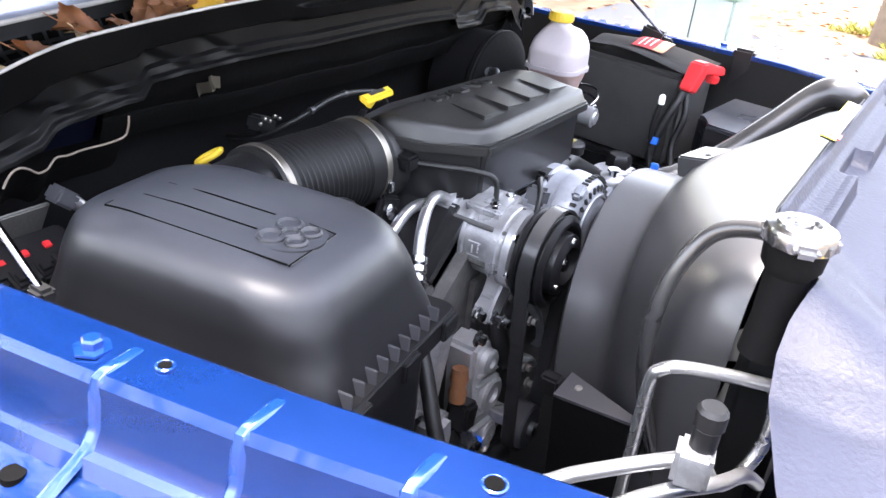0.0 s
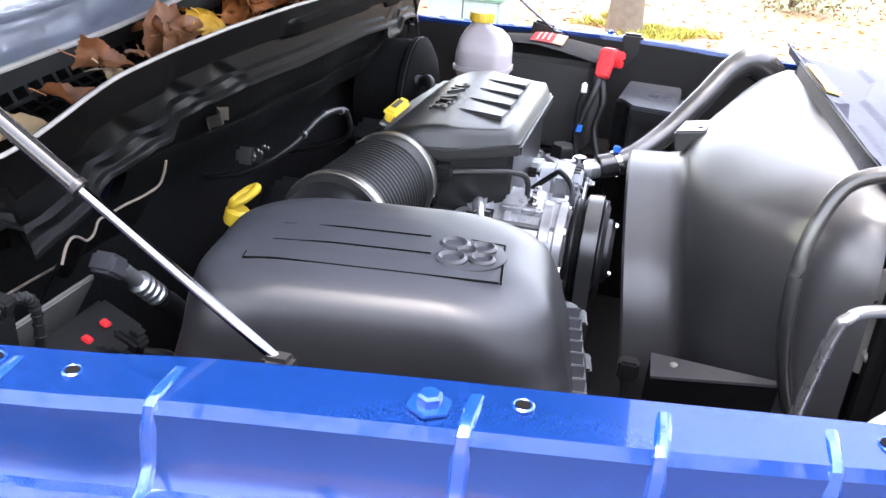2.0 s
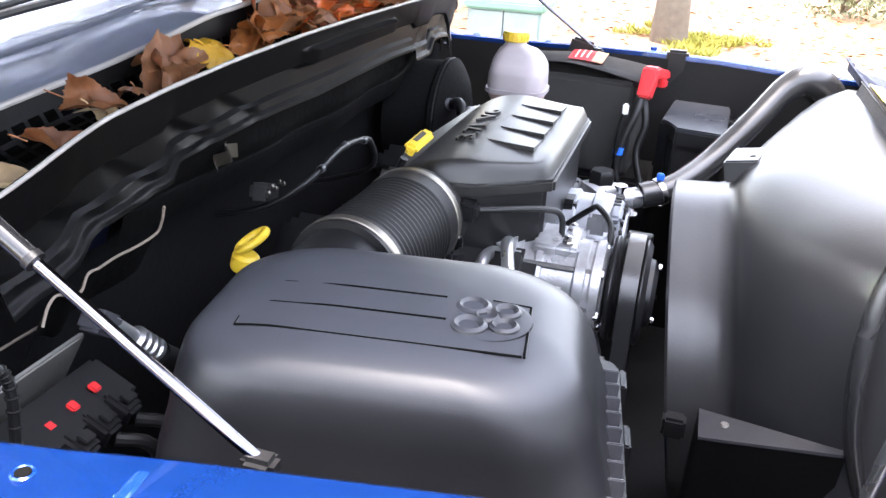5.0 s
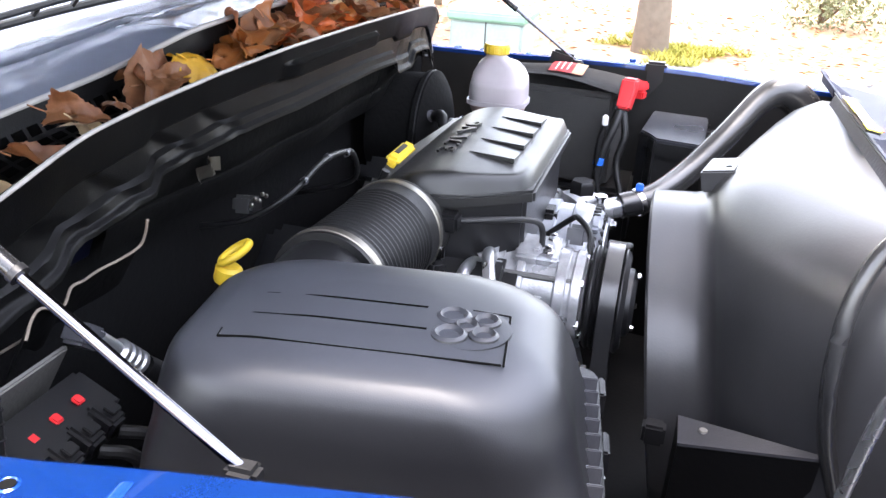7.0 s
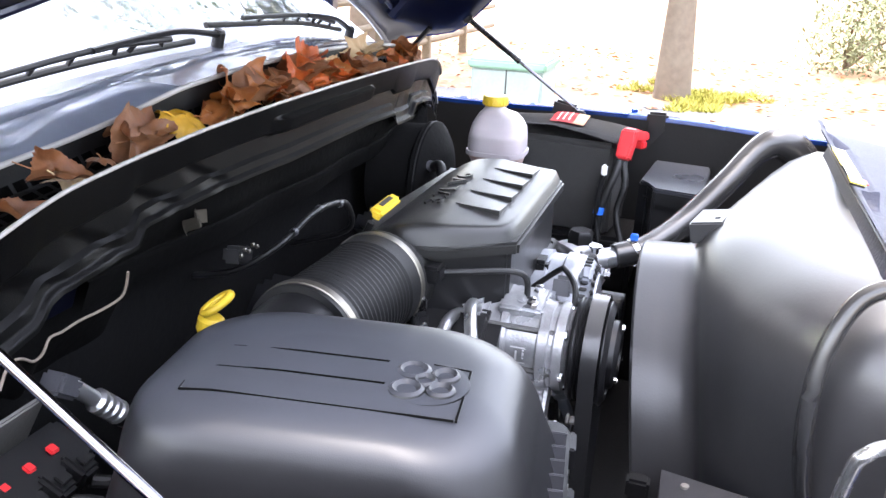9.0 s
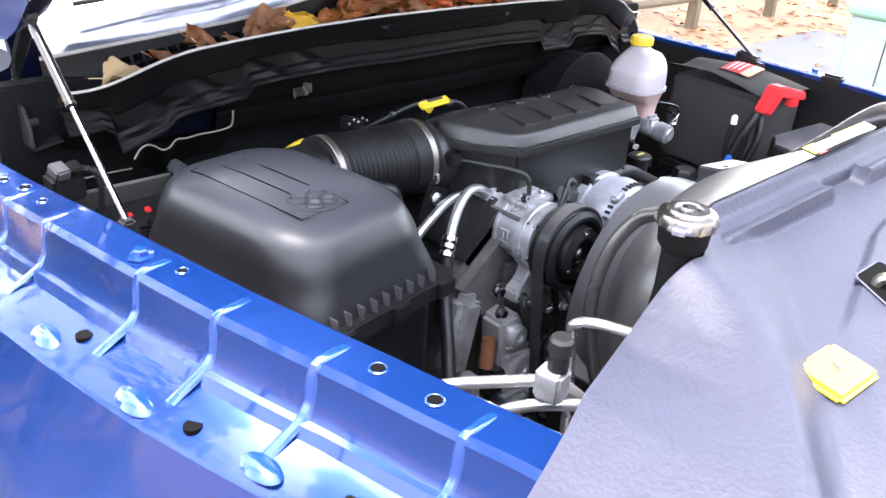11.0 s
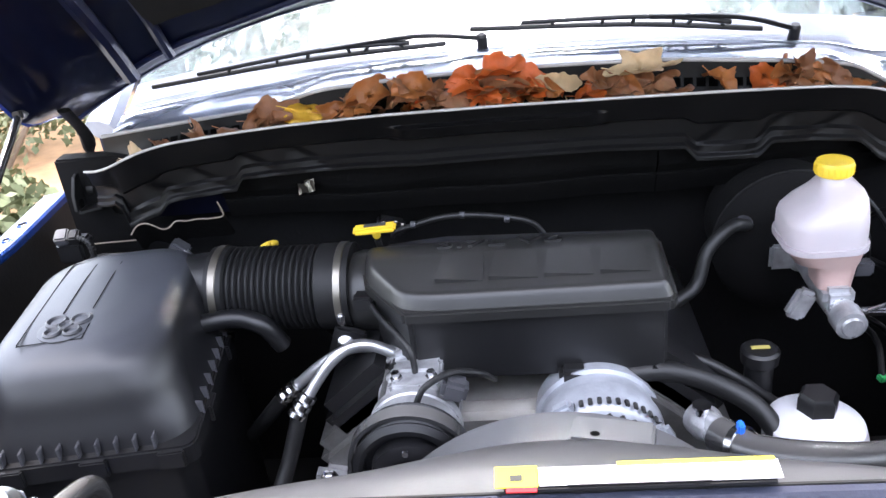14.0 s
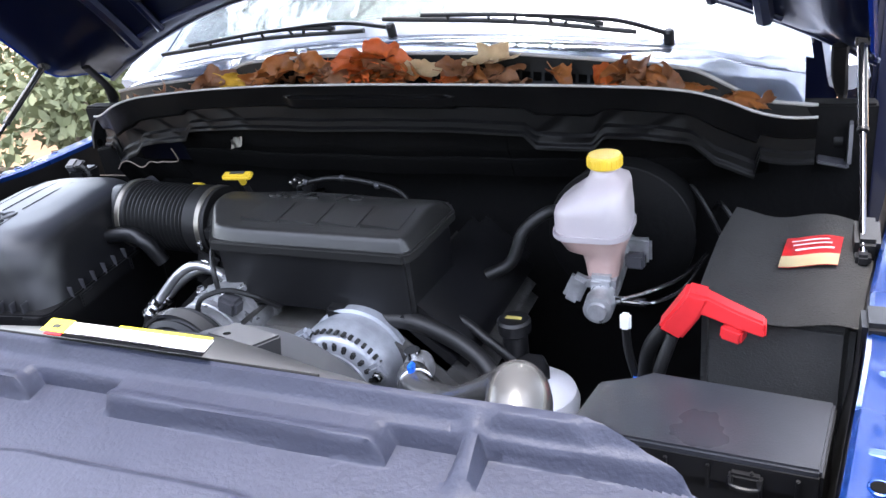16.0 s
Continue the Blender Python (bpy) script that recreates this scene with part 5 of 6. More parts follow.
def dipsticks():
    d = thing("oil_dipstick", (-0.15, 0.66, 1.0), "yellow dipstick handle on a thin tube", "dipstick")
    part("tube", tube([(-0.145, 0.72, 0.9), (-0.15, 0.67, 1.05), (-0.152, 0.64, 1.12)], 0.0055, 10, 4), BLACK, d)
    part("handle", box((-0.15, 0.62, 1.146), (0.066, 0.019, 0.011), 0.004, turn(18, -4, -3)), YELLOW, d, "yellow bar handle")
    part("stem", tube([(-0.151, 0.634, 1.127), (-0.149, 0.623, 1.146)], 0.0062, 10, 1), YELLOW, d)
    part("handle_mark", box((-0.149, 0.62, 1.1522), (0.034, 0.007, 0.0015), 0.0005, turn(18, -4, -3)), INK, d)
    e = thing("transmission_dipstick", (-0.355, 0.755, 0.95), "yellow ring-handled dipstick by the firewall", "dipstick")
    part("tube", tube([(-0.10, 0.79, 0.60), (-0.26, 0.82, 0.78), (-0.35, 0.79, 0.95), (-0.364, 0.765, 1.03)], 0.0065, 10, 4), BLACK, e)
    part("cap", lathe([(0.015, 0), (0.0165, 0.004), (0.0165, 0.018), (0.012, 0.022), (0.0001, 0.022)], (-0.365, 0.765, 1.026), (0.05, -0.25, 1), 20), YELLOW, e)
    loop = [Vector((-0.363, 0.752, 1.065)) + 0.02 * math.cos(t) * Vector((0.35, -0.75, 0.55)) + 0.012 * math.sin(t) * Vector((0.9, 0.4, 0.1)) for t in [2 * math.pi * k / 14 for k in range(15)]]
    part("ring", tube(loop, 0.005, 10, 2), YELLOW, e)


def brake_reservoir():
    r = thing("brake_fluid_reservoir", (0.52, 0.6, 1.02), "milky brake fluid reservoir with a yellow screw cap", "reservoir")
    cx, cy = 0.507, 0.628

    def ring(z, hx, hy, ox=0.0, oy=0.0, k=0.6):
        return [(cx + ox + x, cy + oy + y, z) for x, y in rounded(hx, hy, min(hx, hy) * k, 5)]

    def tilt(pts, a):
        return [(x, y, z - a * max(0, 0.5 - (x - cx) / 0.1)) for x, y, z in pts]

    part("upper_shell", loft([ring(1.086, 0.056, 0.058, -0.005), ring(1.115, 0.056, 0.057, -0.005), tilt(ring(1.135, 0.054, 0.055, -0.005), 0.012), tilt(ring(1.15, 0.047, 0.05, 0.001, 0.004), 0.018), tilt(ring(1.16, 0.032, 0.04, 0.012, 0.008), 0.014),
                              tilt(ring(1.165, 0.023, 0.026, 0.011, 0.013), 0.004), ring(1.17, 0.021, 0.021, 0.01, 0.014, 0.98), ring(1.18, 0.021, 0.021, 0.01, 0.014, 0.98)]), MILK, r, "milky translucent shell", 50)
    part("seam", loft([ring(1.078, 0.055, 0.057, -0.005), ring(1.078, 0.059, 0.061, -0.005), ring(1.087, 0.059, 0.061, -0.005), ring(1.087, 0.055, 0.057, -0.005)], False), MILK, r)
    part("lower_shell", loft([ring(1.012, 0.024, 0.03, 0.012, -0.012), ring(1.036, 0.027, 0.034, 0.012, -0.01), ring(1.05, 0.03, 0.04, 0.011, -0.006), ring(1.056, 0.046, 0.05, 0.0), ring(1.079, 0.055, 0.057, -0.005)]), FLUID, r, "lower shell with brown fluid showing", 50)
    prof = [(0.0245, 1.174), (0.0262, 1.176), (0.0262, 1.190), (0.0245, 1.194), (0.0001, 1.194)]
    cap = part("cap", lathe(prof, (cx + 0.01, cy + 0.014, 0), segs=28), YELLOW, r, "yellow ribbed screw cap")
    for i in range(20):
        t = 2 * math.pi * i / 20
        part("grip_rib", box((cx + 0.01 + 0.0262 * math.cos(t), cy + 0.014 + 0.0262 * math.sin(t), 1.183), (0.002, 0.002, 0.013), 0.0006), YELLOW, cap)
    m = thing("brake_master_cylinder", (0.52, 0.6, 0.95), "cast aluminium brake master cylinder", "master cylinder")
    part("barrel", lathe([(0.0001, -0.004), (0.014, -0.004), (0.016, 0), (0.022, 0.002), (0.023, 0.03), (0.02, 0.034), (0.022, 0.08), (0.02, 0.19), (0.03, 0.195), (0.03, 0.21)], (0.524, 0.53, 0.985), (-0.02, 1, 0.06), 28), ALU, m)
    part("flange", box((0.518, 0.722, 1.0), (0.11, 0.012, 0.045), 0.006), ALU, m)
    for x in (0.505, 0.54):
        part("outlet", tube([(x, 0.57, 0.985), (x + 0.05, 0.56, 0.99)], 0.007, 10, 1), STEEL, m)
    part("reservoir_neck", box((0.52, 0.60, 1.006), (0.045, 0.06, 0.03), 0.008), ALU, m)
    for dz in (0, 0.02):
        part("brake_line", tube([(0.55, 0.56, 0.99), (0.60, 0.56, 0.992 + dz), (0.64, 0.60, 1.0 + dz), (0.66, 0.72, 1.0)], 0.003, 8, 5), STEEL, m)
    part("bracket", box((0.475, 0.60, 0.985), (0.03, 0.02, 0.05), 0.006, turn(0, 25, 0)), ALU, m)
    part("level_plug", box((0.565, 0.62, 1.03), (0.03, 0.02, 0.024), 0.004), GREY, m)
    b = thing("brake_booster", (0.51, 0.8, 0.9), "black round brake booster on the firewall", "brake booster")
    part("drum", lathe([(0.03, 0), (0.06, 0.002), (0.10, 0.016), (0.122, 0.03), (0.126, 0.034), (0.126, 0.05), (0.12, 0.055), (0.115, 0.15)], (0.51, 0.735, 1.0), (0, 1, 0), 48), WALL, b)
    part("rim", tube([(0.51 + 0.125 * math.cos(k * math.pi / 16), 0.775, 1.0 + 0.125 * math.sin(k * math.pi / 16)) for k in range(33)], 0.0025, 8, 1), DARK, b, "rolled rim")
    part("vacuum_hose", tube([(0.43, 0.745, 1.05), (0.40, 0.72, 1.06), (0.36, 0.70, 1.03), (0.34, 0.68, 0.98), (0.3, 0.66, 0.96)], 0.011, 12, 6), RUBBER, b)
    part("check_valve", lathe([(0.012, 0), (0.014, 0.004), (0.01, 0.02), (0.0001, 0.022)], (0.43, 0.76, 1.05), (0, -1, 0), 14), GREY, b)


def battery():
    b = thing("battery", (0.77, 0.51, 0.86), "battery in a dark felt jacket with a red terminal cover", "battery")
    rot = turn(0, 0, -6)
    c = Vector((0.785, 0.525, 0))
    jacket = box(c + Vector((0, 0, 0.97)), (0.175, 0.265, 0.22), 0.012, rot, 3)
    part("jacket", jacket, JACKET, b)

    def flap(u, v):
        x, y = (u - 0.5) * 0.19, (v - 0.5) * 0.29
        z = 1.095 + 0.006 * math.sin(9 * u + 2 * v) - 0.012 * (1 - v) ** 3 + 0.01 * (1 - abs(2 * v - 1.1))
        return c + rot @ Vector((x, y, 0)) + Vector((0, 0, z))

    part("flap", sheet(flap, 14, 18, 0.004), JACKET, b, "loose felt top flap")
    lab = part("label", sheet(lambda u, v: flap(0.44 + 0.36 * u, 0.38 + 0.28 * v) + Vector((0, 0, 0.005)), 6, 4, 0.0008), RED, b, "red and tan warning label")
    part("label_band", sheet(lambda u, v: flap(0.44 + 0.36 * u, 0.38 + 0.09 * v) + Vector((0, 0, 0.0062)), 6, 2, 0.0006), mat("tan_ink", (0.5, 0.42, 0.25), 0.5), lab)
    for i in range(3):
        part("label_bar", sheet(lambda u, v: flap(0.52 + 0.24 * u - 0.02 * i, 0.51 + 0.045 * i + 0.014 * v) + Vector((0, 0, 0.0062)), 5, 1, 0.0005), PAPER, lab)
    bar = loft([[(0.678, 0.392, 1.096), (0.678, 0.362, 1.094), (0.68, 0.365, 1.12), (0.68, 0.388, 1.121)], [(0.70, 0.385, 1.094), (0.70, 0.354, 1.092), (0.70, 0.357, 1.117), (0.70, 0.38, 1.118)],
                [(0.73, 0.376, 1.088), (0.73, 0.345, 1.086), (0.73, 0.348, 1.108), (0.73, 0.37, 1.109)], [(0.764, 0.363, 1.084), (0.764, 0.336, 1.082), (0.763, 0.338, 1.101), (0.763, 0.356, 1.102)]])
    bmesh.ops.bevel(bar, geom=bar.edges[:], offset=0.003, segments=2, affect="EDGES")
    t = part("terminal_cover", bar, RED, b, "red plastic terminal cover")
    arm = loft([[(0.672, 0.394, 1.121), (0.672, 0.362, 1.119), (0.70, 0.355, 1.118), (0.70, 0.385, 1.12)], [(0.66, 0.396, 1.1), (0.66, 0.362, 1.098), (0.69, 0.357, 1.09), (0.69, 0.39, 1.092)], [(0.637, 0.398, 1.064), (0.637, 0.37, 1.062), (0.666, 0.365, 1.05), (0.666, 0.394, 1.052)]])
    bmesh.ops.bevel(arm, geom=arm.edges[:], offset=0.004, segments=2, affect="EDGES")
    part("cover_arm", arm, RED, t)
    part("cover_step", box((0.728, 0.353, 1.078), (0.026, 0.022, 0.018), 0.003, turn(0, 6, -18)), RED, t)
    part("cable", tube([(0.645, 0.388, 1.055), (0.625, 0.395, 1.02), (0.615, 0.41, 0.97), (0.61, 0.42, 0.9)], 0.010, 12, 6), RUBBER, b, "thick black cable")
    part("cable", tube([(0.655, 0.38, 1.05), (0.64, 0.37, 1.0), (0.63, 0.38, 0.94), (0.6, 0.36, 0.88)], 0.008, 12, 6), RUBBER, b)
    part("tape", lathe([(0.0115, -0.008), (0.0118, 0), (0.0115, 0.008)], (0.609, 0.417, 0.948), (0.05, -0.1, 1), 14), BLUEP, b, "blue tape")
    w = thing("white_connector", (0.59, 0.412, 1.02), "small white plastic connector on a black wire", "connector")
    part("plug", box((0.59, 0.412, 1.043), (0.014, 0.012, 0.024), 0.003), WHITE, w)
    part("wire", tube([(0.59, 0.412, 1.035), (0.592, 0.42, 0.99), (0.605, 0.42, 0.93), (0.6, 0.41, 0.88)], 0.006, 10, 5), RUBBER, w)
    tr = thing("battery_tray", (0.77, 0.5, 0.7), "black battery tray under the jacket", "tray")
    part("tray", box((0.775, 0.49, 0.80), (0.2, 0.3, 0.13), 0.01), BLACK, tr)
    k = thing("hold_down_block", (0.865, 0.36, 1.0), "black plastic block beside the battery", "block")
    part("block", box((0.872, 0.33, 1.06), (0.03, 0.05, 0.14), 0.006), BLACK, k)
    part("block", box((0.872, 0.56, 1.08), (0.03, 0.06, 0.11), 0.006, turn(12, 0, 0)), BLACK, k)


def fuse_box():
    f = thing("fuse_box", (0.7, 0.26, 0.95), "black fuse box with a flat grey lid and clips", "fuse box")
    out = [(0.56, 0.205), (0.828, 0.193), (0.843, 0.322), (0.637, 0.34), (0.62, 0.318), (0.577, 0.305)]
    part("body", prism([(x, y) for x, y in out], 0.86, 0.99, 0.004), BLACK, f)
    lid = part("lid", prism([(x, y) for x, y in out], 0.975, 1.016, 0.004), BLACK, f, "black lid with a grey top")
    part("lid_top", prism([(0.7 + (x - 0.7) * 0.985, 0.26 + (y - 0.26) * 0.97) for x, y in out], 1.012, 1.0205, 0.003), FUSELID, lid, "flat grey lid panel")
    for k in range(6):
        part("lid_rib", box((0.585 + 0.044 * k, 0.2 - 0.002 * k, 0.994), (0.004, 0.006, 0.03), 0.001), BLACK, lid)
    for x in (0.625, 0.755):
        p = (x, 0.205 - (x - 0.56) * 0.045 - 0.004, 0.988)
        part("clip", box(p, (0.034, 0.012, 0.036), 0.003, turn(0, 0, -4)), BLACK, lid)
        part("clip_loop", tube([(x - 0.014, p[1] - 0.007, 1.006), (x - 0.012, p[1] - 0.012, 0.996), (x + 0.012, p[1] - 0.013, 0.996), (x + 0.014, p[1] - 0.008, 1.006)], 0.003, 8, 3), BLACK, lid)
    return f


def reservoirs():
    p = thing("power_steering_reservoir", (0.447, 0.43, 0.85), "white power steering reservoir with a black cap", "reservoir")
    part("bottle", lathe([(0.03, 0.80), (0.055, 0.84), (0.066, 0.868), (0.068, 0.886), (0.063, 0.902), (0.048, 0.914), (0.03, 0.921), (0.022, 0.926)], (0.449, 0.43, 0), segs=36), BOTTLE, p)
    part("cap", lathe([(0.024, 0.922), (0.027, 0.925), (0.027, 0.944), (0.022, 0.951), (0.0001, 0.951)], (0.449, 0.43, 0), segs=6), BLACK, p, "black ribbed cap")
    o = thing("oil_filler_cap", (0.396, 0.517, 0.9), "black oil filler neck with a worn yellow mark", "filler cap")
    part("neck", lathe([(0.02, 0.88), (0.02, 0.94), (0.026, 0.945), (0.027, 0.963), (0.023, 0.967), (0.0001, 0.967)], (0.396, 0.517, 0), segs=24), BLACK, o)
    part("mark", box((0.396, 0.517, 0.968), (0.026, 0.008, 0.0014), 0.0005), mat("worn_yellow_ink", (0.4, 0.34, 0.1), 0.6), o)
    t = thing("thermostat_housing", (0.29, 0.37, 0.9), "cast aluminium thermostat housing with a hose clamp", "thermostat housing")
    part("housing", lathe([(0.022, 0), (0.024, 0.02), (0.02, 0.03), (0.019, 0.06)], (0.285, 0.40, 0.943), (0.35, -0.9, 0.2), 20), ALU, t)
    part("bleed_screw", lathe([(0.008, 0), (0.008, 0.016), (0.012, 0.018), (0.012, 0.022), (0.0001, 0.022)], (0.285, 0.38, 0.957), (0, 0, 1), 12), STEEL, t)
    h = thing("radiator_hose", (0.45, 0.2, 1.0), "thick black upper radiator hose", "hose")
    line = [(0.30, 0.345, 0.958), (0.335, 0.29, 0.972), (0.415, 0.23, 1.008), (0.485, 0.165, 1.075), (0.535, 0.118, 1.128), (0.556, 0.078, 1.146), (0.563, 0.034, 1.118), (0.558, 0.006, 1.05)]
    part("hose", tube(line, 0.024, 20, 8, radii=lambda s: 1 + 0.35 * ease((s - 0.5) / 0.25)), HOSE, h)
    cl = part("clamp", lathe([(0.0245, -0.006), (0.027, -0.005), (0.027, 0.005), (0.0245, 0.006)], (0.318, 0.315, 0.964), (0.6, -0.75, 0.3), 24, cap=False), STEEL, h, "bright spring clamp")
    part("clamp_tab", box((0.316, 0.315, 0.994), (0.008, 0.014, 0.014), 0.002), BLUEP, cl)
    for k, (line, r) in enumerate((([(0.2, 0.46, 0.975), (0.26, 0.46, 0.975), (0.33, 0.46, 0.945), (0.38, 0.44, 0.915), (0.41, 0.40, 0.87)], 0.0145), ([(0.22, 0.52, 0.965), (0.30, 0.52, 0.955), (0.36, 0.50, 0.93), (0.42, 0.50, 0.88)], 0.008))):
        x = thing("heater_hose", line[2], "black rubber hose along the engine", "hose")
        part("hose", tube(line, r, 14, 6), RUBBER, x)


def passenger_corner():
    m = thing("wiring_module", (-0.63, 0.81, 0.95), "black wiring module with three red locking tabs", "wiring module")
    tip = turn(28, 0, 0)
    part("case", box((-0.64, 0.815, 0.962), (0.17, 0.06, 0.06), 0.006, tip), BLACK, m)
    part("plate", box((-0.665, 0.85, 0.995), (0.2, 0.006, 0.085), 0.002, turn(30, 0, 0)), PLATE, m, "grey mounting plate")
    part("plate_edge", tube([(-0.76, 0.87, 1.035), (-0.66, 0.872, 1.037), (-0.56, 0.87, 1.036)], 0.0015, 8, 2), FOAM, m, "tan sealing strip")
    for i in range(3):
        x = -0.593 - 0.031 * i
        z = 0.991 - 0.0025 * i
        part("lock_tab", box((x, 0.80, z), (0.0105, 0.011, 0.005), 0.0015, tip), RED, m, "red locking tab")
        part("plug", box((x + 0.006, 0.778, z - 0.022), (0.024, 0.034, 0.03), 0.004, tip), BLACK, m)
        part("plug_rib", box((x + 0.006, 0.766, z - 0.006), (0.014, 0.012, 0.005), 0.001, tip), BLACK, m)
        part("loom", tube([(x + 0.01, 0.765, z - 0.035), (x + 0.03, 0.74, z - 0.05), (x + 0.045, 0.735, z - 0.11)], 0.007, 10, 4), RUBBER, m)
    for k in range(3):
        part("loom", tube([(-0.56 + 0.02 * k, 0.77, 0.90), (-0.57 + 0.03 * k, 0.74, 0.93 - 0.01 * k), (-0.60 + 0.02 * k, 0.70, 0.90)], 0.006, 8, 4), HOSE, m)
    r = thing("refrigerant_fitting", (-0.5, 0.8, 0.98), "ribbed silver refrigerant fitting", "fitting")
    a, b = Vector((-0.545, 0.812, 1.035)), Vector((-0.48, 0.80, 0.962))
    d = (b - a).normalized()
    part("block", box(a + Vector((-0.008, 0.006, 0.004)), (0.034, 0.03, 0.024), 0.004, turn(0, 40, 0)), GREY, r)
    part("pipe", tube([a, lerp(a, b, 0.5)], 0.009, 12, 1), TUBE, r)
    ribs = [(0.0095, 0.0)]
    for k in range(4):
        ribs += [(0.014, 0.003 + 0.011 * k), (0.014, 0.009 + 0.011 * k), (0.0105, 0.011 + 0.011 * k)]
    part("ferrule", lathe(ribs, lerp(a, b, 0.38), d, 18), TUBE, r)
    part("hose", tube([lerp(a, b, 0.9), b + d * 0.03, b + d * 0.06 + Vector((0.02, 0.01, -0.05))], 0.013, 12, 5), RUBBER, r)
    s = thing("hood_switch", (-0.755, 0.8, 1.05), "grey latch switch with a black corrugated cable", "switch")
    part("case", box((-0.755, 0.80, 1.086), (0.024, 0.03, 0.018), 0.003, turn(20, 0, 10)), GREY, s)
    part("plug", box((-0.732, 0.80, 1.085), (0.018, 0.026, 0.018), 0.003, turn(20, 0, 10)), BLACK, s)
    part("foot", box((-0.745, 0.815, 1.055), (0.05, 0.05, 0.04), 0.005), BLACK, s)
    wire = smooth_line([(-0.725, 0.795, 1.086), (-0.705, 0.79, 1.078), (-0.70, 0.788, 1.05), (-0.706, 0.79, 0.99), (-0.712, 0.795, 0.93)], 8)
    part("cable", tube(wire, 0.0048, 10, 1), RUBBER, s)
    for p, q in zip(wire[2:-1:2], wire[3::2]):
        part("ridge", lathe([(0.0048, -0.0012), (0.0062, -0.0006), (0.0062, 0.0006), (0.0048, 0.0012)], p, Vector(q) - Vector(p), 10, cap=False), RUBBER, s)
    c = thing("fir_tree_clip", (-0.297, 0.80, 1.136), "small bent metal clip on the cowl", "clip")
    part("leaf_spring", sheet(lambda u, v: Vector((-0.315 + 0.03 * u, 0.822 + 0.006 * math.sin(6 * u + 2 * v), 1.125 + 0.02 * v + 0.008 * u)), 6, 4, 0.002), BAND, c)
    part("leaf_spring", sheet(lambda u, v: Vector((-0.30 + 0.018 * u, 0.818 + 0.006 * math.sin(4 * u), 1.135 + 0.018 * v)), 4, 4, 0.002), BAND, c)


def lines_front():
    a = thing("refrigerant_lines", (-0.5, 0.0, 0.9), "bent silver aluminium refrigerant lines by the radiator", "pipes")
    for pts in ([(-0.395, 0.062, 0.86), (-0.41, 0.058, 0.96), (-0.43, 0.053, 1.05), (-0.433, 0.045, 1.07), (-0.42, 0.025, 1.075), (-0.39, -0.03, 1.07), (-0.375, -0.055, 1.058), (-0.375, -0.06, 1.0), (-0.40, -0.05, 0.97), (-0.47, -0.04, 1.0), (-0.53, -0.03, 1.06), (-0.555, -0.025, 1.08)],
                [(-0.70, 0.25, 1.045), (-0.668, 0.14, 1.05), (-0.645, 0.08, 1.055), (-0.61, 0.05, 1.06), (-0.575, 0.01, 1.07), (-0.562, -0.015, 1.08)],
                [(-0.64, 0.04, 1.0), (-0.60, 0.02, 1.03), (-0.575, -0.01, 1.05), (-0.54, -0.045, 1.055), (-0.48, -0.06, 1.03), (-0.43, -0.07, 0.99)]):
        part("line", tube(pts, 0.0068, 14, 6), TUBE, a)
    part("block", box((-0.565, -0.027, 1.085), (0.03, 0.03, 0.036), 0.004, turn(0, 0, 12)), ALU, a, "machined port block")
    part("collar", lathe([(0.011, -0.008), (0.0125, -0.006), (0.0125, 0.006), (0.011, 0.008)], (-0.662, 0.12, 1.051), (0.35, -0.9, 0.05), 14), BAND, a)
    part("port_cap", lathe([(0.009, 1.1), (0.011, 1.102), (0.011, 1.122), (0.0128, 1.124), (0.0128, 1.138), (0.010, 1.142), (0.0001, 1.142)], (-0.563, -0.03, 0), segs=12), BLACK, a, "black service port cap")
    k = thing("radiator_strap", (-0.335, -0.012, 0.96), "grey zinc strap with a torn paper tag on the radiator tank", "strap")
    part("strap", box((-0.335, -0.012, 1.02), (0.004, 0.02, 0.12), 0.001, turn(10, 4, 0)), PLATE, k)
    part("tag", prism([(0.0, 0.0), (0.028, -0.012), (0.026, 0.026), (0.004, 0.04)], 0, 0.002, 0.0004, m=Matrix.Translation((-0.338, -0.02, 1.06)) @ Matrix(((0, 0, 1, 0), (1, 0, 0, 0), (0, 1, 0, 0), (0, 0, 0, 1)))), PLATE, k, "torn grey tag")
    part("clip", lathe([(0.008, 0), (0.008, 0.016), (0.005, 0.02), (0.0001, 0.02)], (-0.335, -0.015, 0.985), (-1, 0, 0.1), 12), ZINC, k)
    h = thing("overflow_hose", (-0.4, 0.03, 0.9), "thin black overflow hose looping from the radiator cap", "hose")
    part("hose", tube([(-0.34, -0.03, 1.195), (-0.325, 0.012, 1.196), (-0.325, 0.055, 1.175), (-0.34, 0.08, 1.12), (-0.35, 0.085, 1.04), (-0.34, 0.07, 0.95), (-0.33, 0.04, 0.86), (-0.36, 0.03, 0.8)], 0.0095, 12, 8), HOSE, h)
    part("clamp", lathe([(0.01, -0.004), (0.0115, -0.003), (0.0115, 0.003), (0.01, 0.004)], (-0.332, -0.008, 1.197), (0.3, 0.9, 0), 14, cap=False), BLUEP, h)
    l = thing("caution_label", (0.14, 0.0, 1.2), "white and yellow caution label on the radiator rail", "label")
    lx0, lx1 = 0.073, 0.258
    lean = turn(10, 0, 0)
    at = Vector((0, 0.012, 1.2025))

    def flat(x, v, h, sx, sv, sh):
        return box(at + Vector((x, 0, 0)) + lean @ Vector((0, v, h)), (sx, sv, sh), 0, lean)

    part("backing", flat((lx0 + lx1) / 2 - 0.016, 0.004, -0.004, lx1 - lx0 + 0.024, 0.02, 0.003), BLACK, l)
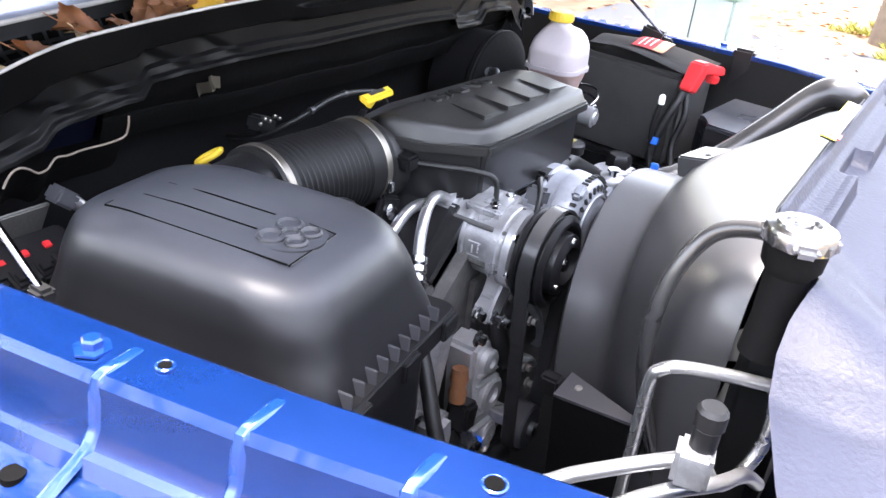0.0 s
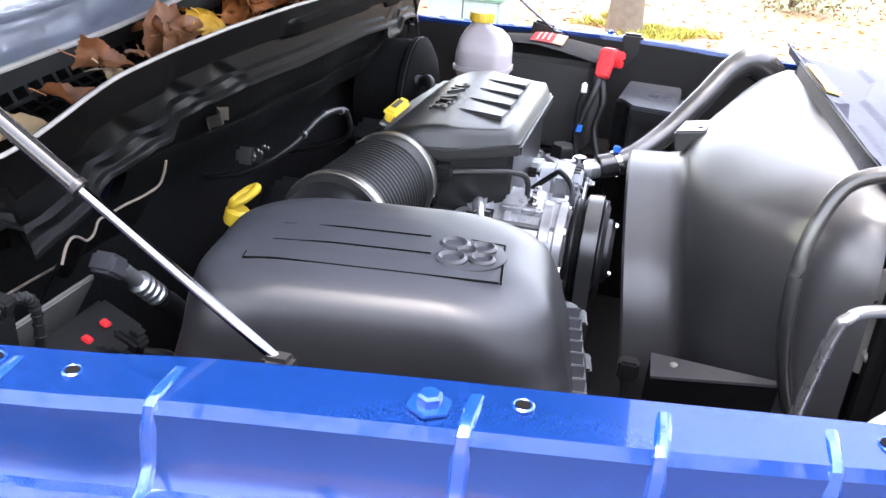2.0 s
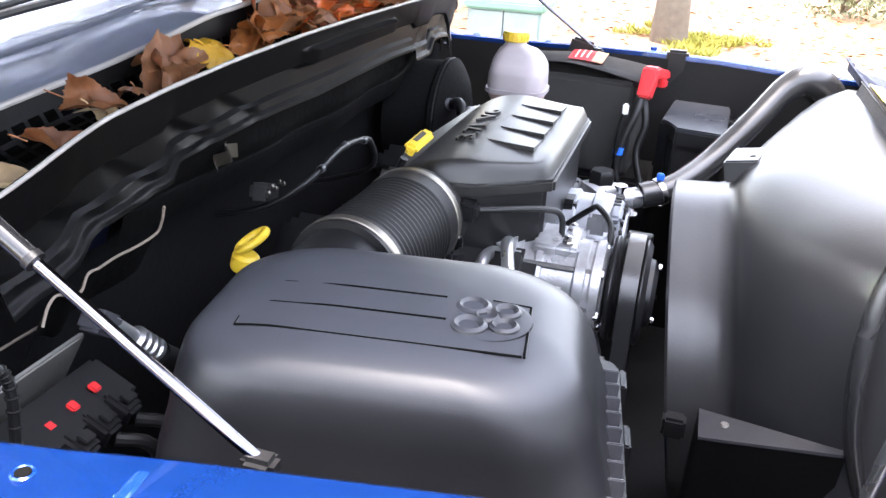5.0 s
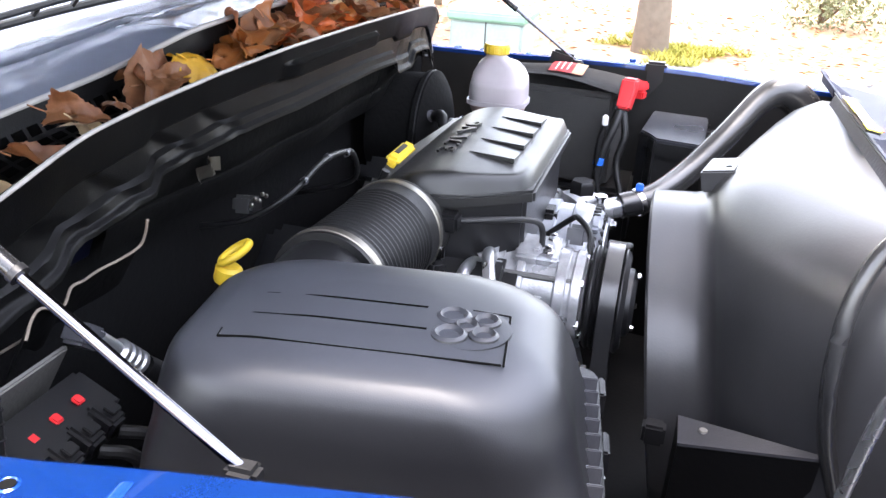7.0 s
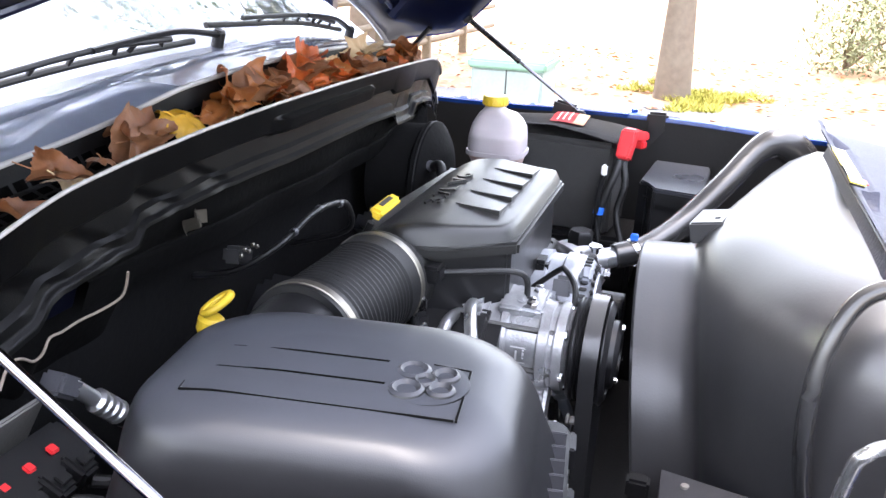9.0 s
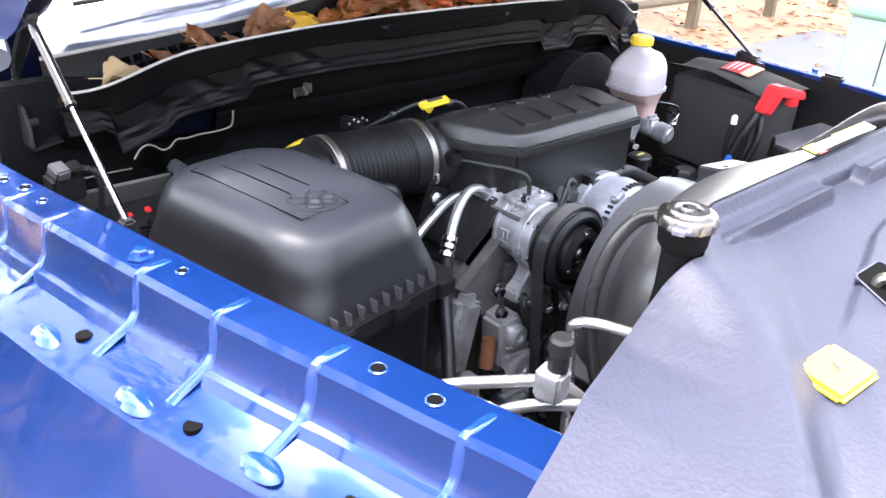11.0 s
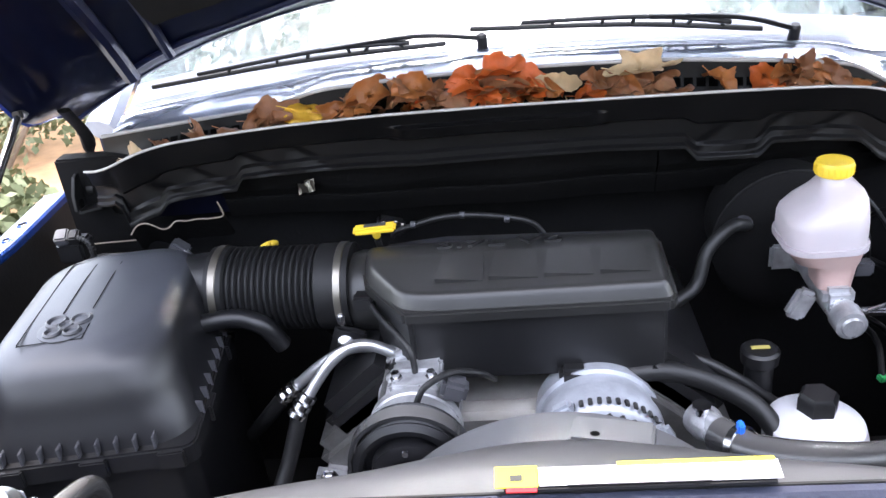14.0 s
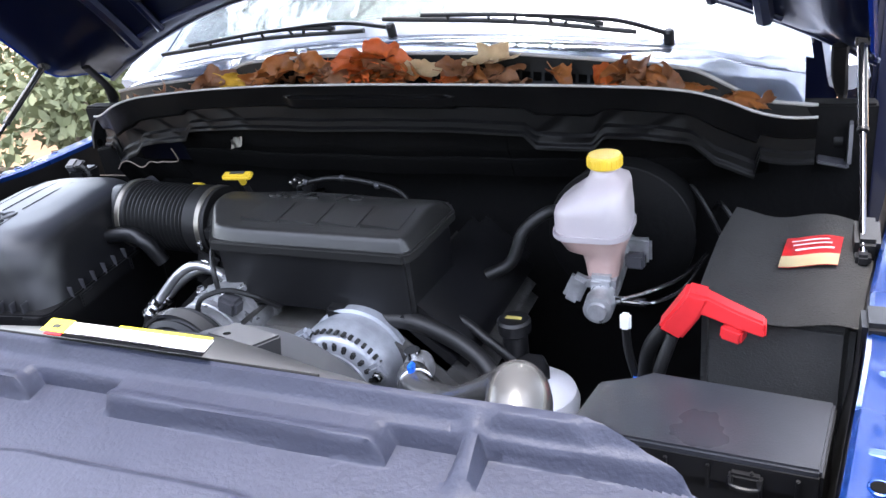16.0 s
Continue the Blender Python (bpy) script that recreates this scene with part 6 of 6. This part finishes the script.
    part("sheet", flat((lx0 + lx1) / 2, 0.004, 0, lx1 - lx0, 0.017, 0.0012), PAPER, l)
    part("yellow_corner", flat(lx0 - 0.018, 0.0045, 0, 0.034, 0.02, 0.0013), LYELLOW, l)
    part("red_corner", flat(lx0 - 0.014, -0.008, 0, 0.024, 0.004, 0.0013), RED, l)
    part("yellow_band", flat((lx0 + lx1) / 2 + 0.03, 0.0135, 0.0008, lx1 - lx0 - 0.064, 0.004, 0.0008), LYELLOW, l)
    part("symbol", flat(lx0 - 0.018, 0.003, 0.0008, 0.01, 0.006, 0.0008), INK, l)
    for i in range(3):
        part("text_bar", flat(0.15, 0.006 - 0.0055 * i, 0.0007, 0.15 - 0.02 * i, 0.0007, 0.0006), GREY, l)
    y = thing("hood_release_tab", (-0.345, -0.23, 1.08), "yellow plastic hood release tab", "release tab")
    part("tab", box((-0.352, -0.222, 1.114), (0.084, 0.058, 0.012), 0.005, turn(8, 0, -3)), YELLOW, y)
    part("arrow", box((-0.35, -0.22, 1.1208), (0.005, 0.014, 0.001), 0, turn(8, 0, -30)), INK, y)
    part("stalk", box((-0.349, -0.232, 1.095), (0.06, 0.026, 0.034), 0.006), YELLOW, y)
    k = thing("hood_latch", (-0.137, -0.19, 1.1), "grey steel hood latch on a painted dark opening", "latch")
    zl = shield_z(-0.137, -0.19)
    part("hook", tube([(-0.15, -0.175, zl - 0.01), (-0.148, -0.18, zl + 0.014), (-0.14, -0.20, zl + 0.014), (-0.135, -0.215, zl - 0.005)], 0.007, 8, 4), BAND, k)
    part("lever", box((-0.122, -0.2, zl + 0.003), (0.022, 0.03, 0.012), 0.003, turn(10, 0, 30)), ZINC, k)
    s = thing("map_sensor", (-0.168, 0.547, 1.05), "black sensor plug with a cable below the intake", "sensor")
    part("plug", box((-0.166, 0.545, 1.066), (0.03, 0.03, 0.024), 0.004), BLACK, s)
    part("cable", tube([(-0.155, 0.535, 1.064), (-0.135, 0.495, 1.064), (-0.105, 0.452, 1.06), (-0.088, 0.43, 1.045), (-0.085, 0.428, 0.99)], 0.0045, 10, 6), RUBBER, s)
    b = thing("throttle_bracket", (-0.205, 0.54, 0.96), "black bracket with a bright bolt", "bracket")
    part("plate", box((-0.205, 0.55, 0.985), (0.05, 0.014, 0.07), 0.005, turn(0, 20, 0)), BLACK, b)
    part("bolt", lathe([(0.013, 0), (0.013, 0.004), (0.008, 0.006), (0.0001, 0.008)], (-0.204, 0.541, 0.996), (0, -1, 0.3), 14), STEEL, b)


def wiper(pivot, tip, label):
    w = thing("wiper", pivot, label, "wiper", "wipers")
    p, t = Vector(pivot), Vector(tip)
    m = lerp(p, t, 0.45) + Vector((0, -0.02, 0.025))
    part("arm", tube([p, lerp(p, m, 0.4) + Vector((0, 0, 0.012)), m], 0.008, 8, 5, flat=0.6), BLACK, w)
    blade = smooth_line([lerp(p, t, 0.1), lerp(p, t, 0.5) + Vector((0, -0.01, 0.01)), t], 10)
    part("blade", tube(blade, 0.005, 8, 1), RUBBER, w)
    spine = smooth_line([lerp(p, t, 0.2) + Vector((0, -0.012, 0.014)), m, lerp(p, t, 0.84) + Vector((0, -0.012, 0.014))], 8)
    part("spine", tube(spine, 0.0042, 8, 1), BLACK, w)
    for k in range(6):
        q = spine[1 + round(2.6 * k)]
        part("claw", tube([q, min(blade, key=lambda r: (r - q).length)], 0.0035, 6, 2), BLACK, w)
    part("pivot", lathe([(0.01, -0.02), (0.01, 0.004), (0.007, 0.008), (0.0001, 0.008)], p, (0, -0.3, 1), 16), BLACK, w)


# ---- fallen leaves ----
def leaf_mesh(name, lobes, size, curl, material, seed):
    """A dry leaf: lobed outline, a folded midrib, side veins, a curl and a stalk."""
    rnd = random.Random(seed)
    n = 64
    bm = bmesh.new()
    fr = (0.05, 0.25, 0.45, 0.65, 0.83, 1.0)
    rings = [[] for _ in fr]
    ph = rnd.uniform(-0.4, 0.4)
    deep = 0.2 if lobes > 5 else rnd.choice((0.03, 0.06, 0.1))
    roll, twist, arch, cant = rnd.choice((-1, 1, 1)) * rnd.uniform(1.1, 2.3), rnd.uniform(-0.4, 0.4), rnd.uniform(-0.6, 0.1), rnd.uniform(-0.5, 0.5)
    jags = [rnd.uniform(-1, 1) for _ in range(n)]
    for k, f in enumerate(fr):
        for i in range(n):
            a = 2 * math.pi * i / n
            tip = max(0.0, math.cos(a)) ** 6 * 0.2
            lobe = 0.5 + 0.5 * math.cos(lobes * a + ph)
            edge = 0.8 - deep + 2 * deep * lobe + tip
            edge = lerp(0.8, edge, f * f) * (1 + 0.05 * jags[i] * f * f + 0.35 * noise.noise(Vector((1.6 * math.cos(a), 1.6 * math.sin(a), seed * 2.3))))
            r = size * f * edge
            x, y = r * math.cos(a) * 1.15, 0.82 * r * math.sin(a)
            vein = 0.03 * size * abs(math.sin(7 * x / size + 2.5 * abs(y) / size)) * (1 - 0.5 * f)
            q = Vector((x / size * 1.5 + seed * 3.1, y / size * 1.5, seed * 1.7))
            crumple = size * (0.34 * noise.noise(q) + 0.16 * noise.noise(q * 2.3))
            bend = y + cant * x
            z = (1 - math.cos(roll * bend / size)) * size / roll + twist * x * y / size + arch * x * x / size + vein + crumple * f
            y = y - bend + math.sin(roll * bend / size) * size / roll
            rings[k].append(bm.verts.new((x, y, z)))
    for i in range(n):
        j = (i + 1) % n
        for a, b in zip(rings, rings[1:]):
            bm.faces.new((a[i], a[j], b[j], b[i]))
    bm.faces.new(rings[0])
    bmesh.ops.solidify(bm, geom=bm.faces[:], thickness=0.0006)
    tube([(-0.6 * size, 0, -0.3 * size * size), (-1.0 * size, 0.05 * size, 0.1 * size), (-1.2 * size, 0.1 * size, 0.12 * size)], 0.0008, 5, 4, bm=bm)
    me = bpy.data.meshes.new(name)
    bm.to_mesh(me)
    bm.free()
    for p in me.polygons:
        p.use_smooth = True
    me.materials.append(material)
    return me


LEAFC = {"brown": mat("brown_dry_leaf", (0.2, 0.075, 0.03), 0.45, var=0.5, scale=70, bump=0.6, bump_scale=120, second=(0.42, 0.24, 0.13), second_scale=25),
         "orange": mat("orange_leaf", (0.5, 0.11, 0.02), 0.42, var=0.45, scale=60, bump=0.6, bump_scale=120, second=(0.4, 0.08, 0.02), second_scale=25),
         "yellow": mat("yellow_leaf", (0.72, 0.42, 0.03), 0.5, var=0.25, scale=60, bump=0.6, bump_scale=120, second=(0.3, 0.14, 0.02), second_scale=40),
         "tan": mat("tan_dry_leaf", (0.5, 0.36, 0.2), 0.55, var=0.3, scale=60, bump=0.6, bump_scale=120, second=(0.62, 0.5, 0.34), second_scale=25),
         "rust": mat("rust_brown_leaf", (0.34, 0.12, 0.03), 0.42, var=0.45, scale=60, bump=0.6, bump_scale=120, second=(0.28, 0.1, 0.04), second_scale=25)}


def leaves():
    rnd = random.Random(7)
    spots = [(-0.272, 0.83, "yellow", 0.06, -0.004), (-0.345, 0.845, "brown", 0.062, -0.008), (-0.42, 0.87, "brown", 0.033, -0.006), (-0.47, 0.865, "tan", 0.033, -0.014), (-0.62, 0.895, "tan", 0.05, -0.006), (-0.55, 0.88, "brown", 0.036, -0.008),
             (-0.17, 0.835, "rust", 0.065, 0.005), (-0.085, 0.83, "rust", 0.06, 0.01), (-0.04, 0.84, "brown", 0.055, 0.01), (0.0, 0.82, "orange", 0.055, 0.02), (0.045, 0.83, "orange", 0.06, 0.025), (0.095, 0.825, "orange", 0.055, 0.015), (0.02, 0.85, "brown", 0.065, 0.0),
             (0.135, 0.82, "tan", 0.045, 0.01), (0.06, 0.80, "brown", 0.045, 0.0), (-0.225, 0.825, "rust", 0.045, -0.005), (0.20, 0.81, "rust", 0.03, -0.01), (0.235, 0.805, "brown", 0.04, -0.01), (0.274, 0.82, "tan", 0.065, 0.015), (0.33, 0.82, "brown", 0.04, -0.01),
             (0.47, 0.84, "orange", 0.05, 0.0), (0.515, 0.85, "rust", 0.055, 0.0), (0.56, 0.86, "rust", 0.045, 0.0), (0.61, 0.865, "tan", 0.03, -0.01), (0.68, 0.89, "rust", 0.055, 0.0), (0.16, 0.80, "tan", 0.02, -0.01), (-0.13, 0.86, "brown", 0.055, 0.0)]
    names = {"brown": "curled brown dead leaf", "orange": "orange autumn leaf", "yellow": "yellow autumn leaf with dark spots", "tan": "pale tan dry oak leaf", "rust": "rust-brown autumn leaf"}
    for x, n, tones in ((-0.36, 2, ("brown", "rust")), (-0.2, 5, ("rust", "brown")), (-0.08, 6, ("rust", "brown", "orange")), (0.03, 10, ("orange", "rust", "orange")), (0.12, 4, ("rust", "orange")), (0.25, 7, ("rust", "brown")), (0.53, 7, ("rust", "brown")), (-0.5, 1, ("brown", "tan")), (0.68, 3, ("rust", "brown"))):
        for _ in range(n):
            spots.append((x + rnd.gauss(0, 0.045), seal_y(x) + rnd.uniform(0.035, 0.08), rnd.choice(tones), rnd.uniform(0.03, 0.045), rnd.uniform(-0.005, 0.012)))
    for k, (x, y, colour, size, lift) in enumerate(spots):
        me = leaf_mesh("leaf", 6 if colour == "tan" and size > 0.06 else rnd.choice((3, 4, 5, 5)), size * 0.8, 0, LEAFC[colour], k)
        ob = new("fallen_leaf", me)
        edge = abs(x - MID) > 0.55
        z = seal_z(x) - 0.012 + (0.2 if edge else 0.42) * size + lift
        ob.matrix_world = pose(x, seal_y(x) + 0.03 + 0.35 * size, z, 22 if colour == "yellow" else rnd.uniform(5, 25) if edge else rnd.uniform(12, 55), rnd.uniform(-30, 30), rnd.uniform(-70, 70))
        tagged(ob, names[colour] + " lying in the cowl", "leaf", "fallen leaves")


def hood_arch(w):
    """Height of the open hood's rear edge; w runs from 0 at the middle to 1 at the corners."""
    return 1.45 - 0.213 * abs(w) ** 2.3


def hood_hinge(side):
    x = MID + side * 0.80
    g = thing("hinge_assembly", (x, 0.98, 1.1), "dark steel hinge arm on a grey primed bracket", "hinge", "hood hinges")
    part("arm", tube([(x, 0.93, 1.12), (x, 0.965, 1.17), (x - side * 0.01, 0.955, 1.225), (x - side * 0.015, 0.90, 1.29)], 0.013, 8, 4, flat=0.45), DARK, g, "dark steel arm")
    pale = GREY if side > 0 else DARK
    bm = prism([(0.88, 1.10), (0.95, 1.095), (0.955, 1.13), (0.93, 1.165), (0.905, 1.16), (0.885, 1.13)], -0.003, 0.003, 0.001)
    bmesh.ops.transform(bm, matrix=Matrix.Translation((x + side * 0.012, 0, 0)) @ Matrix(((0, 0, 1, 0), (1, 0, 0, 0), (0, 1, 0, 0), (0, 0, 0, 1))), verts=bm.verts)
    part("bracket", bm, pale, g, "primed steel bracket")
    part("foot", box((x - side * 0.012, 0.915, 1.097), (0.05, 0.06, 0.005), 0.002, turn(0, side * 10, 0)), pale, g)
    part("pivot", lathe([(0.014, -0.008), (0.014, 0.006), (0.009, 0.009), (0.0001, 0.009)], (x - side * 0.006, 0.93, 1.125), (-side, 0, 0), 14), DARK, g)
    # black disc painted on as the bracket's shaded hole
    part("hole", lathe([(0.009, 0), (0.009, 0.001), (0.0001, 0.001)], (x + side * 0.006, 0.895, 1.11), (-side, 0, 0), 14), VOID, g)
    return g


def firewall_lines():
    h = thing("wiring_loom", (-0.02, 0.79, 1.0), "black wiring loom arching behind the intake cover", "wiring loom")
    part("sleeve", tube([(-0.17, 0.93, 1.0), (-0.165, 0.85, 1.02), (-0.14, 0.79, 1.06), (-0.06, 0.778, 1.085), (0.02, 0.78, 1.08), (0.09, 0.785, 1.058), (0.12, 0.80, 1.0), (0.13, 0.93, 0.95)], 0.0048, 12, 6), RUBBER, h)
    for x, z in ((-0.03, 1.086), (0.045, 1.073), (-0.115, 1.074)):
        part("tape_ring", lathe([(0.005, -0.005), (0.0062, -0.004), (0.0062, 0.004), (0.005, 0.005)], (x, 0.779, z), (1, 0, -0.12), 12, cap=False), GREY, h, "grey tape band")
    part("plug", box((-0.165, 0.845, 1.045), (0.05, 0.03, 0.026), 0.005, turn(0, 20, 10)), BLACK, h)
    for k in range(5):
        part("terminal", lathe([(0.003, 0), (0.003, 0.004), (0.0001, 0.005)], (-0.185 + 0.011 * k, 0.829, 1.052 + 0.006 * (k % 2)), (0, -1, 0.3), 8), BAND, h, "dull metal terminal")
    d = thing("driver_wiring", (0.7, 0.8, 0.75), "black wires with small green, blue and white plugs", "wiring")
    for at, m, n in (((0.70, 0.78, 0.705), mat("green_plastic", (0.03, 0.4, 0.12), 0.4), "green plug"), ((0.70, 0.72, 0.745), BLUEP, "blue plug"), ((0.70, 0.725, 0.862), WHITE, "white plug")):
        p = Vector(at)
        part("wire", tube([p, p + Vector((0.01, 0.08, 0.04)), p + Vector((-0.02, 0.22, 0.02))], 0.006, 8, 4), RUBBER, d)
        part("plug", box(p, (0.017, 0.014, 0.012), 0.002, turn(10, 0, 20)), m, d, n)
    for k in range(4):
        a = Vector((0.60 + 0.05 * k, 0.93, 1.02 - 0.03 * k))
        part("wire", tube([a, a + Vector((0.02, -0.05, 0.03)), a + Vector((0.07, -0.07, -0.05)), a + Vector((0.1, -0.03, -0.16))], 0.004, 8, 5), RUBBER, d)
    b = thing("hood_cable", (0.845, 0.3, 1.05), "bright ball end of a black release cable", "cable")
    part("ball", lathe([(0.0001, -0.009), (0.006, -0.0075), (0.009, 0), (0.006, 0.0075), (0.0001, 0.009)], (0.868, 0.262, 1.05), (0, 0, 1), 14), STEEL, b)
    part("cable", tube([(0.868, 0.262, 1.046), (0.858, 0.235, 1.04), (0.852, 0.2, 1.015), (0.855, 0.16, 0.99), (0.862, 0.12, 0.95)], 0.0026, 8, 5), RUBBER, b)


def scattered_leaves():
    rnd = random.Random(12)
    bm = bmesh.new()
    for _ in range(5200):
        x, y = rnd.uniform(2.5, 13), rnd.uniform(-4, 10)
        on_drive = x < 7.6 and y < 3.2
        if on_drive and rnd.random() < 0.85:
            continue
        a, r = rnd.uniform(0, 6.28), rnd.uniform(0.03, 0.07)
        c = Vector((x, y, 0.022 if on_drive else 0.012))
        d = Vector((math.cos(a), math.sin(a), 0)) * r
        e = Vector((-math.sin(a), math.cos(a), 0)) * r * 0.6
        up = Vector((0, 0, rnd.uniform(0.0, 0.03)))
        bm.faces.new([bm.verts.new(q) for q in (c - d, c - e + up, c + d + up * 0.5, c + e + up)])
    g = finish("scattered_leaves", bm, LEAFC["rust"])
    tagged(g, "rust-brown fallen leaves scattered over the ground", "leaves", kind="stuff")


# ---- build ----

outdoors()
fender(-1, "metallic blue passenger fender flange with holes and a rain channel")
fender(1, "metallic blue driver fender flange beside the battery")
for side in (-1, 1):
    inner_liner(side)
    strut(side)
    hood_hinge(side)
firewall()
cowl()
windscreen()
hood()
shield()
grille()
fan_shroud()
radiator()
engine()
intake_cover()
intake_hose()
air_box()
compressor()
alternator()
belt()
dipsticks()
brake_reservoir()
battery()
fuse_box()
reservoirs()
passenger_corner()
lines_front()
firewall_lines()
wiper((0.02, 0.975, 1.335), (-0.62, 1.03, 1.285), "black wiper blade lying at the foot of the windscreen")
wiper((0.56, 0.99, 1.30), (0.0, 0.985, 1.35), "black wiper blade on the driver side of the windscreen")
leaves()
